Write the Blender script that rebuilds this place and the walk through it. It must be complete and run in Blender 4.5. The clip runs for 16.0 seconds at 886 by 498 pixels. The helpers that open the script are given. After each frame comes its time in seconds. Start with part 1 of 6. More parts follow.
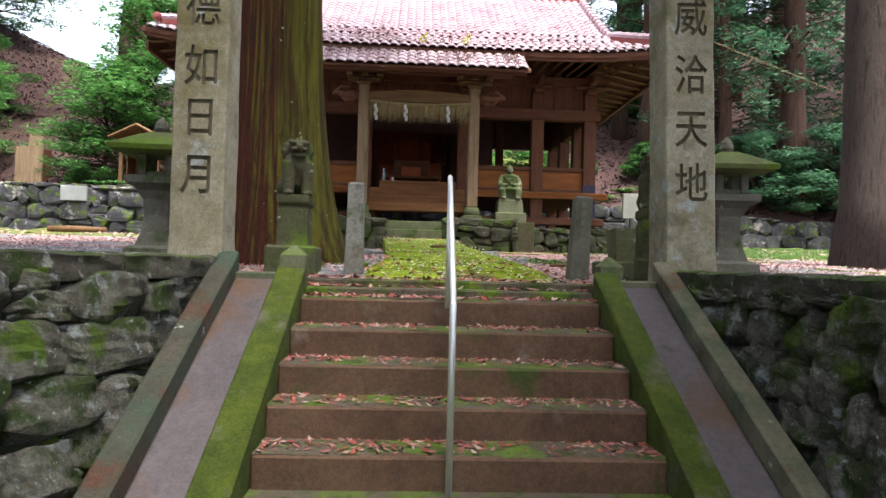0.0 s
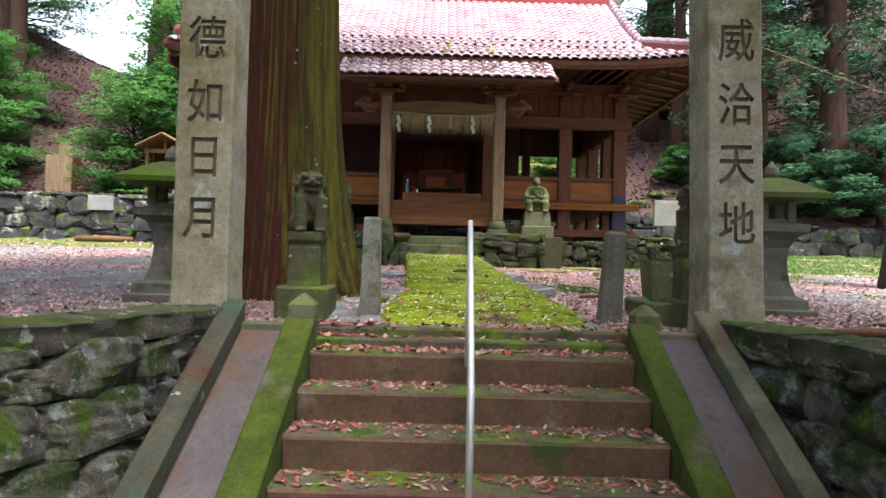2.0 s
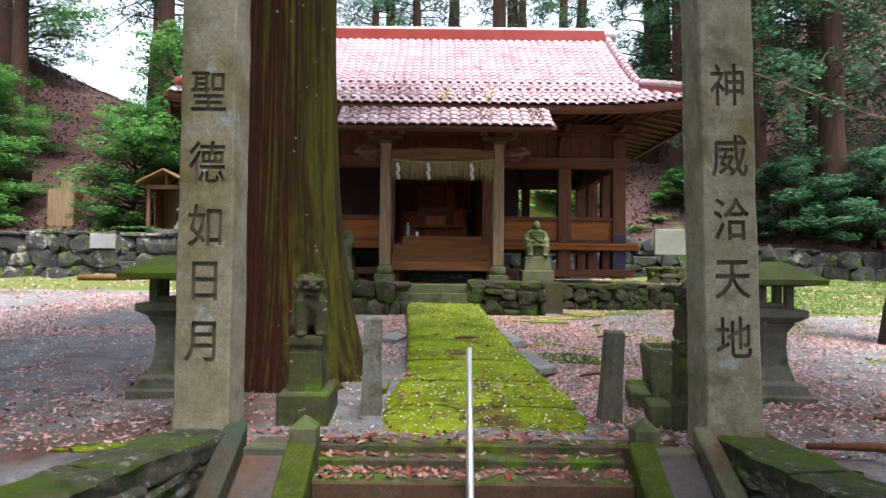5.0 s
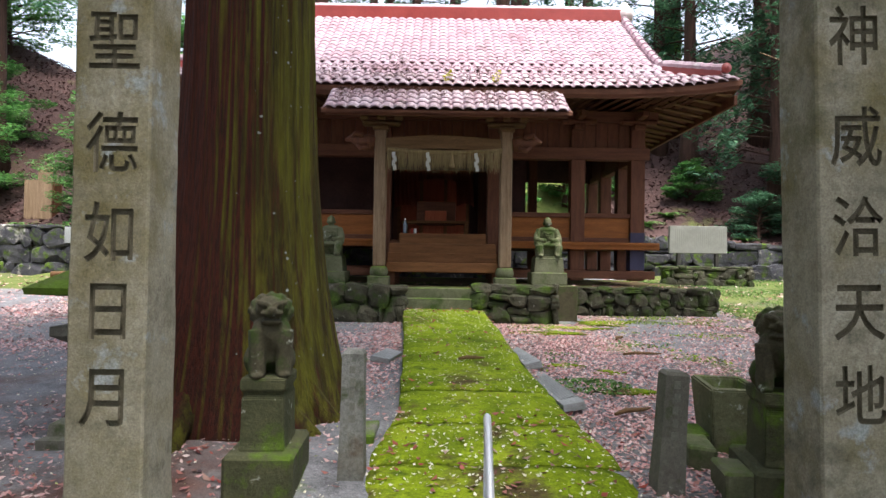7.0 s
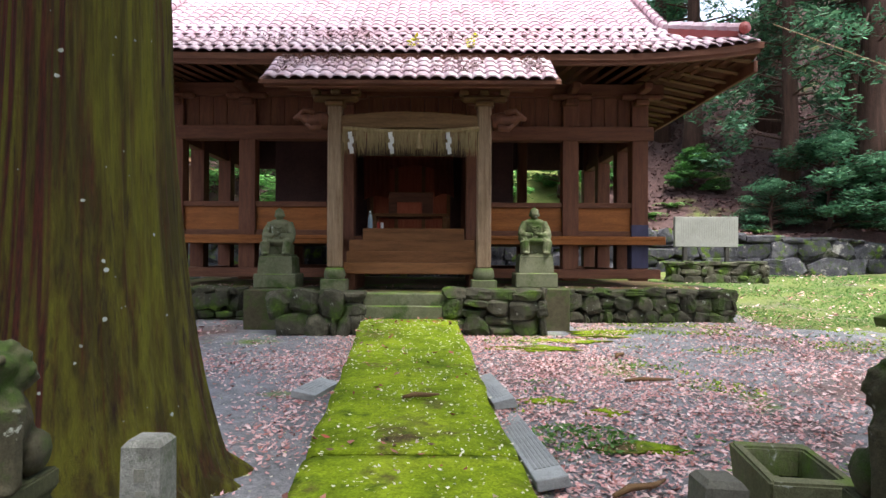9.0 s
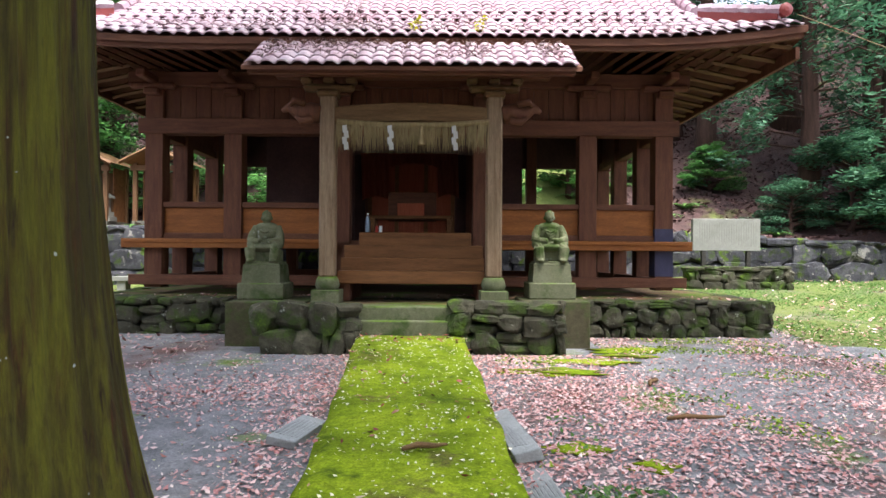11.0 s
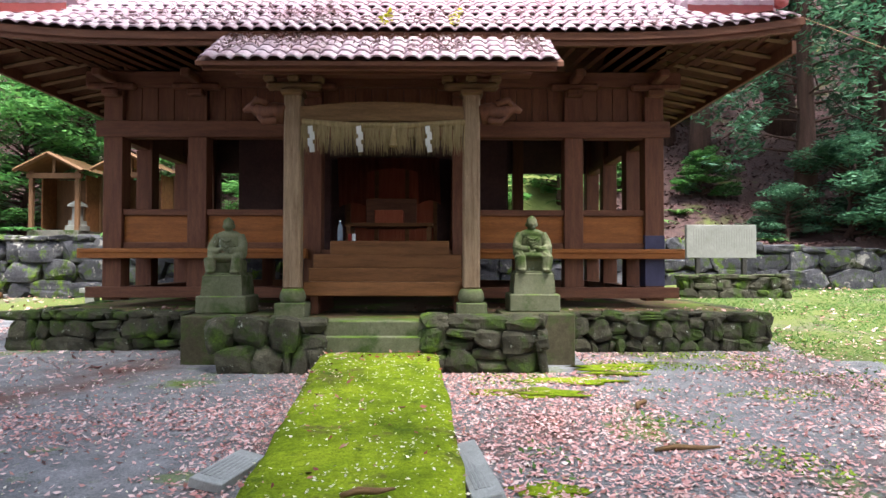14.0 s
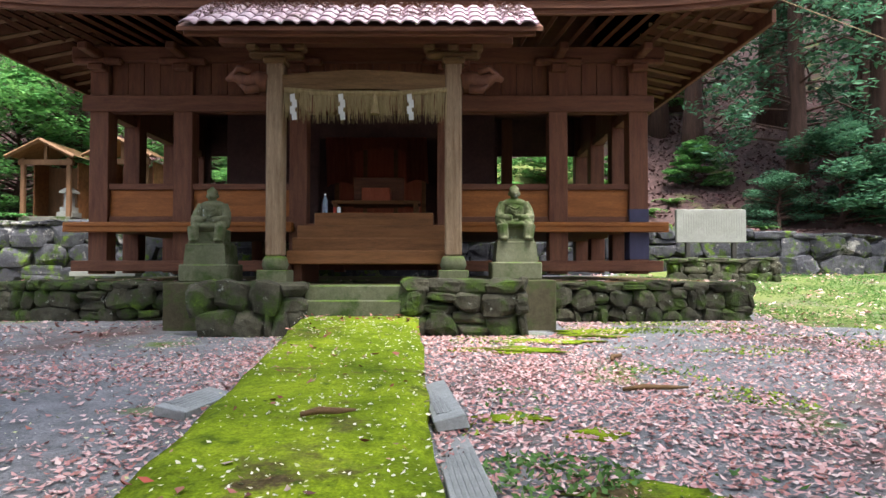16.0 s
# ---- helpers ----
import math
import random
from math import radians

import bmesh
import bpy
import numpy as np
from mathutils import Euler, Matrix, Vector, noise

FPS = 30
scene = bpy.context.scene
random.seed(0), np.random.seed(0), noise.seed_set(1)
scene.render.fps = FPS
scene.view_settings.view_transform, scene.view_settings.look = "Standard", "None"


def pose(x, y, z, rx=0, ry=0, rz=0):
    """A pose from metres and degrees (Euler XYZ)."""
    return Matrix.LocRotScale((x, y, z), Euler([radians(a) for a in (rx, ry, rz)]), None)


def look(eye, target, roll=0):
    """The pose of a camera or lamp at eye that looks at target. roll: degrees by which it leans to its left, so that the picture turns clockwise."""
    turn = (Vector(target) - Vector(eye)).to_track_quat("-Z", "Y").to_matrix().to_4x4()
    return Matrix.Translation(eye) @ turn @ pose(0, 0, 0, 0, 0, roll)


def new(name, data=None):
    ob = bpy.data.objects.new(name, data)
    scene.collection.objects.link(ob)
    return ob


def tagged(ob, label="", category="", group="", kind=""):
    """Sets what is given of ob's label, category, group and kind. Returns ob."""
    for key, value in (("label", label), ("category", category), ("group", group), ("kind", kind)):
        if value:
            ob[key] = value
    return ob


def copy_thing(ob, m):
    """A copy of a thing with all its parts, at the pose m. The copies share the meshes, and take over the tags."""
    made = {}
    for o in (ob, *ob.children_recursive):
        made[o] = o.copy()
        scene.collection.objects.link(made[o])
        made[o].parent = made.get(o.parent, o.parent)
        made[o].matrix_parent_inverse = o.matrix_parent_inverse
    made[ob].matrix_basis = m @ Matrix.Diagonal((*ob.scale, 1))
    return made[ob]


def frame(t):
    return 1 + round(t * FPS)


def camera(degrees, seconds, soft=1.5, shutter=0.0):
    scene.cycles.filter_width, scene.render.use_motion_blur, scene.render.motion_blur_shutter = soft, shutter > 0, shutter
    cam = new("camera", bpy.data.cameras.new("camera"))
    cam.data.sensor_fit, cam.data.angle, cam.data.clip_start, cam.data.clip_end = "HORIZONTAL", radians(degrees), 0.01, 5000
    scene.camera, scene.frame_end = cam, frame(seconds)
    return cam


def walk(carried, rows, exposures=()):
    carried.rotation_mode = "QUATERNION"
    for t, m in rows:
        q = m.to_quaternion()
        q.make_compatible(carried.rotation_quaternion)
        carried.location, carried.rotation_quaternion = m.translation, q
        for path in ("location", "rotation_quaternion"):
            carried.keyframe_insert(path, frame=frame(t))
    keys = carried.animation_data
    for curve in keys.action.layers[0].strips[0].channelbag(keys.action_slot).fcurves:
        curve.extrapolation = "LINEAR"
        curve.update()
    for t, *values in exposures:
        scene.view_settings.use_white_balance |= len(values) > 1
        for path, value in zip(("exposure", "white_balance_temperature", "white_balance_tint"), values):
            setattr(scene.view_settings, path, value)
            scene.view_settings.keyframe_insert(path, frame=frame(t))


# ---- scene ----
cam = camera(69.5, 16.0)
PATH = [
    (0, (-0.049, 0.296, 1.093), (0.038, 2.293, 1.137), 1.5),
    (0.5, (-0.013, 0.422, 1.141), (-0.013, 2.422, 1.179), 1.6),
    (1, (0.045, 0.531, 1.141), (0.041, 2.53, 1.18), 1.5),
    (1.5, (0.033, 0.6, 1.252), (0.031, 2.599, 1.289), 1.5),
    (2, (0.001, 0.631, 1.428), (0.004, 2.631, 1.464), 1.5),
    (2.5, (-0.017, 0.624, 1.595), (-0.014, 2.624, 1.631), 1.4),
    (3, (-0.018, 0.599, 1.75), (-0.016, 2.599, 1.789), 1.2),
    (3.5, (-0.009, 0.562, 1.911), (-0.009, 2.561, 1.952), 1.1),
    (4, (0.006, 0.525, 2.071), (0.004, 2.525, 2.115), 1.0),
    (4.2, (0.01, 0.49, 2.077), (0.01, 2.488, 2.147), 0.7),
    (6.3, (-0.022, 1.219, 2.333), (-0.03, 3.218, 2.376), 0.7),
    (6.5, (-0.046, 1.386, 2.316), (-0.049, 3.385, 2.36), 0.9),
    (7, (-0.026, 1.84, 2.323), (-0.026, 3.84, 2.361), 0.9),
    (7.5, (0.075, 2.31, 2.339), (0.077, 4.31, 2.371), 0.7),
    (8, (0.229, 2.757, 2.364), (0.23, 4.757, 2.391), 0.5),
    (8.5, (0.393, 3.194, 2.392), (0.394, 5.194, 2.414), 0.5),
    (8.7, (0.466, 3.354, 2.398), (0.465, 5.354, 2.419), 0.3),
    (11, (0.41, 4.554, 2.519), (0.405, 6.554, 2.537), 0.4),
    (11.5, (0.407, 4.642, 2.549), (0.406, 6.642, 2.57), 0.3),
    (12, (0.447, 4.729, 2.549), (0.447, 6.728, 2.576), 0.2),
    (12.5, (0.489, 4.841, 2.539), (0.493, 6.841, 2.572), 0.2),
    (13, (0.564, 4.939, 2.541), (0.568, 6.939, 2.577), 0.2),
    (13.5, (0.625, 5.041, 2.548), (0.63, 7.041, 2.585), 0.1),
    (14, (0.687, 5.142, 2.541), (0.693, 7.141, 2.584), 0.1),
    (14.5, (0.756, 5.221, 2.54), (0.762, 7.22, 2.587), 0.1),
    (15, (0.823, 5.217, 2.519), (0.833, 7.216, 2.572), 0.1),
    (15.5, (0.874, 5.164, 2.311), (0.885, 7.164, 2.366), 0.2),
    (16, (0.905, 5.123, 2.092), (0.912, 7.122, 2.147), 0.0),
]
walk(cam, [(t, look(eye, target, roll)) for t, eye, target, roll in PATH], [(0, 1.98, 6500, 10), (4, 1.84, 6500, 10), (7, 1.72, 6400, 10), (8.5, 1.92, 6300, 10), (11, 2.12, 6250, 10), (16, 2.20, 6250, 10)])

# ---- light: open sky over a forest clearing, soft high sun through thin cloud ----
world = bpy.data.worlds.new("sky")
scene.world = world
world.use_nodes = True
wn = world.node_tree
sky = wn.nodes.new("ShaderNodeTexSky")
sky.sky_type, sky.sun_disc = "NISHITA", False
sky.sun_elevation, sky.sun_rotation = radians(69), radians(150)
sky.air_density, sky.dust_density = 1.0, 3.0
pale = wn.nodes.new("ShaderNodeHueSaturation")  # thin white cloud over the blue
pale.inputs["Saturation"].default_value = 0.5
wn.links.new(sky.outputs[0], pale.inputs["Color"])
wn.links.new(pale.outputs[0], wn.nodes["Background"].inputs[0])
wn.nodes["Background"].inputs[1].default_value = 0.15
sun_data = bpy.data.lights.new("sun", "SUN")
sun_data.energy, sun_data.angle, sun_data.color = 2.5, radians(20), (1.0, 0.96, 0.9)
sun = new("sun", sun_data)
sun.matrix_world = look((0, 0, 40), (40 * math.cos(radians(69)) * -0.5, 40 * math.cos(radians(69)) * 0.87, 40 - 40 * math.sin(radians(69))))

# ---- materials ----
def mat(name, base, rough=0.8, **kw):
    """A material with two scales of variation. base: list of colours blended by noise; bump in metres."""
    m = bpy.data.materials.new(name)
    m.use_nodes = True
    nt = m.node_tree
    N, L = nt.nodes, nt.links
    b = N["Principled BSDF"]
    b.inputs["Roughness"].default_value = rough
    b.inputs["Metallic"].default_value = kw.get("metal", 0.0)
    b.inputs["Specular IOR Level"].default_value = kw.get("spec", 0.3)
    tc = N.new("ShaderNodeTexCoord")
    mp = N.new("ShaderNodeMapping")
    mp.inputs["Scale"].default_value = kw.get("stretch", (1, 1, 1))
    L.new(tc.outputs["Object"], mp.inputs[0])
    co = mp.outputs[0]
    if kw.get("world"):
        g = N.new("ShaderNodeNewGeometry")
        L.new(g.outputs["Position"], mp.inputs[0])

    def noise_node(scale, detail=5, rough_=0.6):
        n = N.new("ShaderNodeTexNoise")
        n.inputs["Scale"].default_value, n.inputs["Detail"].default_value, n.inputs["Roughness"].default_value = scale, detail, rough_
        L.new(co, n.inputs["Vector"])
        return n.outputs["Fac"]

    def ramp(src, stops):
        r = N.new("ShaderNodeValToRGB")
        r.color_ramp.elements[0].position, r.color_ramp.elements[0].color = stops[0][0], (*stops[0][1], 1)
        r.color_ramp.elements[1].position, r.color_ramp.elements[1].color = stops[-1][0], (*stops[-1][1], 1)
        for p, c in stops[1:-1]:
            r.color_ramp.elements.new(p).color = (*c, 1)
        L.new(src, r.inputs[0])
        return r.outputs[0]

    def blend(fac, a, c, mode="MIX"):
        x = N.new("ShaderNodeMix")
        x.data_type, x.blend_type = "RGBA", mode
        if isinstance(fac, float):
            x.inputs[0].default_value = fac
        else:
            L.new(fac, x.inputs[0])
        for sock, v in ((x.inputs[6], a), (x.inputs[7], c)):
            if isinstance(v, tuple):
                sock.default_value = (*v, 1)
            else:
                L.new(v, sock)
        return x.outputs[2]

    k = kw.get("scale", 6.0)
    stops = [(0.3 + 0.4 * i / max(1, len(base) - 1), c) for i, c in enumerate(base)]
    if len(stops) == 1:
        stops = [(0.3, base[0]), (0.7, tuple(0.8 * q for q in base[0]))]
    col = ramp(noise_node(k), stops)
    fine = noise_node(k * 9, 6, 0.7)
    col = blend(kw.get("grain", 0.5), col, ramp(fine, [(0.3, (0.35, 0.35, 0.35)), (0.7, (1.0, 1.0, 1.0))]), "MULTIPLY")
    micro = noise_node(k * 34, 3, 0.75)
    speck = ramp(micro, [(0.32, (0.42, 0.42, 0.42)), (0.68, (1.3, 1.3, 1.3))])
    for extra in kw.get("over", ()):  # (colour, scale, lo, hi): patches of moss, lichen, dirt, painted furrow shade
        c, sc, lo, hi = extra[:4]
        f = ramp(noise_node(sc, 7, 0.65), [(lo, (0, 0, 0)), (hi, (1, 1, 1))])
        if len(extra) > 4 and extra[4] == "up":  # grows where the surface faces the sky
            g = N.new("ShaderNodeNewGeometry")
            sx = N.new("ShaderNodeSeparateXYZ")
            L.new(g.outputs["Normal"], sx.inputs[0])
            f = blend(1.0, f, ramp(sx.outputs[2], [(0.2, (0, 0, 0)), (0.8, (1, 1, 1))]), "MULTIPLY")
        if len(extra) > 4 and extra[4] == "damp":  # grows on the damp east side of a trunk
            g = N.new("ShaderNodeNewGeometry")
            sx = N.new("ShaderNodeSeparateXYZ")
            L.new(g.outputs["Normal"], sx.inputs[0])
            f = blend(1.0, f, ramp(sx.outputs[0], [(0.0, (0, 0, 0)), (0.45, (1, 1, 1))]), "MULTIPLY")
        spot = blend(0.6, c, ramp(noise_node(sc * 14, 5, 0.7), [(0.25, (0.4, 0.4, 0.4)), (0.75, (1.3, 1.3, 1.3))]), "MULTIPLY")
        col = blend(f, col, spot)
    col = blend(0.9 * kw.get("grain", 0.5), col, speck, "MULTIPLY")
    if kw.get("each"):  # pieces differ from one another
        oi = N.new("ShaderNodeObjectInfo")
        col = blend(kw["each"], col, ramp(oi.outputs["Random"], [(0.0, (0.35, 0.33, 0.33)), (1.0, (1.25, 1.2, 1.15))]), "MULTIPLY")
    if kw.get("island"):
        g = N.new("ShaderNodeNewGeometry")
        a = kw["island"]
        col = ramp(g.outputs["Random Per Island"], [(i / (len(a) - 1), c) for i, c in enumerate(a)]) if not kw.get("island_mul") else blend(kw["island_mul"], col, ramp(g.outputs["Random Per Island"], [(i / (len(a) - 1), c) for i, c in enumerate(a)]), "MULTIPLY")
    L.new(col, b.inputs["Base Color"])
    if kw.get("bump", 0.004):
        bp = N.new("ShaderNodeBump")
        bp.inputs["Strength"].default_value = kw.get("bump_strength", 0.7)
        bp.inputs["Distance"].default_value = kw.get("bump", 0.004)
        mx = N.new("ShaderNodeMath")
        mx.operation = "ADD"
        grit = N.new("ShaderNodeMath")
        grit.operation = "MULTIPLY_ADD"
        grit.inputs[1].default_value = 0.5
        L.new(micro, grit.inputs[0])
        L.new(fine, grit.inputs[2])
        L.new(grit.outputs[0], mx.inputs[0])
        L.new(noise_node(k * 2.2), mx.inputs[1])
        L.new(mx.outputs[0], bp.inputs["Height"])
        L.new(bp.outputs[0], b.inputs["Normal"])
    if kw.get("sheer"):
        b.inputs["Transmission Weight"].default_value = kw["sheer"]
    if kw.get("translucent"):  # thin leaves let light through
        tl = N.new("ShaderNodeBsdfTranslucent")
        L.new(col, tl.inputs[0])
        ms = N.new("ShaderNodeMixShader")
        ms.inputs[0].default_value = kw["translucent"]
        L.new(b.outputs[0], ms.inputs[1])
        L.new(tl.outputs[0], ms.inputs[2])
        L.new(ms.outputs[0], N["Material Output"].inputs[0])
    return m


MOSS = (0.10, 0.17, 0.012)
DARKMOSS = (0.045, 0.075, 0.012)
LICHEN = (0.42, 0.44, 0.38)
M = {
    "gravel": mat("gravel", [(0.19, 0.19, 0.205), (0.37, 0.37, 0.39)], 0.95, scale=5, grain=0.9, bump=0.016, world=True,
                  over=[((0.15, 0.085, 0.07), 0.5, 0.52, 0.66), ((0.16, 0.22, 0.05), 0.7, 0.60, 0.68)]),
    "grass_soil": mat("grass_soil", [(0.09, 0.13, 0.022), (0.16, 0.19, 0.05), (0.12, 0.155, 0.032)], 0.95, scale=2, grain=0.7, bump=0.02, world=True, over=[((0.13, 0.115, 0.09), 0.6, 0.54, 0.68)]),
    "moss": mat("moss", [(0.11, 0.165, 0.008), (0.24, 0.33, 0.013), (0.36, 0.45, 0.025)], 0.95, scale=1.7, grain=0.75, bump=0.02, spec=0.1, world=True,
                over=[((0.09, 0.065, 0.03), 1.6, 0.55, 0.66), ((0.06, 0.10, 0.010), 5.0, 0.57, 0.70)]),
    "mossy_concrete": mat("mossy_concrete", [(0.15, 0.14, 0.12), (0.24, 0.23, 0.19)], 0.9, scale=4, bump=0.008, world=True, over=[(MOSS, 3.0, 0.42, 0.58)]),
    "riser": mat("riser", [(0.095, 0.052, 0.032), (0.165, 0.095, 0.058)], 0.85, scale=4, grain=0.6, bump=0.004, world=True, over=[((0.20, 0.17, 0.13), 2.5, 0.60, 0.72), (DARKMOSS, 2.2, 0.58, 0.7)]),
    "tread": mat("tread", [(0.11, 0.085, 0.06), (0.18, 0.145, 0.11)], 0.9, scale=6, grain=0.8, bump=0.01, world=True, over=[(MOSS, 3.2, 0.47, 0.60), (DARKMOSS, 6.0, 0.52, 0.62)]),
    "ramp": mat("ramp", [(0.082, 0.068, 0.074), (0.125, 0.105, 0.112)], 0.7, scale=2.0, grain=0.45, bump=0.002, world=True, over=[((0.11, 0.06, 0.035), 1.3, 0.52, 0.68), ((0.06, 0.05, 0.045), 3.0, 0.62, 0.70)]),
    "curb_moss": mat("curb_moss", [(0.05, 0.078, 0.008), (0.115, 0.155, 0.014)], 0.95, scale=7, grain=0.8, bump=0.018, world=True, over=[((0.14, 0.13, 0.10), 3.2, 0.56, 0.68)]),
    "curb_stone": mat("curb_stone", [(0.13, 0.115, 0.075), (0.21, 0.19, 0.13)], 0.9, scale=4, bump=0.008, world=True, over=[((0.075, 0.10, 0.06), 1.6, 0.46, 0.60), ((0.10, 0.05, 0.028), 2.3, 0.55, 0.68), (LICHEN, 9.0, 0.66, 0.70)]),
    "granite": mat("granite", [(0.26, 0.235, 0.17), (0.36, 0.325, 0.24), (0.42, 0.39, 0.31)], 0.85, scale=2.5, grain=0.55, bump=0.006, world=True,
                   over=[((0.19, 0.16, 0.075), 1.3, 0.48, 0.64), ((0.36, 0.38, 0.37), 4.0, 0.58, 0.66), ((0.12, 0.11, 0.075), 2.4, 0.54, 0.70), ((0.10, 0.10, 0.03), 0.9, 0.58, 0.7)]),
    # floors of the cut letters: recess shade painted in as darker granite
    "carved": mat("carved", [(0.11, 0.095, 0.065), (0.17, 0.15, 0.105)], 0.95, scale=6, bump=0.003, world=True),
    "statue_stone": mat("statue_stone", [(0.13, 0.135, 0.075), (0.21, 0.21, 0.12)], 0.9, scale=5, bump=0.006, world=True, over=[(LICHEN, 7, 0.62, 0.68), (DARKMOSS, 3, 0.5, 0.65)]),
    "mossy_stone": mat("mossy_stone", [(0.11, 0.12, 0.06), (0.18, 0.18, 0.11)], 0.9, scale=4, bump=0.008, world=True, over=[(MOSS, 2.5, 0.46, 0.62, "up"), (DARKMOSS, 3, 0.5, 0.65)]),
    "rubble": mat("rubble", [(0.038, 0.037, 0.023), (0.07, 0.066, 0.042), (0.125, 0.118, 0.085)], 0.92, scale=5, grain=0.7, bump=0.02, each=0.55, world=True,
                  over=[(LICHEN, 9, 0.63, 0.68), (DARKMOSS, 3.0, 0.48, 0.58), (MOSS, 3.0, 0.60, 0.67)]),
    "wall_stone": mat("wall_stone", [(0.09, 0.082, 0.066), (0.19, 0.18, 0.145), (0.32, 0.31, 0.26)], 0.92, scale=7, grain=0.85, bump=0.03, bump_strength=1.0, each=0.25, world=True,
                      over=[((0.33, 0.37, 0.37), 9, 0.55, 0.62), (DARKMOSS, 4.0, 0.49, 0.58), ((0.42, 0.45, 0.42), 22, 0.62, 0.67), (MOSS, 3.0, 0.56, 0.63)]),
    "far_stone": mat("far_stone", [(0.032, 0.032, 0.042), (0.07, 0.071, 0.086), (0.14, 0.14, 0.15)], 0.92, scale=3.0, grain=0.75, bump=0.03, each=0.8, world=True,
                     over=[((0.36, 0.35, 0.33), 0.9, 0.60, 0.63), ((0.28, 0.27, 0.25), 5, 0.60, 0.66), (MOSS, 2.4, 0.56, 0.64), (DARKMOSS, 4.0, 0.55, 0.64)]),
    "joint_moss": mat("joint_moss", [(0.045, 0.05, 0.025), (0.09, 0.09, 0.05), (0.07, 0.10, 0.02)], 0.95, scale=5, grain=0.8, bump=0.03, world=True, over=[(MOSS, 2.5, 0.5, 0.62)]),
    "joint": mat("joint", [(0.03, 0.03, 0.025), (0.06, 0.055, 0.045)], 0.95, scale=6, bump=0.01, world=True),
    "wood_dark": mat("wood_dark", [(0.12, 0.044, 0.024), (0.215, 0.086, 0.045)], 0.75, scale=3, grain=0.6, stretch=(5, 5, 0.6), bump=0.003),
    "wood_dark_x": mat("wood_dark_x", [(0.12, 0.044, 0.024), (0.215, 0.086, 0.045)], 0.75, scale=3, grain=0.6, stretch=(0.6, 5, 5), bump=0.003),
    "wood_board": mat("wood_board", [(0.24, 0.072, 0.012), (0.42, 0.145, 0.026)], 0.6, scale=2.5, grain=0.6, stretch=(0.6, 4, 4), bump=0.002),
    "wood_grey": mat("wood_grey", [(0.22, 0.14, 0.08), (0.40, 0.28, 0.175)], 0.85, scale=3, grain=0.7, stretch=(7, 7, 0.5), bump=0.006),
    "wood_beam": mat("wood_beam", [(0.14, 0.075, 0.03), (0.24, 0.14, 0.062)], 0.8, scale=3, grain=0.6, stretch=(0.6, 5, 5), bump=0.004),
    "wood_step": mat("wood_step", [(0.15, 0.058, 0.018), (0.29, 0.125, 0.042)], 0.7, scale=2.5, grain=0.6, stretch=(0.5, 5, 5), bump=0.003),
    "wood_new": mat("wood_new", [(0.13, 0.062, 0.026), (0.21, 0.11, 0.05)], 0.75, scale=3, grain=0.5, stretch=(4, 4, 0.7), bump=0.002),
    # hall interior boards: the gloom indoors is put into a darker wood tone
    "shaded_inside": mat("shaded_inside", [(0.075, 0.040, 0.036), (0.12, 0.062, 0.055)], 0.8, scale=2, bump=0.002),
    "red_cloth": mat("red_cloth", [(0.36, 0.08, 0.04), (0.50, 0.14, 0.07)], 0.9, scale=3, stretch=(6, 1, 0.5), bump=0.01),
    # red-brown glaze paled to whitish pink: the sky's sheen is in the colour
    "tile": mat("tile", [(0.36, 0.21, 0.24), (0.48, 0.33, 0.38), (0.56, 0.44, 0.49)], 0.42, scale=1.6, grain=0.4, bump=0.003, spec=0.6, world=True, over=[((0.20, 0.13, 0.13), 2.4, 0.58, 0.68), ((0.55, 0.50, 0.52), 3.5, 0.60, 0.70)]),
    "tile_red": mat("tile_red", [(0.22, 0.025, 0.022), (0.33, 0.055, 0.045)], 0.35, scale=2, grain=0.3, bump=0.002, spec=0.6),
    "tile_end": mat("tile_end", [(0.55, 0.46, 0.44), (0.70, 0.62, 0.60)], 0.4, scale=4, grain=0.3, bump=0.002, spec=0.5),
    "straw": mat("straw", [(0.24, 0.17, 0.08), (0.40, 0.30, 0.15)], 0.9, scale=5, stretch=(5, 5, 0.5), bump=0.003),
    "paper": mat("paper", [(0.78, 0.77, 0.75), (0.85, 0.84, 0.82)], 0.8, scale=3, grain=0.1, bump=0.001),
    "steel": mat("steel", [(0.74, 0.74, 0.76), (0.84, 0.84, 0.86)], 0.5, scale=3, grain=0.1, bump=0, metal=0.85),
    "blue_band": mat("blue_band", [(0.035, 0.035, 0.075), (0.06, 0.055, 0.11)], 0.5, scale=4, grain=0.3, bump=0.001),
    "bark": mat("bark", [(0.055, 0.012, 0.007), (0.15, 0.030, 0.014), (0.075, 0.018, 0.010), (0.125, 0.030, 0.016)], 0.95, scale=4.0, grain=0.7, stretch=(11, 11, 0.5), bump=0.03, bump_strength=1.0,
                # two moss layers, then dark streaks that paint the shade in bark furrows
                over=[((0.075, 0.058, 0.006), 1.2, 0.30, 0.52, "damp"), ((0.19, 0.18, 0.012), 0.8, 0.43, 0.60, "damp"), ((0.035, 0.014, 0.009), 2.5, 0.56, 0.70)]),
    "bark_far": mat("bark_far", [(0.05, 0.026, 0.019), (0.12, 0.062, 0.046)], 0.95, scale=3, grain=0.7, stretch=(4, 4, 0.35), bump=0.03),
    "bark_pine": mat("bark_pine", [(0.10, 0.068, 0.058), (0.24, 0.18, 0.16), (0.15, 0.10, 0.085)], 0.95, scale=5, grain=0.85, stretch=(4, 4, 0.6), bump=0.05, bump_strength=1.0),
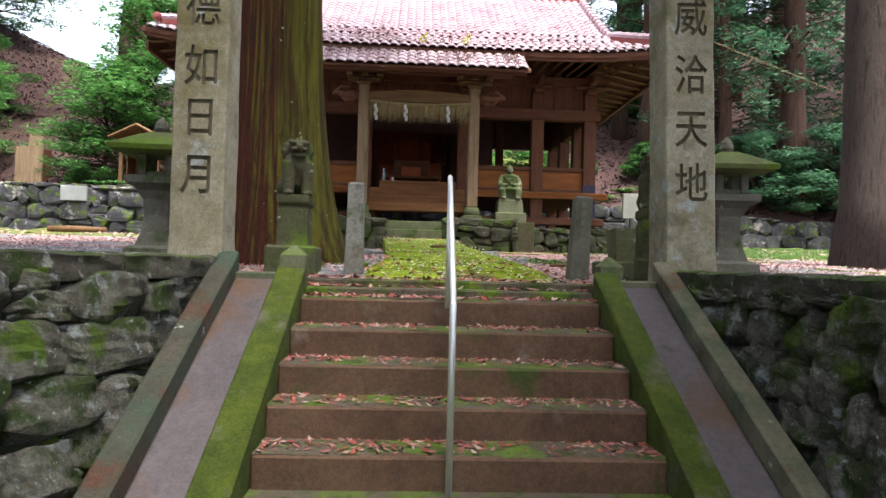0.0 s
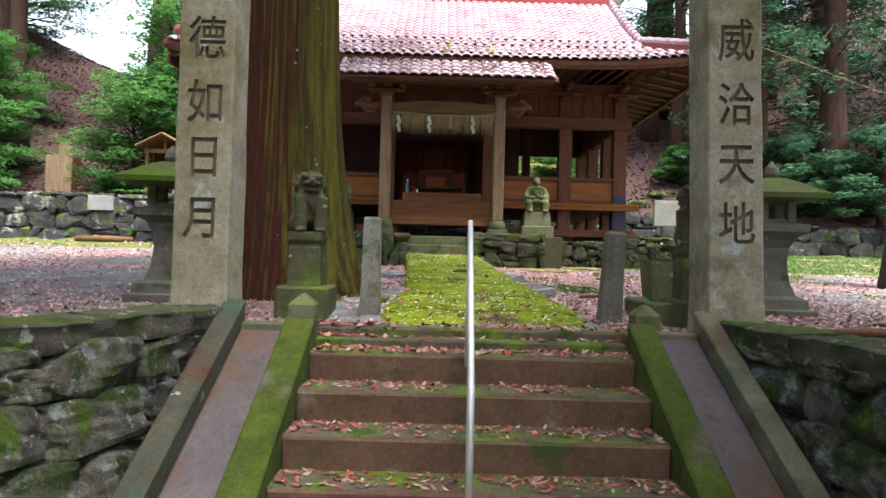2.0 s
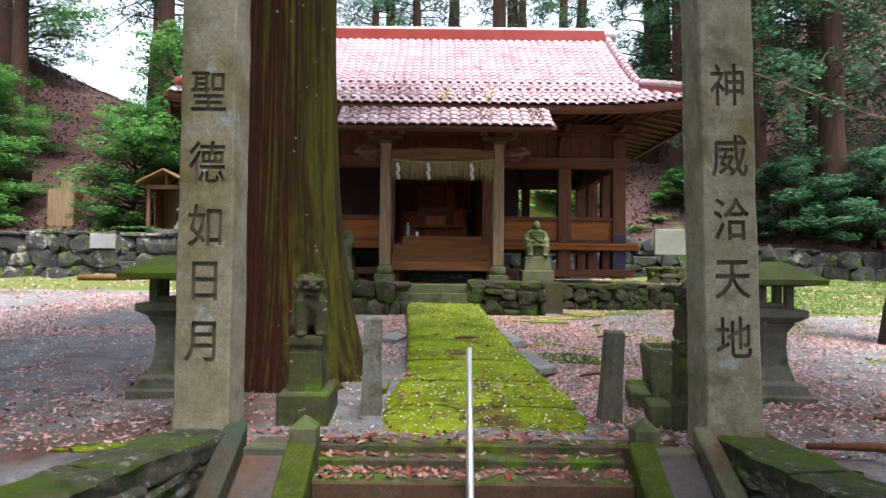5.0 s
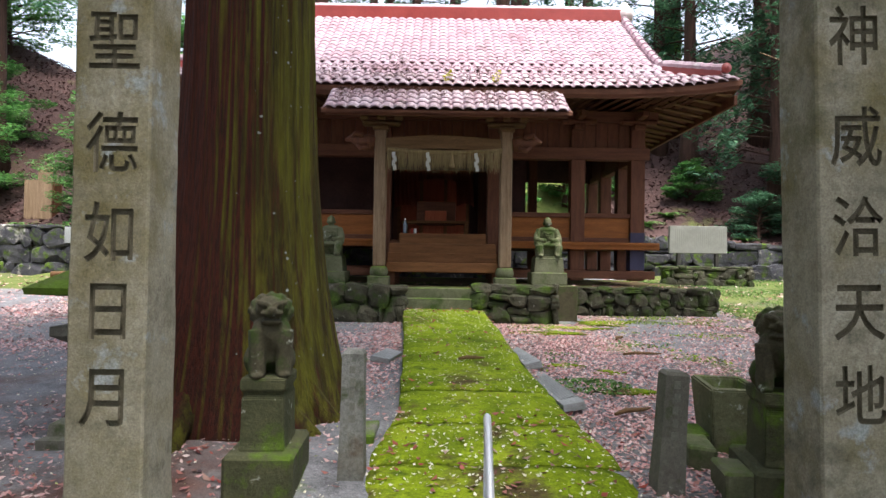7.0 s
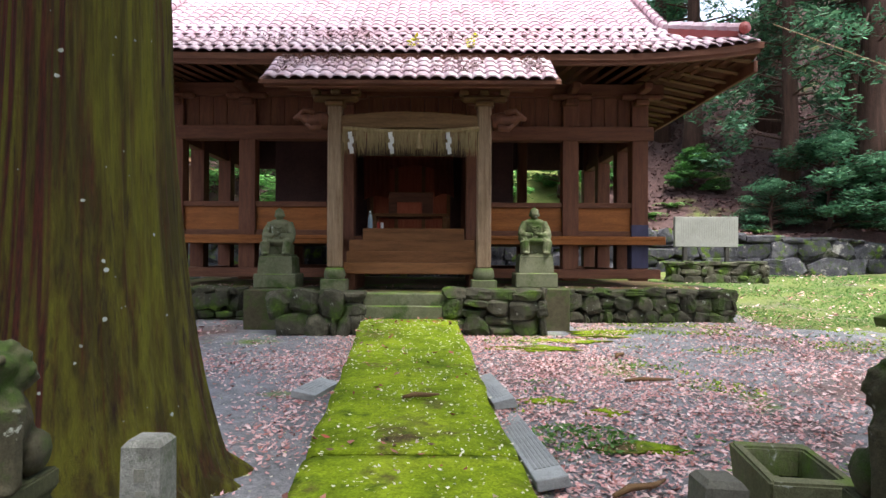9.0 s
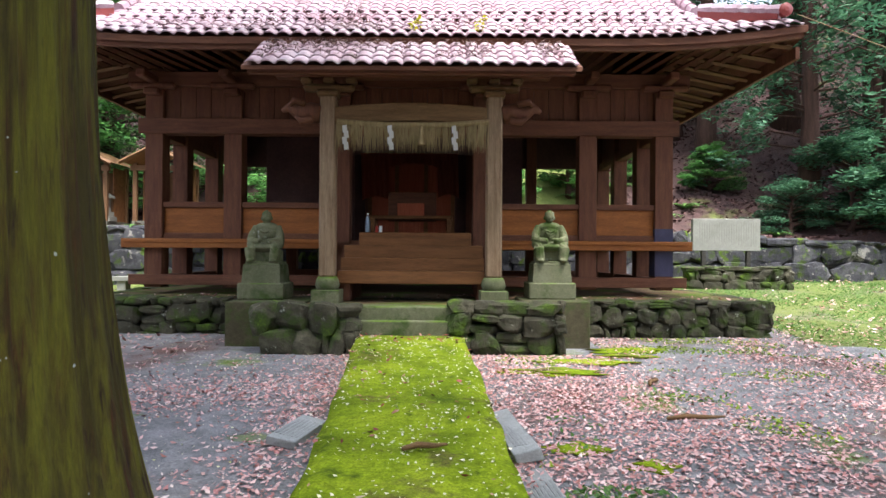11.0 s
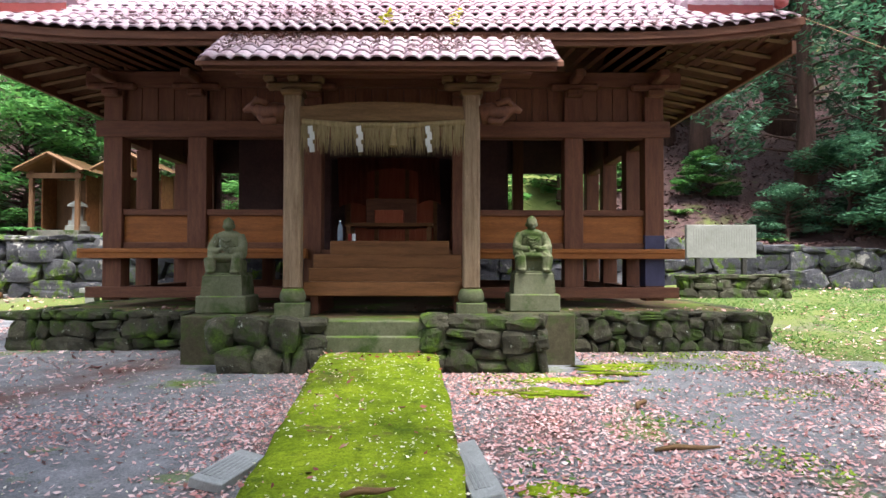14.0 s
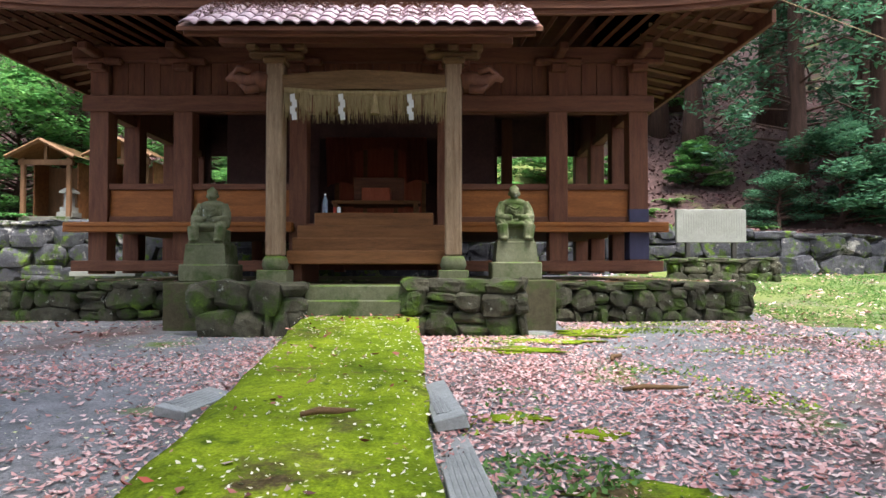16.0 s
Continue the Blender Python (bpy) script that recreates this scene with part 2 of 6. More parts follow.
    "leaf_litter": mat("leaf_litter", [(0.05, 0.03, 0.028), (0.10, 0.055, 0.05), (0.07, 0.036, 0.033)], 0.95, scale=2.0, grain=0.8, bump=0.03, world=True, over=[((0.10, 0.12, 0.03), 0.5, 0.58, 0.68)]),
    "foliage": mat("foliage", [(0.04, 0.09, 0.02)], 0.42, spec=0.5, bump=0, island=[(0.035, 0.12, 0.03), (0.085, 0.24, 0.06), (0.16, 0.34, 0.09), (0.05, 0.16, 0.045)], translucent=0.4),
    "foliage_dark": mat("foliage_dark", [(0.03, 0.07, 0.03)], 0.6, spec=0.3, bump=0, island=[(0.028, 0.085, 0.048), (0.06, 0.155, 0.085), (0.105, 0.22, 0.115), (0.04, 0.11, 0.065)], translucent=0.35),
    "fern": mat("fern", [(0.08, 0.16, 0.03)], 0.6, spec=0.3, bump=0, island=[(0.06, 0.14, 0.03), (0.12, 0.23, 0.05)], translucent=0.3),
    "dead_leaf": mat("dead_leaf", [(0.3, 0.15, 0.12)], 0.8, bump=0, island=[(0.58, 0.35, 0.34), (0.38, 0.15, 0.14), (0.66, 0.48, 0.47), (0.30, 0.12, 0.10), (0.52, 0.30, 0.29), (0.64, 0.53, 0.50)]),
    "dead_leaf_red": mat("dead_leaf_red", [(0.3, 0.06, 0.04)], 0.8, bump=0, island=[(0.24, 0.035, 0.03), (0.34, 0.14, 0.12), (0.14, 0.03, 0.03), (0.45, 0.34, 0.28), (0.10, 0.035, 0.028), (0.30, 0.06, 0.04), (0.38, 0.24, 0.19)]),
    "petal": mat("petal", [(0.55, 0.52, 0.38)], 0.8, bump=0, island=[(0.58, 0.54, 0.40), (0.66, 0.62, 0.52), (0.35, 0.38, 0.14)]),
    "sign_stone": mat("sign_stone", [(0.20, 0.20, 0.175), (0.27, 0.27, 0.24)], 0.8, scale=1.5, grain=0.3, bump=0.002, over=[((0.15, 0.15, 0.12), 1.2, 0.52, 0.7)]),
    "slab": mat("slab", [(0.26, 0.27, 0.27), (0.36, 0.37, 0.37)], 0.85, scale=4, grain=0.4, bump=0.003, world=True),
    "plastic_clear": mat("plastic_clear", [(0.5, 0.62, 0.75)], 0.15, spec=0.5, bump=0, sheer=0.6),
    "can_red": mat("can_red", [(0.45, 0.05, 0.03)], 0.35, metal=0.4, bump=0),
    "yellow_leaf": mat("yellow_leaf", [(0.5, 0.5, 0.03)], 0.6, bump=0, island=[(0.42, 0.45, 0.02), (0.6, 0.55, 0.04)], translucent=0.3),
}


# ---- shape helpers ----
def link(name, bm, material, parent=None, label="", smooth=False):
    me = bpy.data.meshes.new(name)
    bm.normal_update()
    bm.to_mesh(me)
    bm.free()
    if smooth:
        for p in me.polygons:
            p.use_smooth = True
    me.materials.append(M[material])
    ob = new(name, me)
    if parent is not None:
        ob.parent = parent
    if label:
        ob["label"] = label
    return ob


part = link


def thing(name, label, category, x=0, y=0, z=0, group="", kind="", rz=0):
    ob = new(name)
    ob.matrix_world = pose(x, y, z, 0, 0, rz)
    return tagged(ob, label, category, group, kind)


def box(x0, x1, y0, y1, z0, z1, bevel=0.006, bm=None, jitter=0.0):
    b2 = bmesh.new()
    vs = [b2.verts.new((x, y, z)) for z in (z0, z1) for y in (y0, y1) for x in (x0, x1)]
    for q in ((0, 2, 3, 1), (4, 5, 7, 6), (0, 1, 5, 4), (2, 6, 7, 3), (0, 4, 6, 2), (1, 3, 7, 5)):
        b2.faces.new([vs[i] for i in q])
    if jitter:
        for v in vs:
            v.co += Vector([random.uniform(-jitter, jitter) for _ in range(3)])
    if bevel:
        bmesh.ops.bevel(b2, geom=b2.edges[:], offset=bevel, segments=1, affect="EDGES")
    return join(bm, b2)


def join(bm, b2):
    if bm is None:
        return b2
    tmp = bpy.data.meshes.new("tmp")
    b2.to_mesh(tmp)
    b2.free()
    bm.from_mesh(tmp)
    bpy.data.meshes.remove(tmp)
    return bm


def lathe(profile, n=16, bm=None, centre=(0, 0, 0), square=False):
    """Turned shape from (radius, height) rows; square: four-sided."""
    b2 = bmesh.new()
    n = 4 if square else n
    rings = []
    for r, z in profile:
        a0 = math.pi / 4 if square else 0
        k = math.sqrt(2) if square else 1
        rings.append([b2.verts.new((centre[0] + k * r * math.cos(a0 + 2 * math.pi * i / n), centre[1] + k * r * math.sin(a0 + 2 * math.pi * i / n), centre[2] + z)) for i in range(n)])
    for a, c in zip(rings, rings[1:]):
        for i in range(n):
            b2.faces.new((a[i], a[(i + 1) % n], c[(i + 1) % n], c[i]))
    b2.faces.new(rings[0][::-1])
    b2.faces.new(rings[-1])
    return join(bm, b2)


def blob(c, r, bm=None, sub=2, rough=0.0, seed=0.0, rot=None):
    """A lumpy rounded mass of half-sizes r."""
    b2 = bmesh.new()
    bmesh.ops.create_icosphere(b2, subdivisions=sub, radius=1.0)
    for v in b2.verts:
        d = v.co.normalized()
        k = 1 + rough * noise.noise(d * 1.7 + Vector((seed, seed * 1.3, 2.1)))
        p = Vector((d.x * r[0] * k, d.y * r[1] * k, d.z * r[2] * k))
        if rot is not None:
            p = rot @ p
        v.co = p + Vector(c)
    return join(bm, b2)


def tube(points, radii, n=8, bm=None):
    b2 = bmesh.new()
    rings = []
    for i, (p, r) in enumerate(zip(points, radii)):
        p = Vector(p)
        a = Vector(points[max(0, i - 1)])
        c = Vector(points[min(len(points) - 1, i + 1)])
        d = (c - a).normalized()
        s = d.orthogonal().normalized() if abs(d.z) > 0.9 else d.cross(Vector((0, 0, 1))).normalized()
        u = s.cross(d)
        rings.append([b2.verts.new(p + r * (s * math.cos(2 * math.pi * j / n) + u * math.sin(2 * math.pi * j / n))) for j in range(n)])
    for a, c in zip(rings, rings[1:]):
        for j in range(n):
            b2.faces.new((a[j], a[(j + 1) % n], c[(j + 1) % n], c[j]))
    b2.faces.new(rings[0][::-1])
    b2.faces.new(rings[-1])
    bmesh.ops.recalc_face_normals(b2, faces=b2.faces[:])
    return join(bm, b2)


def smoothstep(a, b, x):
    t = min(1, max(0, (x - a) / (b - a)))
    return t * t * (3 - 2 * t)
M["platform_top"] = mat("platform_top", [(0.13, 0.075, 0.04), (0.2, 0.13, 0.07)], 0.95, scale=2.5, grain=0.7, bump=0.012, world=True, over=[(MOSS, 1.2, 0.48, 0.62), ((0.22, 0.10, 0.05), 1.0, 0.55, 0.65)])
M["water"] = mat("water", [(0.02, 0.022, 0.015)], 0.08, spec=0.5, bump=0)
M["concrete"] = mat("concrete", [(0.065, 0.054, 0.028), (0.11, 0.095, 0.052)], 0.9, scale=2.5, grain=0.65, bump=0.006, world=True, over=[(DARKMOSS, 2.2, 0.48, 0.62)])
M["granite_dark"] = mat("granite_dark", [(0.12, 0.115, 0.095), (0.2, 0.19, 0.155)], 0.9, scale=4, bump=0.008, world=True, over=[(DARKMOSS, 2.5, 0.52, 0.64), (LICHEN, 6, 0.64, 0.7)])
M["lantern_roof"] = mat("lantern_roof", [(0.10, 0.12, 0.04), (0.15, 0.17, 0.06)], 0.95, scale=4, bump=0.012, world=True, over=[(MOSS, 2.0, 0.42, 0.56)])
M["worn_carving"] = mat("worn_carving", [(0.17, 0.165, 0.14), (0.24, 0.235, 0.20)], 0.95, scale=6, bump=0.002, world=True)
M["lichen"] = mat("lichen", [(0.45, 0.48, 0.42)], 0.9, scale=20, bump=0.002)
M["moss_bit"] = mat("moss_bit", [(0.15, 0.23, 0.02)], 0.9, bump=0, island=[(0.08, 0.14, 0.012), (0.17, 0.26, 0.02), (0.25, 0.33, 0.03)])
M["sign_ink"] = mat("sign_ink", [(0.19, 0.19, 0.163), (0.25, 0.25, 0.22)], 0.9, scale=6, bump=0)
M["wood_pale"] = mat("wood_pale", [(0.45, 0.38, 0.30), (0.58, 0.50, 0.42)], 0.8, scale=3, grain=0.4, bump=0.002)
M["hill_leaf"] = mat("hill_leaf", [(0.2, 0.1, 0.08)], 0.85, bump=0, island=[(0.09, 0.042, 0.04), (0.06, 0.026, 0.025), (0.14, 0.075, 0.07), (0.045, 0.021, 0.018), (0.10, 0.048, 0.045)])
M["debris"] = mat("debris", [(0.2, 0.12, 0.1)], 0.9, bump=0, island=[(0.24, 0.15, 0.14), (0.15, 0.09, 0.085), (0.33, 0.24, 0.23), (0.10, 0.075, 0.05)])
M["lion_stone"] = mat("lion_stone", [(0.065, 0.058, 0.034), (0.115, 0.10, 0.06)], 0.92, scale=6, grain=0.7, bump=0.012, world=True, over=[(LICHEN, 10, 0.63, 0.68), (DARKMOSS, 4, 0.48, 0.60)])
M["lion_base"] = mat("lion_base", [(0.065, 0.07, 0.032), (0.12, 0.12, 0.06)], 0.92, scale=5, grain=0.7, bump=0.01, world=True, over=[(LICHEN, 9, 0.64, 0.69), (MOSS, 3, 0.52, 0.64)])

# ---- ground ----
def lerp_rows(rows, v):
    if v <= rows[0][0]:
        return rows[0][1]
    for (a, p), (b, q) in zip(rows, rows[1:]):
        if v <= b:
            return p + (q - p) * (v - a) / (b - a)
    return rows[-1][1]


def court(y):
    return lerp_rows([(-40, 0.75), (0, 0.85), (4.7, 0.93), (5.6, 0.97), (9, 1.17), (10, 1.2), (12.3, 1.32), (13.5, 1.35), (22, 1.88), (30, 2.3)], y)


def wall_line(x):
    """y of the low stone walls behind the shrine court."""
    return 19.9 + 2.3 * smoothstep(-3.5, 5, x)


def land(x, y):
    z = court(y)
    w = wall_line(x)
    back = y - w
    if back > 0.22:
        left = 1 - smoothstep(-8, 6, x)
        run = max(0.0, back - (3.2 * left + 1.6 * (1 - left)))
        z = 3.1 + 0.05 * min(back, 3) + run * (0.55 * left + 0.60 * (1 - left))
        z = min(z, 17 - 6 * left)
    side = max(0.0, abs(x + 0.2) - 17)
    z += side * 0.45 if side < 20 else 9
    return z


def lane(x, y):
    """The sunken way of the steps between the two flank walls."""
    if y > 4.95 or y < -14:
        return False
    return -1.75 - 0.42 * max(0, min(4.7 - y, 3.0)) < x < 2.2 + 0.12 * max(0, min(4.7 - y, 3.0))


def make_ground():
    xs = [-70, -55, -45, -36, -30, -26, -22] + [-19 + 0.75 * i for i in range(16)] + [-7 + 0.25 * i for i in range(60)] + [8 + 0.75 * i for i in range(17)] + [22, 26, 30, 36, 45, 55, 70]
    ys = [-60, -45, -35, -25, -18, -13, -9, -6, -4, -2] + [-1 + 0.25 * i for i in range(72)] + [17.2, 17.8, 18.4, 19, 19.4, 19.75, 20.0, 20.4, 20.8, 21.2, 21.6, 21.9, 22.15, 22.4, 22.8] + [23.5 + i for i in range(22)] + [48, 52, 58, 66, 76, 90]
    bm = bmesh.new()
    grid = []
    for y in ys:
        row = []
        for x in xs:
            z = land(x, y)
            z += 0.02 * noise.noise((x * 0.9, y * 0.9, 0.3)) if y < wall_line(x) - 0.3 else 0.30 * noise.noise((x * 0.35, y * 0.35, 7.7)) + 0.1 * noise.noise((x * 1.3, y * 1.3, 1.7))
            row.append(bm.verts.new((x, y, z)))
        grid.append(row)
    for j in range(len(ys) - 1):
        for i in range(len(xs) - 1):
            cx, cy = (xs[i] + xs[i + 1]) / 2, (ys[j] + ys[j + 1]) / 2
            if lane(cx, cy):
                continue
            f = bm.faces.new((grid[j][i], grid[j][i + 1], grid[j + 1][i + 1], grid[j + 1][i]))
            f.smooth = True
            hill = cy > wall_line(cx) - 0.1 or abs(cx) > 17
            grassy = (cy > 12.6 + 0.25 * abs(cx - 9) * 0.5 and cx > 5.5) or (cx < -4.5 and cy > 16.5)
            f.material_index = (1 if -0.1 < cy - wall_line(cx) < (6.5 if -5 < cx < 6 else 1.6) and -6 < cx < 9 else 2) if hill else 1 if grassy else 0
    ob = link("ground", bm, "gravel")
    ob.data.materials.append(M["grass_soil"])
    ob.data.materials.append(M["leaf_litter"])
    return tagged(ob, "grey gravel shrine court with leaf litter rising to wooded hillside", "ground", kind="structure")


make_ground()
low = bmesh.new()
box(-3.6, 3.2, -14.5, 3.45, -0.25, 0.0, 0, low)
tagged(link("pavement", low, "tread"), "flat worn landing at the foot of the steps", "pavement", kind="structure")

# ---- steps ----
M["kerb_top"] = mat("kerb_top", [(0.11, 0.085, 0.06), (0.17, 0.14, 0.10)], 0.92, scale=6, grain=0.8, bump=0.012, world=True, over=[((0.13, 0.18, 0.014), 1.9, 0.50, 0.60), (DARKMOSS, 4.0, 0.52, 0.62), ((0.08, 0.04, 0.03), 2.6, 0.54, 0.64)])
SL, SR = -0.80, 1.21
NOSE = [(4.56, 0.845), (4.24, 0.675), (3.93, 0.505), (3.65, 0.335), (3.37, 0.165)]
stairs = thing("stone_steps", "weathered brown concrete steps with mossy treads and fallen leaves", "steps", kind="structure")
for i, (y, z) in enumerate(NOSE):
    y2 = NOSE[i - 1][0] if i else 4.86
    bm = box(SL, SR, y, y2 + 0.05, z - 0.19, z - 0.004, 0.012)
    part("step_block", bm, "riser", stairs)
    bm = bmesh.new()
    n = 14
    rows = [[bm.verts.new((SL + (SR - SL) * a / n, y + 0.012 + (y2 - y - 0.014) * b / 3, z - 0.003 + 0.008 * noise.noise((a * 0.7, b * 2.0, i * 3.1)) + (0.004 if 0 < b else 0))) for a in range(n + 1)] for b in range(4)]
    for b in range(3):
        for a in range(n):
            bm.faces.new((rows[b][a], rows[b][a + 1], rows[b + 1][a + 1], rows[b + 1][a])).smooth = True
    part("step_tread", bm, "tread", stairs, "mossy tread")
part("step_block", box(SL - 0.02, SR + 0.02, 4.84, 5.12, 0.7, 0.905, 0.012), "tread", stairs, "mossy top kerb")
part("step_block", box(SL - 0.5, SR + 0.45, 4.975, 5.16, 0.7, 0.962, 0.016, None, 0.008), "kerb_top", stairs, "moss-grown kerb behind the top step")


def slope_strip(name, x0, x1, lift, drop, material, label, y0=2.85, y1=4.75):
    """A sloped bar beside the steps, from the landing up to the terrace."""
    bm = bmesh.new()
    k = 0.17 / 0.3
    n = 10
    prof = []
    for i in range(n + 1):
        y = y0 + (y1 - y0) * i / n
        z = 0.845 + (y - 4.56) * k + lift
        a = 0.006 * noise.noise((y * 3, x0, 1))
        prof.append([bm.verts.new(p) for p in ((x0, y, z - drop), (x0, y, z - 0.012 + a), (x0 + 0.014, y, z + a), (x1 - 0.014, y, z + a), (x1, y, z - 0.012 + a), (x1, y, z - drop))])
    for p, q in zip(prof, prof[1:]):
        for i in range(5):
            bm.faces.new((p[i], q[i], q[i + 1], p[i + 1]))
    bm.faces.new(prof[0])
    bm.faces.new(prof[-1][::-1])
    bmesh.ops.recalc_face_normals(bm, faces=bm.faces[:])
    return tagged(link(name, bm, material), label, "kerb", kind="structure")


slope_strip("trim_cheek_left", -0.99, -0.802, 0.10, 0.5, "curb_moss", "moss-covered sloping cheek kerb beside the steps")
slope_strip("trim_cheek_right", 1.212, 1.38, 0.10, 0.5, "curb_moss", "moss-covered sloping cheek kerb beside the steps")
slope_strip("trim_ramp_left", -1.275, -0.992, 0.02, 0.5, "ramp", "smooth grey concrete ramp beside the steps", y1=4.72)
slope_strip("trim_ramp_right", 1.382, 1.66, 0.02, 0.5, "ramp", "smooth grey concrete ramp beside the steps", y1=4.72)
# left kerb: algae tint on a base about half as bright as curb_stone
M["kerb_algae_dark"] = mat("kerb_algae_dark", [(0.055, 0.05, 0.038), (0.10, 0.09, 0.065)], 0.9, scale=4, grain=0.7, bump=0.012, world=True, over=[((0.05, 0.075, 0.05), 1.6, 0.42, 0.58), ((0.085, 0.038, 0.022), 2.3, 0.53, 0.64), (LICHEN, 12.0, 0.66, 0.70)])
slope_strip("trim_kerb_left", -1.42, -1.277, 0.15, 0.6, "kerb_algae_dark", "sloping stone kerb with moss and rust stains", y1=4.82)
slope_strip("trim_kerb_right", 1.662, 1.79, 0.15, 0.6, "curb_stone", "sloping stone kerb with moss and lichen", y1=4.82)
for x0, x1 in ((-1.275, -1.0), (1.39, 1.66)):
    tagged(link("trim_ramp_head", box(x0, x1, 4.72, 4.86, 0.5, 1.0, 0.01), "curb_stone"), "stone edge at the head of the ramp", "kerb", kind="structure")


def cap_post(x, y, z0, z1, w, label):
    ob = thing("kerb_post", label, "stone post", x, y, z0, "posts at the head of the steps")
    h = z1 - z0
    part("shaft", lathe([(w / 2, -0.05), (w / 2, h - 0.07), (w / 2 - 0.008, h - 0.06), (0.012, h)], square=True), "mossy_stone", ob)
    return ob


cap_post(-0.89, 4.80, 0.93, 1.19, 0.165, "short mossy stone post with pyramid top at the stair head")
cap_post(1.375, 4.93, 0.93, 1.165, 0.165, "short mossy stone post with pyramid top at the stair head")

# ---- flank walls of large stones ----
def stone_mesh(seed, sub=3, tight=0.0):
    """A rough field stone that fills a unit cell: flat breaks, worn corners, uneven faces."""
    rng = random.Random(seed)
    bm = bmesh.new()
    bmesh.ops.create_cube(bm, size=1.0)
    bmesh.ops.subdivide_edges(bm, edges=bm.edges[:], cuts=sub, use_grid_fill=True)
    e = rng.uniform(5, 9)
    planes = []
    for _ in range(9):
        n = Vector((rng.gauss(0, 1), rng.gauss(0, 0.7), rng.gauss(0, 1))).normalized()
        planes.append((n, rng.uniform(0.72, 1.05) + tight))
    for v in bm.verts:
        p = v.co * 2
        p = p / (abs(p.x) ** e + abs(p.y) ** e + abs(p.z) ** e) ** (1 / e)
        for n, d in planes:
            k = p.dot(n) - d
            if k > 0:
                p = p - n * k
        k = 1 + 0.10 * noise.noise(p * 1.6 + Vector((seed * 1.7, 0.4, seed))) + 0.07 * noise.noise(p * 4.5 + Vector((seed, 3, 1)))
        k += 0.10 * noise.noise(p * 3.1 + Vector((1, seed, 5))) + 0.05 * noise.noise(p * 8.0 + Vector((seed, 7, 2))) if sub > 3 else 0
        v.co = p * (0.53 + 0.12 * tight) * k
    me = bpy.data.meshes.new("stone")
    bm.to_mesh(me)
    bm.free()
    return me


STONES = {}


def stone_set(material, count=16):
    if material not in STONES:
        STONES[material] = []
        for i in range(count):
            me = stone_mesh(i + 1, 6 if material == "wall_stone" else 3, 0.13 if material == "wall_stone" else 0.04 if material == "far_stone" else 0.12)
            me.materials.append(M[material])
            STONES[material].append(me)
    return STONES[material]


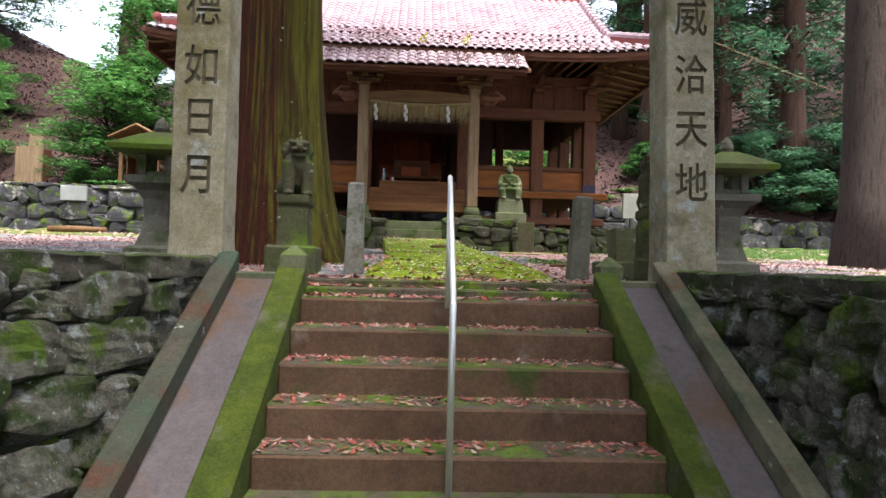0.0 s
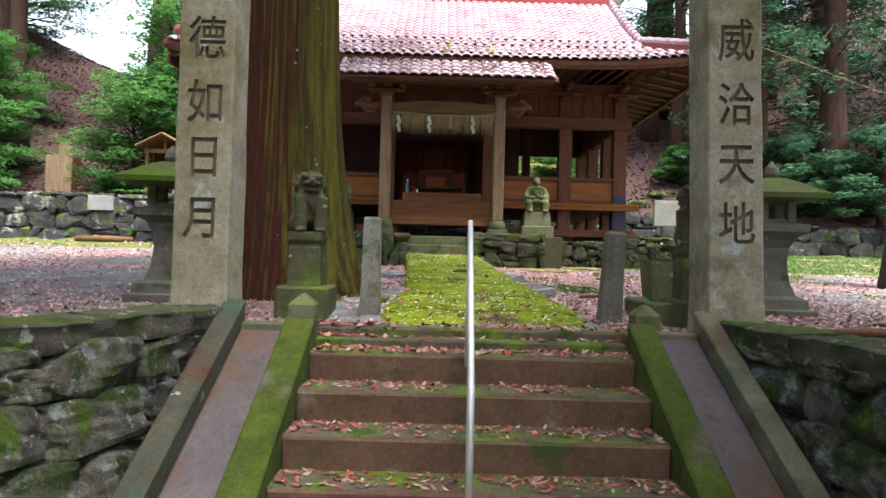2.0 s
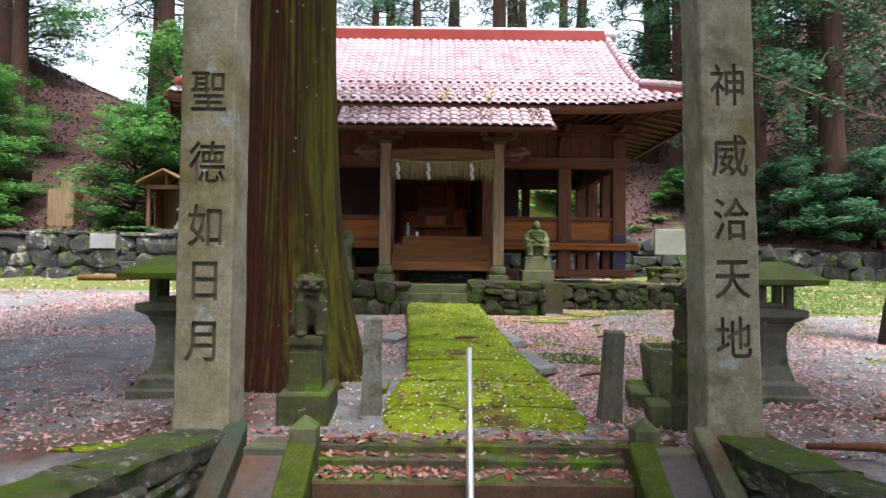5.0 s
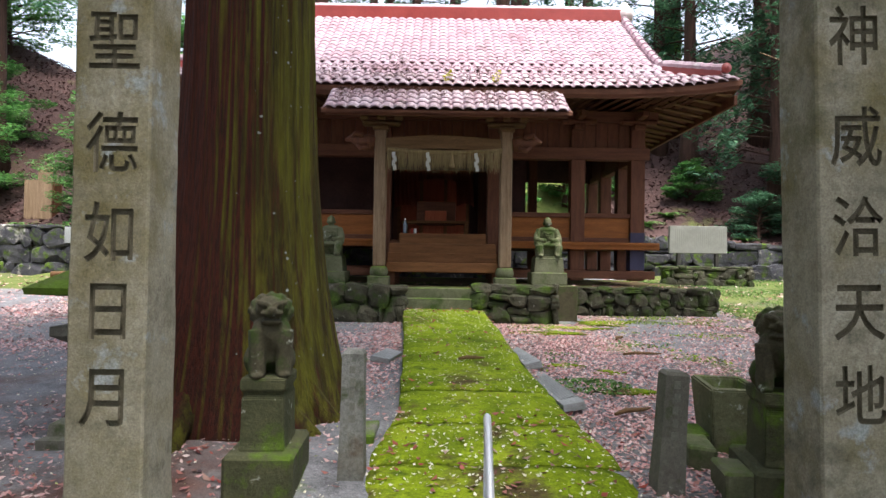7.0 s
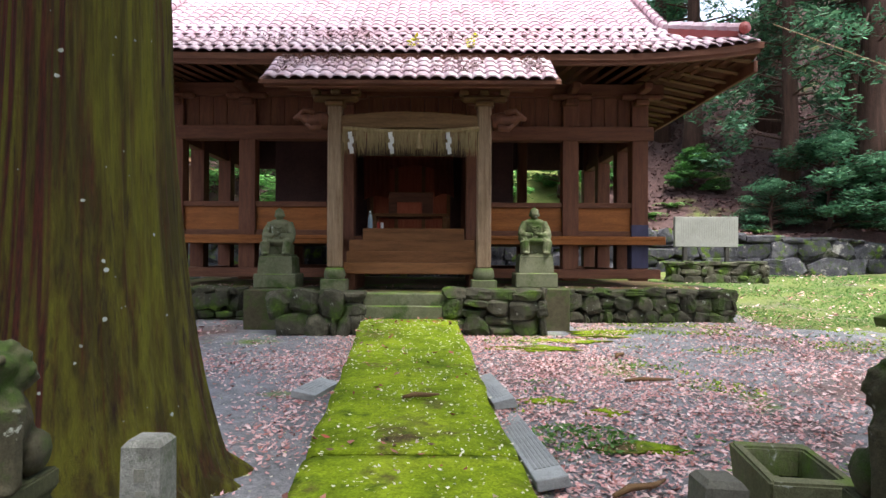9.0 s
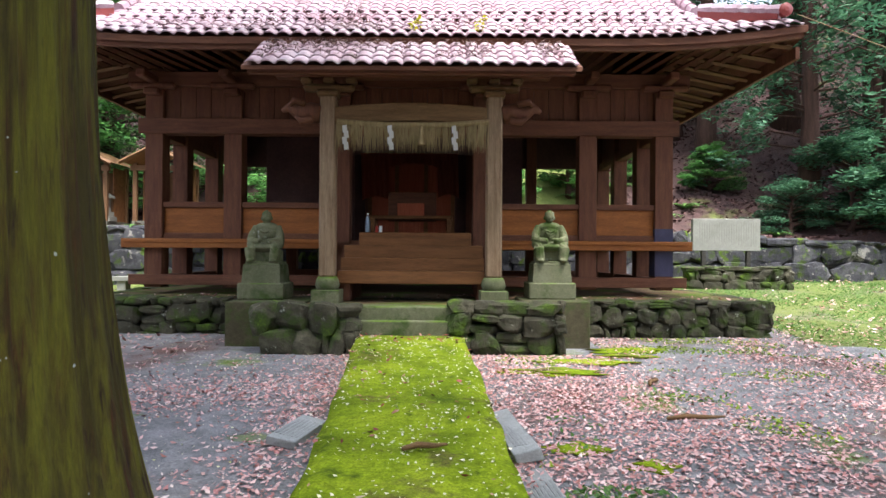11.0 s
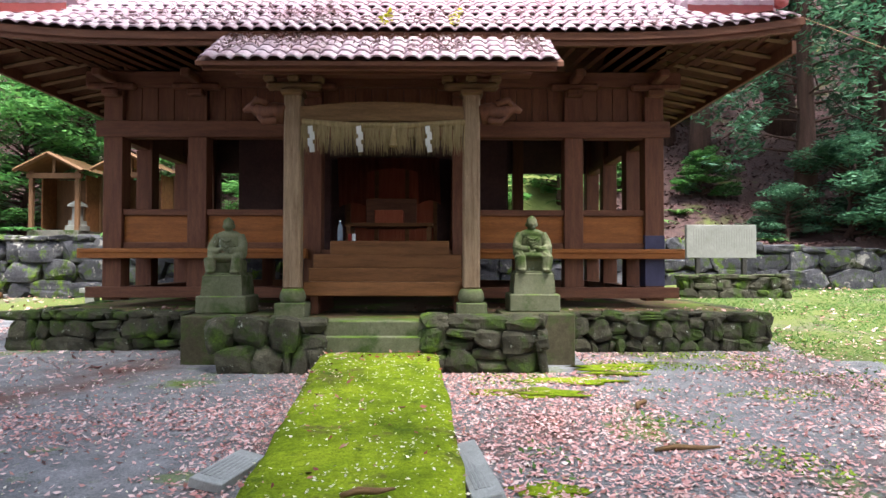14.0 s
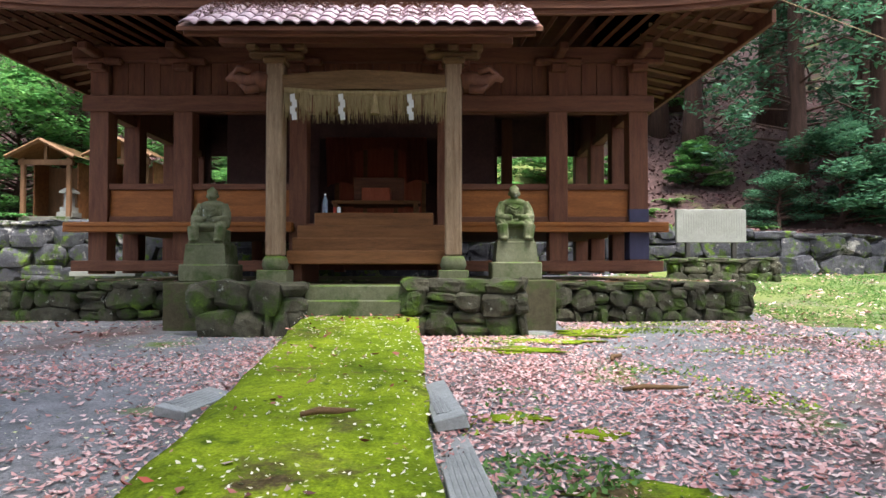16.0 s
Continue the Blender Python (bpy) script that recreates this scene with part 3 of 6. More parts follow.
def stone_wall(name, p0, p1, z_of, h_of, depth, sizes, material, label, rng, skew=0.12, batter=(0, 0)):
    """Dry stones laid in uneven courses along p0-p1; the outer face is on the right of that way."""
    p0, p1 = Vector((*p0, 0)), Vector((*p1, 0))
    way = (p1 - p0).normalized()
    length = (p1 - p0).length
    out = Vector((way.y, -way.x, 0))
    ob = tagged(new(name), label, "stone wall", kind="structure")
    inset = 0.045 if material == "wall_stone" else 0.13
    core = bmesh.new()
    n = max(2, int(length / 0.8))
    rows = []
    for i in range(n + 1):
        q = p0 + way * length * i / n
        zb, zt = z_of(q.x, q.y) - 0.15, z_of(q.x, q.y) + h_of(i / n) - 0.05
        lean = batter[0] + (batter[1] - batter[0]) * i / n
        rows.append([core.verts.new((q + out * o).to_tuple()[:2] + (z,)) for o, z in ((-inset + lean, zb), (-inset, zt), (-depth, zt), (-depth, zb))])
    for a, b in zip(rows, rows[1:]):
        for i in range(4):
            core.faces.new((a[i], b[i], b[(i + 1) % 4], a[(i + 1) % 4]))
    core.faces.new(rows[0])
    core.faces.new(rows[-1][::-1])
    bmesh.ops.recalc_face_normals(core, faces=core.faces[:])
    part("core", core, "joint_moss" if material == "wall_stone" else "joint", ob, "mossy joints between the stones" if material == "wall_stone" else "dark gaps behind the stones")
    turn = math.atan2(way.y, way.x)
    meshes = stone_set(material)
    z_lo = 0.0
    course = 0
    H = max(h_of(0), h_of(0.5), h_of(1))
    while z_lo < H - 0.04:
        ch = min(rng.uniform(*sizes[1]), H - z_lo)
        if H - z_lo - ch < 0.08:
            ch = H - z_lo
        s = -rng.uniform(0, 0.2)
        while s < length:
            w = rng.uniform(*sizes[0])
            w = min(w, length - s + 0.03)
            if w < 0.06:
                break
            u = min(1, max(0, (s + w / 2) / length))
            top = h_of(u)
            hh = min(ch, top - z_lo)
            lean = batter[0] + (batter[1] - batter[0]) * u
            bits = [(0, w, 0, hh)] if hh > 0.05 else []
            if hh > 0.05 and rng.random() < (0.12 if material == "wall_stone" else 0.32):
                k = rng.uniform(0.35, 0.65)
                bits = [(0, w, 0, hh * k), (0, w, hh * k, hh * (1 - k))] if rng.random() < 0.5 else [(0, w * k, 0, hh * rng.uniform(0.8, 1.1)), (w * k, w * (1 - k), 0, hh)]
            for b0, bw, z1, bh in bits:
                q = p0 + way * (s + b0 + bw / 2)
                zc = z_lo + z1 + bh / 2
                st = new("stone", rng.choice(meshes))
                st.parent = ob
                shift = out * (-0.11 + rng.uniform(-0.035, 0.03) + lean * max(0, 1 - zc / H))
                st.matrix_world = Matrix.Translation(q + shift + Vector((0, 0, z_of(q.x, q.y) + zc + rng.uniform(-0.02, 0.02)))) @ Matrix.Rotation(turn, 4, "Z") @ Matrix.Rotation(-math.atan(lean / H), 4, "X") @ Matrix.Rotation(rng.uniform(-skew, skew) * min(1, bh / bw) ** 2, 4, "Y") @ Matrix.Rotation(rng.choice((0, math.pi)), 4, "Z") @ Matrix.Diagonal((bw * 1.03, 0.34, bh * 1.06, 1) if material == "wall_stone" else (bw * 1.10, 0.32, bh * 1.14, 1))
            s += w
        z_lo += ch
        course += 1
    return ob


FL = [(-2.95, -6.0), (-2.75, 1.4), (-1.96, 3.05), (-1.44, 4.75)]
FR = [(1.86, 4.95), (2.04, 3.2), (2.42, 1.4), (2.55, -6.0)]
rngw = random.Random(3)
BAT = {"wall_left": ((0.9, 0.9), (0.9, 0.48), (0.48, 0.0)), "wall_right": ((0.02, 0.16), (0.16, 0.35), (0.35, 0.35))}
for title, pts in (("wall_left", FL), ("wall_right", FR)):
    for i, (a, b) in enumerate(zip(pts, pts[1:])):
        stone_wall(title + "_" + "abc"[i], a, b, lambda x, y: -0.02, lambda u: 1.0, 0.5, ((0.26, 0.62), (0.22, 0.36)) if title == "wall_left" else ((0.22, 0.42), (0.2, 0.3)), "wall_stone", "mossy retaining wall of large grey field stones", rngw, skew=0.16, batter=BAT[title][i])


def coping(name, pts, side, z, w, th, label):
    """Thick flat stones along the top of a flank wall."""
    ob = tagged(new(name), label, "coping", kind="structure")
    rng = random.Random(7)
    for (ax, ay), (bx, by) in zip(pts, pts[1:]):
        L = math.hypot(bx - ax, by - ay)
        n = max(1, round(L / 1.0))
        ang = math.atan2(by - ay, bx - ax)
        for i in range(n):
            u = (i + 0.5) / n
            bm = bmesh.new()
            bmesh.ops.create_cube(bm, size=1.0)
            bmesh.ops.subdivide_edges(bm, edges=bm.edges[:], cuts=9, use_grid_fill=True)
            for v in bm.verts:
                p = Vector((v.co.x * L / n * 0.995, v.co.y * w, v.co.z * th))
                if abs(v.co.z) > 0.49 and abs(v.co.y) > 0.49:
                    p.z *= 0.86
                v.co = p + 0.022 * Vector((0.2, 1, 0.6)) * (noise.noise(p * 5 + Vector((i * 3.1, ax, ay))) + 0.8 * noise.noise(p * 14 + Vector((i * 3.1, ax, ay))))
            st = part("coping_stone", bm, "curb_stone2", ob, smooth=False)
            st.matrix_world = pose(ax + (bx - ax) * u, ay + (by - ay) * u, z - th / 2, 0, 0, math.degrees(ang)) @ Matrix.Translation((0, side * (w / 2 - 0.06), 0))
    return ob


M["curb_stone2"] = mat("coping_stone", [(0.10, 0.09, 0.07), (0.19, 0.175, 0.14)], 0.92, scale=7, grain=0.85, bump=0.03, bump_strength=1.0, world=True,
                       over=[(LICHEN, 11, 0.58, 0.64), (DARKMOSS, 3.6, 0.50, 0.60), (MOSS, 1.4, 0.42, 0.56, "up")])
coping("coping_left", FL, 1, 1.10, 0.42, 0.15, "thick mossy coping stones on the retaining wall")
coping("coping_right", FR, 1, 1.08, 0.42, 0.15, "thick mossy coping stones on the retaining wall")

# ---- shrine: platform and its stones ----
CX = -0.17
WY, KY, BY = 14.61, 13.05, 18.6  # front posts, porch columns, rear posts
tagged(link("platform", box(-4.95, 5.0, 13.85, 19.3, 1.0, 1.88, 0.02), "platform_top"), "earth platform with moss under the shrine", "platform", kind="structure")
tagged(link("platform_porch", box(-1.85, 1.6, 12.62, 13.86, 1.0, 1.87, 0.02), "platform_top"), "earth platform with moss under the porch", "platform", kind="structure")
rngp = random.Random(11)
stone_wall("wall_platform_front", (-5.0, 13.72), (5.06, 13.72), lambda x, y: court(y) - 0.06, lambda u: 0.58, 0.3, ((0.2, 0.36), (0.17, 0.27)), "rubble", "low dark rubble stone wall along the platform", rngp, skew=0.3)
stone_wall("wall_platform_side_a", (5.06, 13.75), (5.06, 19.2), lambda x, y: court(y) - 0.06, lambda u: 0.58 - 0.36 * u, 0.3, ((0.22, 0.42), (0.16, 0.26)), "rubble", "low dark rubble stone wall along the platform", rngp, skew=0.3)
stone_wall("wall_platform_side_b", (-5.0, 19.2), (-5.0, 13.75), lambda x, y: court(y) - 0.06, lambda u: 0.22 + 0.36 * u, 0.3, ((0.22, 0.42), (0.16, 0.26)), "rubble", "low dark rubble stone wall along the platform", rngp, skew=0.3)
stone_wall("wall_stub_left", (-1.76, 12.27), (-0.64, 12.27), lambda x, y: 1.28, lambda u: 0.62, 0.32, ((0.26, 0.40), (0.22, 0.32)), "rubble", "stub of mossy rubble stones beside the porch steps", rngp, skew=0.3)
stone_wall("wall_stub_right", (0.62, 12.27), (1.84, 12.27), lambda x, y: 1.28, lambda u: 0.66, 0.32, ((0.26, 0.40), (0.22, 0.32)), "rubble", "stub of mossy rubble stones beside the porch steps", rngp, skew=0.3)
ps = thing("porch_steps", "two low mossy stone steps up to the porch", "steps", kind="structure")
part("step_block", box(-0.66, 0.64, 12.3, 12.62, 1.4, 1.71, 0.012), "mossy_stone", ps)
part("step_block", box(-0.66, 0.64, 12.42, 12.8, 1.4, 1.875, 0.012), "mossy_stone", ps)

# ---- shrine: one building ----
shrine = thing("shrine", "old dark timber shrine hall with red-brown tiled hip-and-gable roof", "shrine", 0, 0, 0)


def sbox(name, x0, x1, y0, y1, z0, z1, m="wood_dark", label="", bevel=0.008):
    return part(name, box(x0, x1, y0, y1, z0, z1, bevel), m, shrine, label)


PW = 0.13  # half width of a post
front_x = [-4.19, -2.94, 2.66, 3.86]
for x in front_x:
    sbox("post", x - 0.14, x + 0.14, WY, WY + 0.27, 1.98, 5.35)
for x in (-1.22, 0.98):
    sbox("post", x - 0.13, x + 0.13, WY, WY + 0.26, 1.98, 5.35)
side_y = [15.75, 17.25]
for x in (-4.19, 3.86):
    for y in side_y + [BY]:
        sbox("post", x - 0.13, x + 0.13, y - 0.13, y + 0.13, 1.98, 5.2)
for x in (-2.94, -1.22, 0.98, 2.3):
    sbox("post", x - 0.11, x + 0.11, BY - 0.11, BY + 0.11, 1.98, 5.2)
# blue-painted foot bands of the corner posts
for x in (3.86,):
    sbox("foot_band", x - 0.145, x + 0.145, WY - 0.005, WY + 0.275, 2.2, 2.95, "blue_band", "dark blue painted post foot", 0.004)
# foundation sills, floor edge, rails, lintels, upper beams (front, sides, back)
for y0, nm in ((WY - 0.06, "front"), (BY - 0.1, "back")):
    for a, b in ((-4.55, -1.3), (1.1, 4.2)) if nm == "front" else ((-4.4, 4.1),):
        sbox("sill_beam", a, b, y0, y0 + 0.2, 2.02, 2.18, "wood_dark_x")
for x in (-4.19, 3.86):
    sbox("sill_beam", x - 0.1, x + 0.1, WY + 0.1, BY, 2.02, 2.17)
sbox("floor", -4.3, 3.98, WY + 0.02, BY + 0.1, 2.62, 2.735, "wood_dark_x")
for a, b in ((-4.62, -1.28), (1.16, 4.25)):
    sbox("floor_edge", a, b, WY - 0.16, WY + 0.01, 2.60, 2.745, "wood_board", "weathered reddish floor edge board")
    sbox("floor_edge_trim", a + 0.05, b - 0.05, WY - 0.19, WY - 0.165, 2.68, 2.735, "wood_board")
for a, b in ((-4.05, -3.08), (-2.80, -1.36), (1.12, 2.52), (2.80, 3.72)):
    sbox("rail_panel", a, b, WY + 0.08, WY + 0.13, 2.74, 3.24, "wood_board", "orange-brown boarded parapet panel")
    sbox("hand_rail", a, b, WY + 0.03, WY + 0.2, 3.24, 3.33, "wood_dark_x")
    sbox("rail_foot", a, b, WY + 0.04, WY + 0.18, 2.735, 2.84, "wood_dark_x")
for x in (-4.19, 3.86):
    ys = [WY + 0.27] + [v for y in side_y for v in (y - 0.13, y + 0.13)] + [BY - 0.13]
    for a, b in zip(ys[::2], ys[1::2]):
        sbox("rail_panel", x - 0.03, x + 0.03, a, b, 2.74, 3.24, "wood_board")
        sbox("hand_rail", x - 0.08, x + 0.08, a, b, 3.24, 3.33)
        sbox("side_lintel", x - 0.09, x + 0.09, a, b, 4.38, 4.52)
        sbox("side_wall", x - 0.03, x + 0.03, a, b, 4.52, 5.2)
sbox("lintel", -4.42, 4.08, WY - 0.05, WY - 0.005, 4.40, 4.64, "wood_dark_x")
sbox("lintel", -4.3, 3.98, WY + 0.06, WY + 0.2, 4.40, 4.60, "wood_dark_x")
for a, b in ((-4.05, -3.08), (-2.80, -1.35), (-1.09, 0.85), (1.11, 2.52), (2.80, 3.72)):
    n = max(2, round((b - a) / 0.24))
    for i in range(n):
        p = a + (b - a) * i / n
        sbox("wall_board", p + 0.004, p + (b - a) / n - 0.004, WY + 0.09, WY + 0.12, 4.6, 5.3, "wood_dark", "", 0.004)
sbox("head_beam", -4.6, 4.26, WY - 0.02, WY + 0.2, 5.16, 5.38, "wood_dark_x")
for x in front_x + [-1.22, 0.98]:
    # bracket arms on the posts
    bm = box(x - 0.12, x + 0.12, WY - 0.14, WY + 0.1, 5.0, 5.1, 0.02)
    box(x - 0.36, x + 0.36, WY - 0.1, WY + 0.04, 5.1, 5.2, 0.03, bm)
    box(x - 0.07, x + 0.07, WY - 0.5, WY + 0.1, 5.18, 5.3, 0.02, bm)
    part("bracket", bm, "wood_dark", shrine)
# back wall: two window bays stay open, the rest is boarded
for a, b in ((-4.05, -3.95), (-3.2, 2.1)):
    sbox("back_wall", a, b, BY - 0.03, BY + 0.03, 2.74, 5.2, "shaded_inside")
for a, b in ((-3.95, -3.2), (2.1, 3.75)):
    sbox("back_wall", a, b, BY - 0.03, BY + 0.03, 2.74, 3.55, "shaded_inside")
    sbox("back_wall", a, b, BY - 0.03, BY + 0.03, 4.42, 5.2, "shaded_inside")
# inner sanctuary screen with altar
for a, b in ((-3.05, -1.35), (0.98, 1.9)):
    sbox("inner_screen", a, b, 16.9, 16.96, 2.74, 5.2, "shaded_inside")
sbox("inner_screen", -1.35, 0.98, 16.9, 16.96, 4.45, 5.2, "shaded_inside")
sbox("coffered_ceiling", -4.2, 3.9, WY + 0.1, BY, 5.2, 5.26, "shaded_inside")
# four broad wooden steps in the porch
for x0, x1, y0, y1, z0, z1 in ((-1.04, 0.96, 13.16, 13.48, 2.12, 2.30), (-1.04, 0.96, 13.46, 13.78, 2.29, 2.475), (-1.04, 0.96, 13.76, 14.06, 2.465, 2.655), (-0.86, 0.80, 14.04, 14.64, 2.645, 2.85)):
    sbox("wooden_step", x0, x1, y0, y1, z0, z1 - 0.004, "wood_step", "worn brown wooden porch step", 0.012)
for x in (-0.98, 0.86):
    sbox("step_bearer", x, x + 0.1, 13.3, 14.5, 1.88, 2.14, "wood_dark")
# porch columns on turned stone bases
for x in (-1.145, 1.06):
    sbox("porch_column", x - 0.105, x + 0.105, KY - 0.1, KY + 0.11, 2.22, 4.62, "wood_grey", "cracked silver-grey square porch column", 0.02)
    bm = lathe([(0.135, 0.17), (0.15, 0.2), (0.165, 0.24), (0.15, 0.31), (0.125, 0.35)], 16, None, (x, KY, 1.87))
    part("column_base", bm, "mossy_stone", shrine, "rounded mossy stone column base", True)
    part("plinth", box(x - 0.185, x + 0.185, KY - 0.185, KY + 0.185, 1.8, 2.05, 0.012), "mossy_stone", shrine, "square mossy stone plinth")
    bm = box(x - 0.14, x + 0.14, KY - 0.14, KY + 0.14, 4.60, 4.68, 0.02)
    box(x - 0.34, x + 0.34, KY - 0.07, KY + 0.07, 4.68, 4.78, 0.035, bm)
    for d in (-0.3, 0, 0.3):
        box(x + d - 0.07, x + d + 0.07, KY - 0.09, KY + 0.09, 4.78, 4.86, 0.02, bm)
    part("bracket", bm, "wood_beam", shrine)


def arched_beam(x0, x1, y0, y1, z0, z1, rise):
    bm = bmesh.new()
    rows = []
    n = 18
    for i in range(n + 1):
        u = i / n
        x = x0 + (x1 - x0) * u
        k = rise * math.sin(math.pi * u)
        low_ = k * (1.0 if 0.06 < u < 0.94 else 0.2)
        rows.append([bm.verts.new(p) for p in ((x, y0, z0 + low_), (x, y1, z0 + low_), (x, y1, z1 + k * 0.9), (x, y0, z1 + k * 0.9))])
    for a, b in zip(rows, rows[1:]):
        for i in range(4):
            bm.faces.new((a[i], a[(i + 1) % 4], b[(i + 1) % 4], b[i]))
    bm.faces.new(rows[0][::-1])
    bm.faces.new(rows[-1])
    bmesh.ops.recalc_face_normals(bm, faces=bm.faces[:])
    return bm


part("rainbow_beam", arched_beam(-1.05, 0.96, KY - 0.09, KY + 0.1, 4.22, 4.46, 0.07), "wood_beam", shrine, "arched carved porch beam")
for s, x in ((-1, -1.25), (1, 1.165)):
    # carved beam nose with curls
    pts = [(x, KY, 4.38), (x + s * 0.15, KY, 4.42), (x + s * 0.3, KY, 4.40), (x + s * 0.42, KY, 4.48), (x + s * 0.52, KY, 4.42)]
    bm = tube(pts, [0.13, 0.12, 0.10, 0.075, 0.03], 8)
    tube([(x + s * 0.1, KY - 0.06, 4.3), (x + s * 0.25, KY - 0.09, 4.27), (x + s * 0.32, KY - 0.08, 4.34)], [0.06, 0.05, 0.02], 6, bm)
    tube([(x + s * 0.2, KY - 0.07, 4.5), (x + s * 0.35, KY - 0.09, 4.54), (x + s * 0.4, KY - 0.08, 4.47)], [0.05, 0.045, 0.02], 6, bm)
    part("beam_nose", bm, "wood_dark", shrine, "carved scroll nose of the porch beam", True)
    # tie beam back to the hall
    sbox("tie_beam", x - 0.07 - s * 0.1, x + 0.07 - s * 0.1, KY + 0.1, WY, 4.42, 4.6)
sbox("porch_purlin", -1.85, 1.8, KY - 0.08, KY + 0.1, 4.86, 5.0, "wood_dark_x")
sbox("porch_eave_board", -2.0, 1.98, 12.26, 12.32, 4.70, 4.77, "wood_dark_x")

# ---- roof ----
EY0, RZ, RY = 12.86, 8.02, 16.6
EXH, GXH = 5.30, 4.24  # eave half length, gable half length


def roof_z(y):
    """Height of the tiled front slope: steep at the ridge, flatter towards the eaves."""
    u = (y - EY0) / (RY - EY0)
    return 5.40 + (RZ - 5.40) * (0.86 * u + 0.14 * u * u)


def lift(x):
    """Upward sweep of the eaves towards the corners."""
    return 0.20 * max(0, (abs(x - CX) - 2.6) / 2.7) ** 2.2


def deck(name, pts_fn, nu, nv, th, material):
    bm = bmesh.new()
    top = [[bm.verts.new(pts_fn(i / nu, j / nv)) for i in range(nu + 1)] for j in range(nv + 1)]
    bot = [[bm.verts.new(Vector(pts_fn(i / nu, j / nv)) - Vector((0, 0, th))) for i in range(nu + 1)] for j in range(nv + 1)]
    for j in range(nv):
        for i in range(nu):
            bm.faces.new((top[j][i], top[j][i + 1], top[j + 1][i + 1], top[j + 1][i]))
            bm.faces.new((bot[j][i], bot[j + 1][i], bot[j + 1][i + 1], bot[j][i + 1]))
    for i in range(nu):
        bm.faces.new((bot[0][i], bot[0][i + 1], top[0][i + 1], top[0][i]))
        bm.faces.new((top[nv][i], top[nv][i + 1], bot[nv][i + 1], bot[nv][i]))
    for j in range(nv):
        bm.faces.new((top[j][0], top[j + 1][0], bot[j + 1][0], bot[j][0]))
        bm.faces.new((bot[j][nu], bot[j + 1][nu], top[j + 1][nu], top[j][nu]))
    return part(name, bm, material, shrine)


HIPY = 13.9  # where the hip meets the gable foot


def half_at(y):
    return EXH - (EXH - GXH) * min(1, max(0, (y - EY0) / (HIPY - EY0)))


deck("roof_deck", lambda u, v: (CX + (2 * u - 1) * half_at(EY0 + (RY - EY0) * v), EY0 + (RY - EY0) * v, roof_z(EY0 + (RY - EY0) * v) - 0.05 + lift(CX + (2 * u - 1) * half_at(EY0 + (RY - EY0) * v)) * max(0, 1 - 3 * v)), 24, 14, 0.09, "wood_dark_x")
deck("roof_deck", lambda u, v: (CX + (2 * u - 1) * half_at(EY0 + (RY - EY0) * v), 2 * RY - EY0 - (RY - EY0) * v, roof_z(EY0 + (RY - EY0) * v) - 0.05 + lift(CX + (2 * u - 1) * half_at(EY0 + (RY - EY0) * v)) * max(0, 1 - 3 * v)), 24, 14, 0.09, "wood_dark_x")
for s in (-1, 1):
    # side skirts under the gables
    deck("roof_skirt", lambda u, v, s=s: (CX + s * (EXH - (EXH - GXH) * v), (EY0 + (HIPY - EY0) * v) + (2 * RY - 2 * (EY0 + (HIPY - EY0) * v)) * u, 5.35 + (roof_z(HIPY) - 5.40) * v + 0.20 * abs(2 * u - 1) ** 6 * (1 - v)), 20, 4, 0.08, "wood_dark")
    bm = bmesh.new()
    x = CX + s * (GXH - 0.05)
    tri = [bm.verts.new(p) for p in ((x, HIPY - 0.5, roof_z(HIPY) - 0.4), (x, 2 * RY - HIPY + 0.5, roof_z(HIPY) - 0.4), (x, RY, RZ - 0.06))]
    bm.faces.new(tri)
    bmesh.ops.solidify(bm, geom=bm.faces[:], thickness=0.06)
    part("gable_wall", bm, "wood_dark", shrine)

TW, TL = 0.19, 0.225  # width and exposed length of a tile


def tile_bm(w=TW, l=0.275, th=0.016):
    """One S-shaped clay pan tile, rising towards its lower edge."""
    bm = bmesh.new()
    n = 10
    top, bot = [], []
    for y, dz in ((0, 0.019), (l, 0.0)):
        rt, rb = [], []
        for i in range(n + 1):
            u = i / n
            z = 0.019 * math.sin(2 * math.pi * (u - 0.12)) + 0.006 * math.sin(4 * math.pi * u) + dz
            rt.append(bm.verts.new((w * (u - 0.5) * 1.04, y, z)))
            rb.append(bm.verts.new((w * (u - 0.5) * 1.04, y, z - th)))
        top.append(rt)
        bot.append(rb)
    for i in range(n):
        bm.faces.new((top[0][i], top[0][i + 1], top[1][i + 1], top[1][i])).smooth = True
        bm.faces.new((bot[0][i], bot[0][i + 1], top[0][i + 1], top[0][i]))
    return bm


tile_mesh = bpy.data.meshes.new("roof_tile")
tb = tile_bm()
tb.to_mesh(tile_mesh)
tile_v = [v.co.copy() for v in tb.verts]
tile_f = [[v.index for v in f.verts] for f in tb.faces]
tb.free()
tile_mesh.materials.append(M["tile"])


def tile_pose(x, y, slope, z, rng):
    return Matrix.Translation((x, y, z)) @ Matrix.Rotation(math.atan(slope) + rng.uniform(-0.012, 0.012), 4, "X") @ Matrix.Rotation(rng.uniform(-0.02, 0.02), 4, "Z")


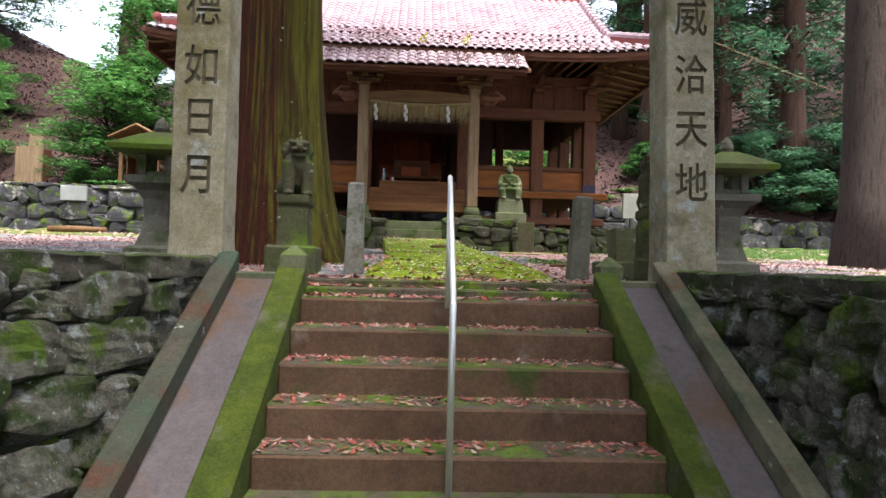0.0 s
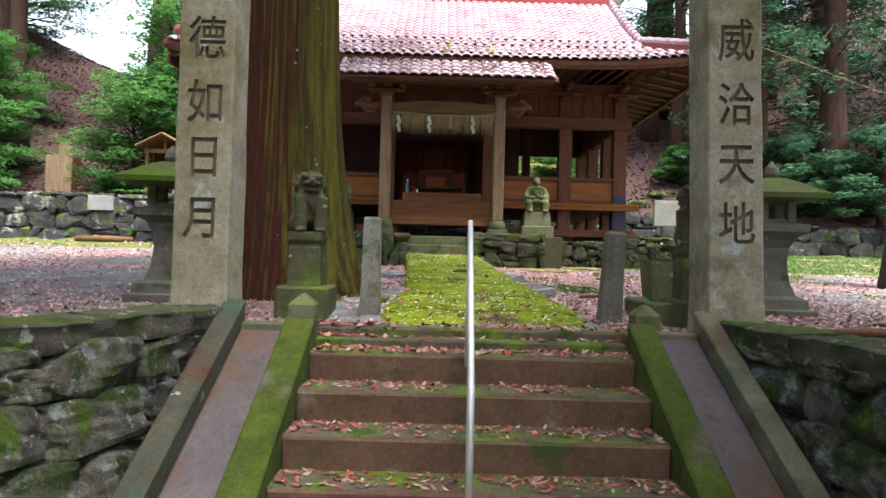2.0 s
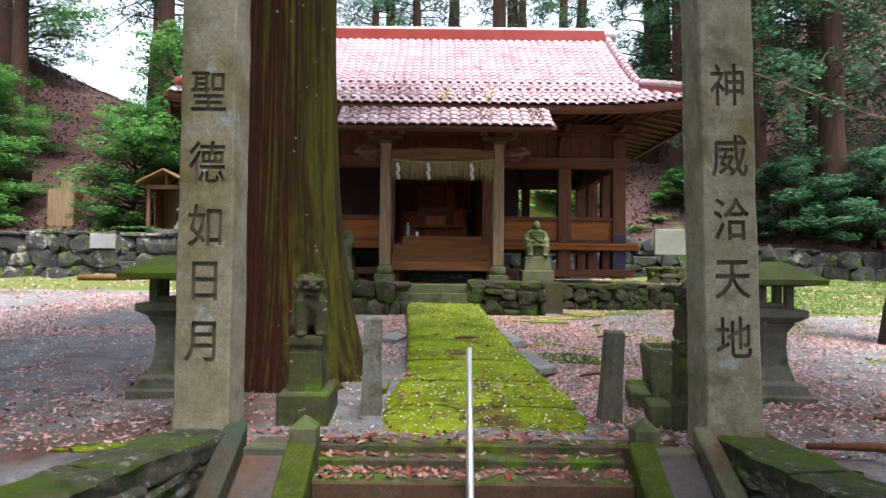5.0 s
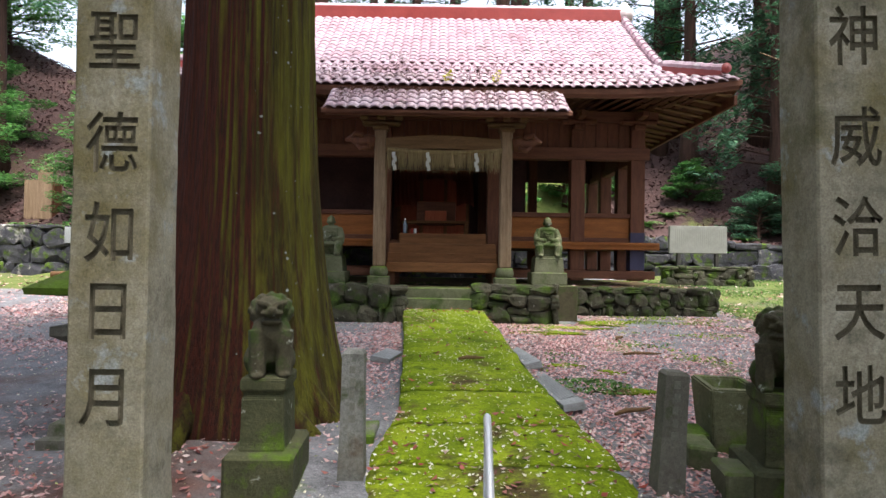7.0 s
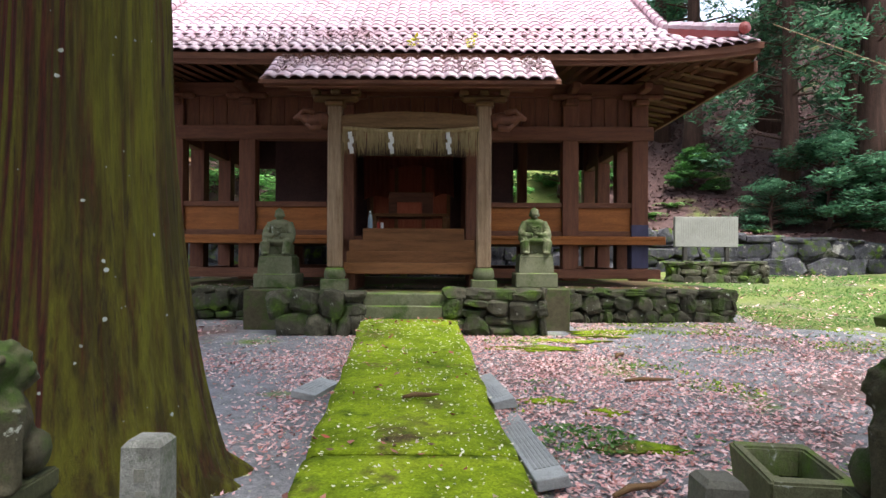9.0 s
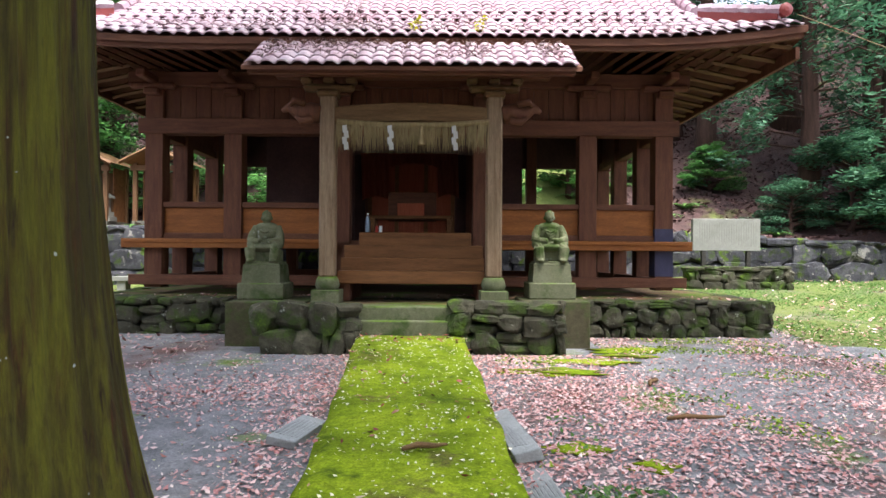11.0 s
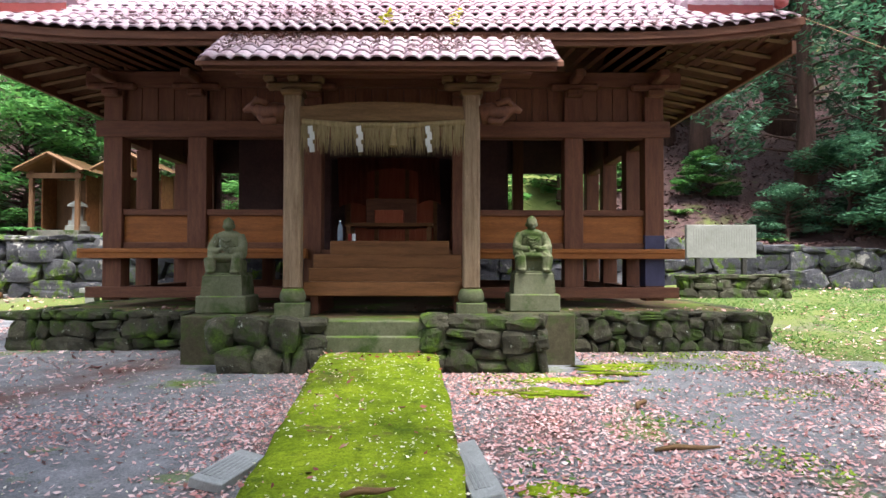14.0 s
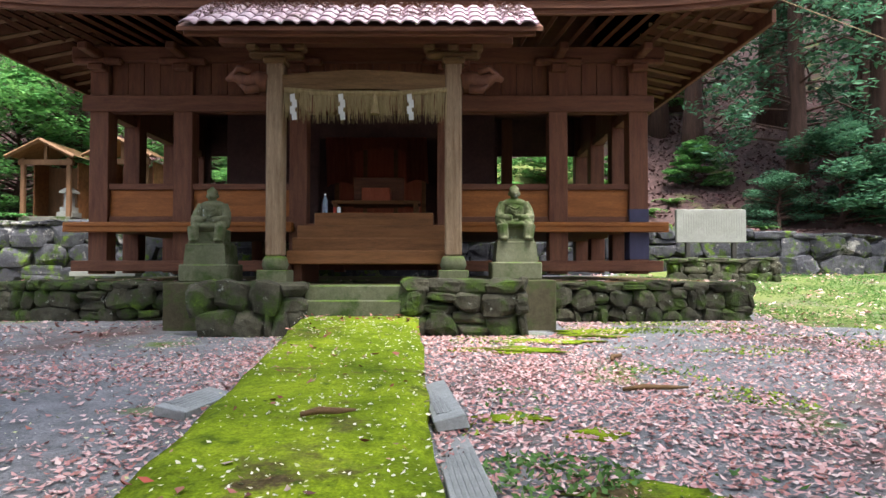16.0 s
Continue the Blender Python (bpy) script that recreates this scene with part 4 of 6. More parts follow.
def tile_rows(zf, y0, y1, x_half_fn, lift_fn, parts_rows, rng, cx):
    """Courses of tiles; the lowest parts_rows courses are single tiles, the others one mesh."""
    verts, faces = [], []
    y = y0
    r = 0
    singles = []
    while y < y1:
        dy = 0.01
        slope = (zf(y + dy) - zf(y)) / dy
        h = x_half_fn(y)
        n = int(2 * h / TW)
        for i in range(n):
            x = cx - n * TW / 2 + (i + 0.5) * TW
            m = tile_pose(x, y, slope, zf(y) + lift_fn(x, y), rng)
            if r < parts_rows:
                singles.append(m)
            else:
                k = len(verts)
                verts.extend([(m @ v)[:] for v in tile_v])
                faces.extend([[k + a for a in f] for f in tile_f])
        y += TL / math.sqrt(1 + slope * slope)
        r += 1
    return singles, verts, faces


def joined(name, verts, faces, material, parent=None, smooth=False):
    me = bpy.data.meshes.new(name)
    me.from_pydata(verts, [], faces)
    me.update()
    if smooth:
        me.polygons.foreach_set("use_smooth", [True] * len(me.polygons))
    me.materials.append(M[material])
    ob = new(name, me)
    ob.parent = parent
    return ob


rngt = random.Random(5)
roof_main = part("roof_battens", box(CX - 4, CX + 4, RY - 0.1, RY + 0.1, RZ - 0.2, RZ - 0.05), "wood_dark_x", shrine)
singles, tv, tf = tile_rows(roof_z, EY0 - 0.04, RY - 0.1, half_at, lambda x, y: lift(x) * max(0, 1 - 3 * (y - EY0) / (RY - EY0)), 3, rngt, CX)
fld = tagged(joined("roof_tiles", tv, tf, "tile", shrine), "", "", "", "stuff")
# porch roof
KE, KT = 12.14, 13.0


def porch_z(y):
    return 4.80 + (y - KE) * 0.66


def porch_half(y):
    return 2.08 - 0.10 * (y - KE) / (KT - KE)


s2, tv, tf = tile_rows(porch_z, KE, KT, porch_half, lambda x, y: 0.0, 99, rngt, 0.0)
deck("porch_deck", lambda u, v: ((2 * u - 1) * (porch_half(KE + (KT - KE) * v) - 0.03), KE + 0.05 + (KT - KE) * v, porch_z(KE + 0.05 + (KT - KE) * v) - 0.055), 6, 4, 0.05, "wood_dark_x")
part("porch_flashing", box(-2.0, 2.0, KT - 0.06, KT - 0.01, 5.30, 5.385, 0.01), "tile_red", shrine, "red board above the porch roof")
for m in singles + s2:
    t = new("roof_tile", tile_mesh)
    t.parent = shrine
    t.matrix_world = m
# ridge
bm = box(CX - GXH - 0.02, CX + GXH + 0.02, RY - 0.16, RY + 0.16, RZ - 0.12, RZ + 0.16, 0.01)
part("ridge", bm, "tile_red", shrine, "glossy red ridge course")
for i in range(42):
    x = CX - GXH + 0.1 + i * (2 * GXH - 0.2) / 41
    part("ridge_tile", lathe([(0.105, -0.103), (0.115, -0.08), (0.105, 0.105)], 10, None, (0, 0, 0)), "tile", shrine).matrix_world = Matrix.Translation((x, RY, RZ + 0.16)) @ Matrix.Rotation(math.pi / 2, 4, "Y")
for s in (-1, 1):
    part("ridge_end", lathe([(0.05, 0), (0.2, 0.02), (0.22, 0.16), (0.1, 0.36), (0.06, 0.42)], 10, None, (CX + s * (GXH + 0.03), RY, RZ - 0.05)), "tile_end", shrine, "pale ornamental ridge-end tile", True)
    # verge tiles down the gable
    y = HIPY
    while y < RY - 0.1:
        z = roof_z(y)
        part("verge_tile", tube([(CX + s * GXH, y, z + 0.05), (CX + s * GXH, y + 0.24, roof_z(y + 0.24) + 0.035)], [0.085, 0.07], 8), "tile", shrine)
        y += 0.21
    # corner hip ridges
    a = Vector((CX + s * (GXH - 0.05), HIPY - 0.25, roof_z(HIPY - 0.25) + 0.1))
    b = Vector((CX + s * (EXH - 0.3), EY0 + 0.15, 5.40 + 0.33))
    bm = bmesh.new()
    side_v = Vector((0.7 * s, 0.7, 0)) * 0.055
    rows = []
    for i in range(7):
        p = a.lerp(b, i / 6) + Vector((0, 0, 0.06 * (i / 6) ** 3))
        rows.append([bm.verts.new(q) for q in (p - side_v - Vector((0, 0, 0.12)), p + side_v - Vector((0, 0, 0.12)), p + side_v + Vector((0, 0, 0.035)), p - side_v + Vector((0, 0, 0.035)))])
    for p, q in zip(rows, rows[1:]):
        for i in range(4):
            bm.faces.new((p[i], p[(i + 1) % 4], q[(i + 1) % 4], q[i]))
    bm.faces.new(rows[0][::-1])
    bm.faces.new(rows[-1])
    bmesh.ops.recalc_face_normals(bm, faces=bm.faces[:])
    part("hip_ridge", bm, "tile_red", shrine, "red corner hip ridge")
    for i in range(6):
        p, q = a.lerp(b, i / 6), a.lerp(b, (i + 1.1) / 6)
        part("hip_tile", tube([p + Vector((0, 0, 0.055)), q + Vector((0, 0, 0.065))], [0.07, 0.08], 8), "tile", shrine)
    part("hip_end", lathe([(0.03, -0.05), (0.09, -0.03), (0.09, 0.03), (0.03, 0.05)], 12), "tile_red", shrine, "round hip-end tile").matrix_world = Matrix.Translation(b + Vector((s * 0.05, -0.05, 0.05))) @ Matrix.Rotation(math.pi / 2, 4, "X")
# eave boards and rafters
for i in range(22):
    x0 = CX - EXH + 0.04 + i * (2 * EXH - 0.08) / 22
    x1 = x0 + (2 * EXH - 0.08) / 22
    bm = bmesh.new()
    vs = [bm.verts.new(p) for p in ((x0, EY0 + 0.04, 5.20 + lift(x0)), (x1, EY0 + 0.04, 5.20 + lift(x1)), (x1, EY0 + 0.04, 5.37 + lift(x1)), (x0, EY0 + 0.04, 5.37 + lift(x0)), (x0, EY0 + 0.10, 5.20 + lift(x0)), (x1, EY0 + 0.10, 5.20 + lift(x1)), (x1, EY0 + 0.10, 5.37 + lift(x1)), (x0, EY0 + 0.10, 5.37 + lift(x0)))]
    for q in ((0, 1, 2, 3), (4, 7, 6, 5), (0, 4, 5, 1), (3, 2, 6, 7)):
        bm.faces.new([vs[k] for k in q])
    part("eave_board", bm, "wood_dark_x", shrine)
for i in range(44):
    x = CX - EXH + 0.15 + i * (2 * EXH - 0.3) / 43
    part("rafter", tube([(x, EY0 + 0.1, 5.22 + lift(x)), (x, WY + 0.1, 5.44)], [0.035, 0.035], 4), "wood_dark", shrine)
for s in (-1, 1):
    for i in range(16):
        y = EY0 + 0.3 + i * 0.42
        sw = 0.18 * abs(2 * (y - EY0) / (2 * RY - 2 * EY0) - 1) ** 6
        part("rafter", tube([(CX + s * (EXH - 0.06), y, 5.24 + sw), (CX + s * 4.0, y, 5.5)], [0.035, 0.035], 4), "wood_beam", shrine)
    part("eave_board", box(min(CX + s * (EXH - 0.06), CX + s * EXH), max(CX + s * (EXH - 0.06), CX + s * EXH), EY0 + 0.2, 2 * RY - EY0 - 0.2, 5.16, 5.33), "wood_dark", shrine)

# ---- court: path, steles, guardian lions, posts, trough, lanterns ----
def path_z(y):
    return lerp_rows([(4.9, 0.900), (5.6, 0.99), (7.0, 1.16), (9, 1.30), (10.6, 1.42), (12.35, 1.55)], y)


def path_edges(y):
    return lerp_rows([(4.9, -0.50), (6.2, -0.47), (6.9, -0.36), (8.3, -0.42), (10, -0.5), (12.3, -0.66)], y), lerp_rows([(4.9, 1.25), (6.2, 1.12), (7.0, 0.97), (8.3, 0.86), (10, 0.78), (12.3, 0.66)], y)


path = thing("pavement", "moss-covered stone slab path leading to the shrine", "path", kind="structure")
cuts = [5.09, 5.95, 6.66, 7.5, 12.32]
for i, (ya, yb) in enumerate(zip(cuts, cuts[1:])):
    bm = bmesh.new()
    nx, ny = 22, max(6, int((yb - ya) / 0.09))
    top = []
    for j in range(ny + 1):
        y = ya + 0.012 + (yb - ya - 0.024) * j / ny
        l, r = path_edges(y)
        row = []
        for k in range(nx + 1):
            u = k / nx
            e = min(u, 1 - u, 0.08) / 0.08
            x = l + (r - l) * u + 0.018 * noise.noise((y * 2.2, u * 1.5, i)) * (1 if 0 < k < nx else 1.4)
            z = path_z(y) - 0.03 * (1 - e) + 0.008 * noise.noise((x * 2.3, y * 2.3, 5)) + 0.006 * noise.noise((x * 9, y * 9, 2)) + 0.005 * noise.noise((x * 26, y * 26, 4)) - (0.012 if j in (0, ny) else 0)
            row.append(bm.verts.new((x, y, z)))
        top.append(row)
    for j in range(ny):
        for k in range(nx):
            bm.faces.new((top[j][k], top[j][k + 1], top[j + 1][k + 1], top[j + 1][k])).smooth = True
    rim = [top[0][k] for k in range(nx + 1)] + [top[j][nx] for j in range(1, ny + 1)] + [top[ny][k] for k in range(nx - 1, -1, -1)] + [top[j][0] for j in range(ny - 1, 0, -1)]
    low_rim = [bm.verts.new((v.co.x, v.co.y, v.co.z - 0.2)) for v in rim]
    for a in range(len(rim)):
        b = (a + 1) % len(rim)
        bm.faces.new((low_rim[a], low_rim[b], rim[b], rim[a]))
    part("slab", bm, "moss", path)
# side strip of narrow mossy slabs at the start of the path
for ya, yb in ((5.1, 5.75), (5.78, 6.35), (6.38, 6.8)):
    part("edge_slab", box(-0.62, -0.5, ya, yb, path_z(ya) - 0.2, path_z(ya) - 0.005, 0.012, None, 0.01), "mossy_concrete", path)


def loose_slab(x, y, z, lx, ly, rz, tilt, label):
    bm = box(-lx / 2, lx / 2, -ly / 2, ly / 2, -0.035, 0.035, 0.006, None, 0.010)
    ob = tagged(link("paving_slab", bm, "slab"), label, "stone slab", "loose slabs beside the path")
    ob.matrix_world = pose(x, y, z, 0, tilt, rz)
    # rows of faint incised writing
    for i in range(6):
        b2 = box(-lx * 0.36 + i * lx * 0.14, -lx * 0.36 + i * lx * 0.14 + 0.016, -ly * 0.38, ly * (0.30 + 0.02 * (i % 3)), 0.034, 0.0365, 0)
        part("incised_line", b2, "wallet", ob, "worn incised writing")
    return ob


M["wallet"] = mat("incised", [(0.235, 0.243, 0.243), (0.31, 0.32, 0.32)], 0.9, scale=8, bump=0.001)
loose_slab(-0.655, 9.24, 1.215, 0.22, 0.56, -13, 10, "grey inscribed stone slab lying tilted against the mossy path")
loose_slab(0.91, 9.22, 1.222, 0.18, 1.05, 6, -10, "grey inscribed stone slab lying along the mossy path")
loose_slab(1.03, 7.90, 1.128, 0.19, 1.45, 5, -10, "grey inscribed stone slab lying along the mossy path")


def text_mesh(ch, size, depth):
    cu = bpy.data.curves.new("glyph", "FONT")
    cu.body, cu.size, cu.align_x, cu.align_y = ch, size, "CENTER", "CENTER"
    cu.extrude, cu.offset, cu.resolution_u = depth, size * 0.012, 3
    tmp = new("glyph", cu)
    dg = bpy.context.evaluated_depsgraph_get()
    me = bpy.data.meshes.new_from_object(tmp.evaluated_get(dg))
    bpy.data.objects.remove(tmp)
    return me


def stele(x, chars, heights, y, label):
    """A tall inscribed granite gatepost with carved characters."""
    z0, zt = 0.93, 4.75
    bm = bmesh.new()
    rows = []
    n = 26
    for j in range(n + 1):
        z = z0 - 0.15 + (zt - z0 + 0.15) * j / n
        u = j / n
        hw = 0.185 - 0.008 * u + 0.02 * max(0, 0.12 - u) / 0.12
        hd = 0.17 - 0.01 * u + 0.02 * max(0, 0.12 - u) / 0.12
        if j == n:
            hw, hd = 0.05, 0.04
            z += 0.12
        ring = []
        for a, b in ((-1, -0.94), (-0.94, -1), (-0.5, -1), (0, -1), (0.5, -1), (0.94, -1), (1, -0.94), (1, 0), (1, 0.94), (0.94, 1), (0, 1), (-0.94, 1), (-1, 0.94), (-1, 0)):
            p = Vector((x + a * hw, y + 0.17 + b * hd, z))
            k = 0.006 * noise.noise(p * 3.1) + 0.004 * noise.noise(p * 11)
            ring.append(bm.verts.new(p + Vector((a * k, b * k, 0))))
        rows.append(ring)
    for a, b in zip(rows, rows[1:]):
        for i in range(14):
            bm.faces.new((a[i], a[(i + 1) % 14], b[(i + 1) % 14], b[i]))
    bm.faces.new(rows[0][::-1])
    bm.faces.new(rows[-1])
    ob = tagged(link("stone_pillar", bm, "granite"), label, "stone pillar", "inscribed gate pillars")
    cutter = bmesh.new()
    for ch, z in zip(chars, heights):
        me = text_mesh(ch, 0.30, 0.026)
        me.transform(Matrix.Translation((x + 0.005, y - 0.002, z)) @ Matrix.Rotation(math.pi / 2, 4, "X") @ Matrix.Diagonal((0.84, 1.0, 1.0, 1)))
        cutter.from_mesh(me)
        bpy.data.meshes.remove(me)
    bmesh.ops.remove_doubles(cutter, verts=cutter.verts[:], dist=0.0004)
    bmesh.ops.recalc_face_normals(cutter, faces=cutter.faces[:])
    cm = bpy.data.meshes.new("carving")
    cutter.to_mesh(cm)
    cutter.free()
    cm.materials.append(M["carved"])
    tool = new("carving", cm)
    mod = ob.modifiers.new("carve", "BOOLEAN")
    mod.operation, mod.object, mod.solver, mod.use_self, mod.material_mode = "DIFFERENCE", tool, "EXACT", True, "TRANSFER"
    dg = bpy.context.evaluated_depsgraph_get()
    me = bpy.data.meshes.new_from_object(ob.evaluated_get(dg))
    ob.modifiers.clear()
    ob.data = me
    bpy.data.objects.remove(tool)
    if x > 0:  # the eastern pillar leans a little inwards
        base = Matrix.Translation((x, y, z0))
        ob.matrix_world = base @ Matrix.Rotation(radians(-1.2), 4, "Y") @ base.inverted()
    return ob


stele(-1.58, "聖德如日月", (3.31, 2.83, 2.41, 2.05, 1.65), 4.80, "tall weathered granite pillar with five carved characters at the stair head")
stele(1.955, "神威洽天地", (3.40, 2.92, 2.495, 2.10, 1.70), 4.84, "tall weathered granite pillar with five carved characters at the stair head")


def fuse(ob):
    """Melts the masses of a carved figure into one worn stone surface."""
    m = ob.modifiers.new("fuse", "REMESH")
    m.mode, m.voxel_size, m.use_smooth_shade = "VOXEL", 0.009, True
    m = ob.modifiers.new("wear", "SMOOTH")
    m.factor, m.iterations = 0.5, 2


def lion_mesh(flip):
    """A seated guardian lion: plain stone shape."""
    bm = blob((0, 0.10, 0.16), (0.13, 0.17, 0.16), None, 2, 0.15, 1)
    blob((0, 0.0, 0.26), (0.135, 0.15, 0.20), bm, 3, 0.15, 2)
    blob((0, -0.07, 0.32), (0.13, 0.11, 0.15), bm, 3, 0.2, 7)
    blob((0, -0.01, 0.43), (0.145, 0.13, 0.12), bm, 3, 0.35, 9)
    blob((0, -0.07, 0.50), (0.112, 0.115, 0.085), bm, 3, 0.1, 3)
    tube([(-0.095, -0.15, 0.545), (-0.04, -0.185, 0.53), (0, -0.18, 0.515), (0.04, -0.185, 0.53), (0.095, -0.15, 0.545)], [0.02, 0.026, 0.018, 0.026, 0.02], 8, bm)
    blob((0, -0.215, 0.492), (0.036, 0.028, 0.024), bm, 2)
    blob((0, -0.18, 0.468), (0.082, 0.055, 0.026), bm, 2)
    blob((0, -0.16, 0.405), (0.07, 0.055, 0.024), bm, 2)
    for k in range(9):
        a = math.radians(-120 + 30 * k)
        blob((0.125 * math.sin(a), 0.0, 0.475 + 0.105 * math.cos(a)), (0.042, 0.05, 0.042), bm, 1, 0.2, k)
    for s in (-1, 1):
        tube([(s * 0.085, -0.10, 0.34), (s * 0.09, -0.12, 0.18), (s * 0.09, -0.13, 0.03)], [0.072, 0.06, 0.06], 8, bm)
        blob((s * 0.09, -0.15, 0.025), (0.052, 0.075, 0.032), bm, 2, 0.1, 6)
        blob((s * 0.125, 0.10, 0.10), (0.06, 0.13, 0.10), bm, 2, 0.1, 6)
        blob((s * 0.105, -0.03, 0.52), (0.03, 0.03, 0.045), bm, 1, 0.2, 8)
        blob((s * 0.05, -0.172, 0.505), (0.022, 0.018, 0.017), bm, 1)
    tube([(0, 0.24, 0.06), (0, 0.29, 0.2), (0, 0.25, 0.36)], [0.05, 0.065, 0.02], 8, bm)
    return bm


def lion_on_base(x, y, z, rz, flip, label, base=True):
    ob = thing("lion_pedestal", label, "pedestal", x, y, z, "pedestals of the guardian lions", "", rz)
    part("footing", box(-0.20, 0.20, -0.30, 0.32, -0.12, 0.22, 0.02), "lion_base", ob)
    bm = bmesh.new()
    rings = []
    for hw, hd, h in ((0.132, 0.195, 0.22), (0.126, 0.185, 0.26), (0.122, 0.18, 0.52), (0.112, 0.17, 0.535), (0.112, 0.17, 0.55), (0.13, 0.19, 0.57), (0.13, 0.19, 0.635), (0.12, 0.18, 0.64)):
        rings.append([bm.verts.new((a * hw, b * hd, h)) for a, b in ((-1, -1), (1, -1), (1, 1), (-1, 1))])
    for p, q in zip(rings, rings[1:]):
        for i in range(4):
            bm.faces.new((p[i], p[(i + 1) % 4], q[(i + 1) % 4], q[i]))
    bm.faces.new(rings[0][::-1])
    bm.faces.new(rings[-1])
    bmesh.ops.bevel(bm, geom=bm.edges[:], offset=0.006, segments=2, affect="EDGES")
    part("shaft", bm, "lion_base", ob)
    lion = link("lion_statue", lion_mesh(flip), "lion_stone", None, "", True)
    fuse(lion)
    lion.matrix_world = pose(x, y, z + 0.632, 0, 0, rz + 14 * flip) @ Matrix.Diagonal((0.86, 0.86, 0.82, 1))
    tagged(lion, "seated weathered stone guardian lion with moss and lichen", "statue", "guardian lions")


lion_on_base(-1.07, 5.75, 0.985, 3, 1, "square mossy stone pedestal under a guardian lion")
lion_on_base(1.985, 5.66, 0.955, -10, -1, "square mossy stone pedestal under a guardian lion")


M["post_stone"] = mat("post_stone", [(0.17, 0.17, 0.15), (0.27, 0.27, 0.245), (0.34, 0.34, 0.32)], 0.9, scale=5, grain=0.7, bump=0.008, world=True, over=[((0.13, 0.105, 0.07), 2.0, 0.52, 0.66), (DARKMOSS, 3.0, 0.56, 0.66)])


def stone_post(x, y, z0, z1, w, lean, label):
    ob = thing("stone_post", label, "stone post", x, y, z0, "square stone posts beside the path")
    h = z1 - z0
    bm = lathe([(w / 2 + 0.012, -0.1), (w / 2 + 0.01, 0.02), (w / 2, h * 0.5), (w / 2 - 0.003, h - 0.02), (w / 2 - 0.02, h)], square=True)
    part("shaft", bm, "post_stone" if x < 0 else "granite_dark", ob)
    for i in range(5):
        b2 = box(-0.02 + 0.006 * (i % 2), 0.022 - 0.005 * (i % 3), -w / 2 - 0.002, -w / 2 + 0.004, h * 0.45 + i * 0.075, h * 0.45 + i * 0.075 + 0.045, 0)
        part("inscription", b2, "worn_carving", ob, "worn carved sign")
    ob.matrix_world = pose(x, y, z0, 0, lean, 0)
    return ob


stone_post(-0.57, 5.83, 0.97, 1.765, 0.14, 0.3, "slim square granite post with worn writing beside the path")
stone_post(1.33, 5.68, 0.97, 1.69, 0.145, 3.2, "slim square granite post leaning slightly beside the path")

M["trough_stone"] = mat("trough_stone", [(0.12, 0.125, 0.06), (0.21, 0.21, 0.12)], 0.9, scale=4, grain=0.6, bump=0.01, world=True, over=[(MOSS, 2.0, 0.50, 0.62), (LICHEN, 7, 0.62, 0.67)])
# water trough on kerb stones
trough = thing("water_trough", "mossy hollowed stone water trough on low stone blocks", "trough", 2.06, 6.52, 1.01, rz=-9)
bm = bmesh.new()
ro, ri = [], []
for z, k in ((0.0, 0.78), (0.22, 0.9), (0.46, 1.0)):
    ro.append([bm.verts.new((sx * 0.185 * k, sy * 0.31 * k, z)) for sx, sy in ((-1, -1), (1, -1), (1, 1), (-1, 1))])
for z, k in ((0.46, 0.70), (0.28, 0.62)):
    ri.append([bm.verts.new((sx * 0.185 * k, sy * 0.31 * k, z)) for sx, sy in ((-1, -1), (1, -1), (1, 1), (-1, 1))])
for seq in (ro[0:2], ro[1:3], [ro[2], ri[0]], ri):
    a, b = seq
    for i in range(4):
        bm.faces.new((a[i], a[(i + 1) % 4], b[(i + 1) % 4], b[i]))
bm.faces.new(ro[0][::-1])
bm.faces.new(ri[-1])
bmesh.ops.bevel(bm, geom=bm.edges[:], offset=0.012, segments=2, affect="EDGES")
part("basin", bm, "trough_stone", trough)
part("water", box(-0.118, 0.118, -0.20, 0.20, 0.29, 0.33, 0), "water", trough, "dark still water")
for bx, by in ((-0.24, -0.06), (-0.30, -0.42), (-0.20, -0.92)):
    part("kerb_block", box(bx - 0.085, bx + 0.085, by - 0.17, by + 0.17, -0.14, 0.13, 0.015, None, 0.014), "mossy_stone", trough)


def stone_lantern(x, y, z, rz, label):
    ob = thing("stone_lantern", label, "stone lantern", x, y, z, "stone lanterns", "", rz)
    part("base", lathe([(0.36, -0.12), (0.36, 0.10), (0.30, 0.12), (0.29, 0.22), (0.22, 0.26)], square=True), "granite_dark", ob)
    part("post", lathe([(0.20, 0.26), (0.15, 0.42), (0.13, 0.62), (0.14, 0.80), (0.20, 0.90)], square=True), "granite_dark", ob)
    part("platform", lathe([(0.18, 0.90), (0.30, 0.98), (0.30, 1.06), (0.2, 1.08)], square=True), "granite_dark", ob)
    bm = bmesh.new()
    for sx in (-1, 1):
        for sy in (-1, 1):
            box(sx * 0.15 - 0.045, sx * 0.15 + 0.045, sy * 0.15 - 0.045, sy * 0.15 + 0.045, 1.08, 1.32, 0.008, bm)
    box(-0.17, 0.17, -0.17, 0.17, 1.08, 1.13, 0.008, bm)
    part("fire_box", bm, "granite_dark", ob)
    part("roof", lathe([(0.22, 1.32), (0.44, 1.345), (0.45, 1.40), (0.33, 1.47), (0.20, 1.55), (0.1, 1.6), (0.08, 1.6)], square=True), "lantern_roof", ob, "mossy spreading stone lantern roof")
    part("jewel", lathe([(0.05, 1.59), (0.085, 1.65), (0.07, 1.72), (0.01, 1.80)], 12), "granite_dark", ob)
    ob.scale = (LS, LS, LS)
    return ob


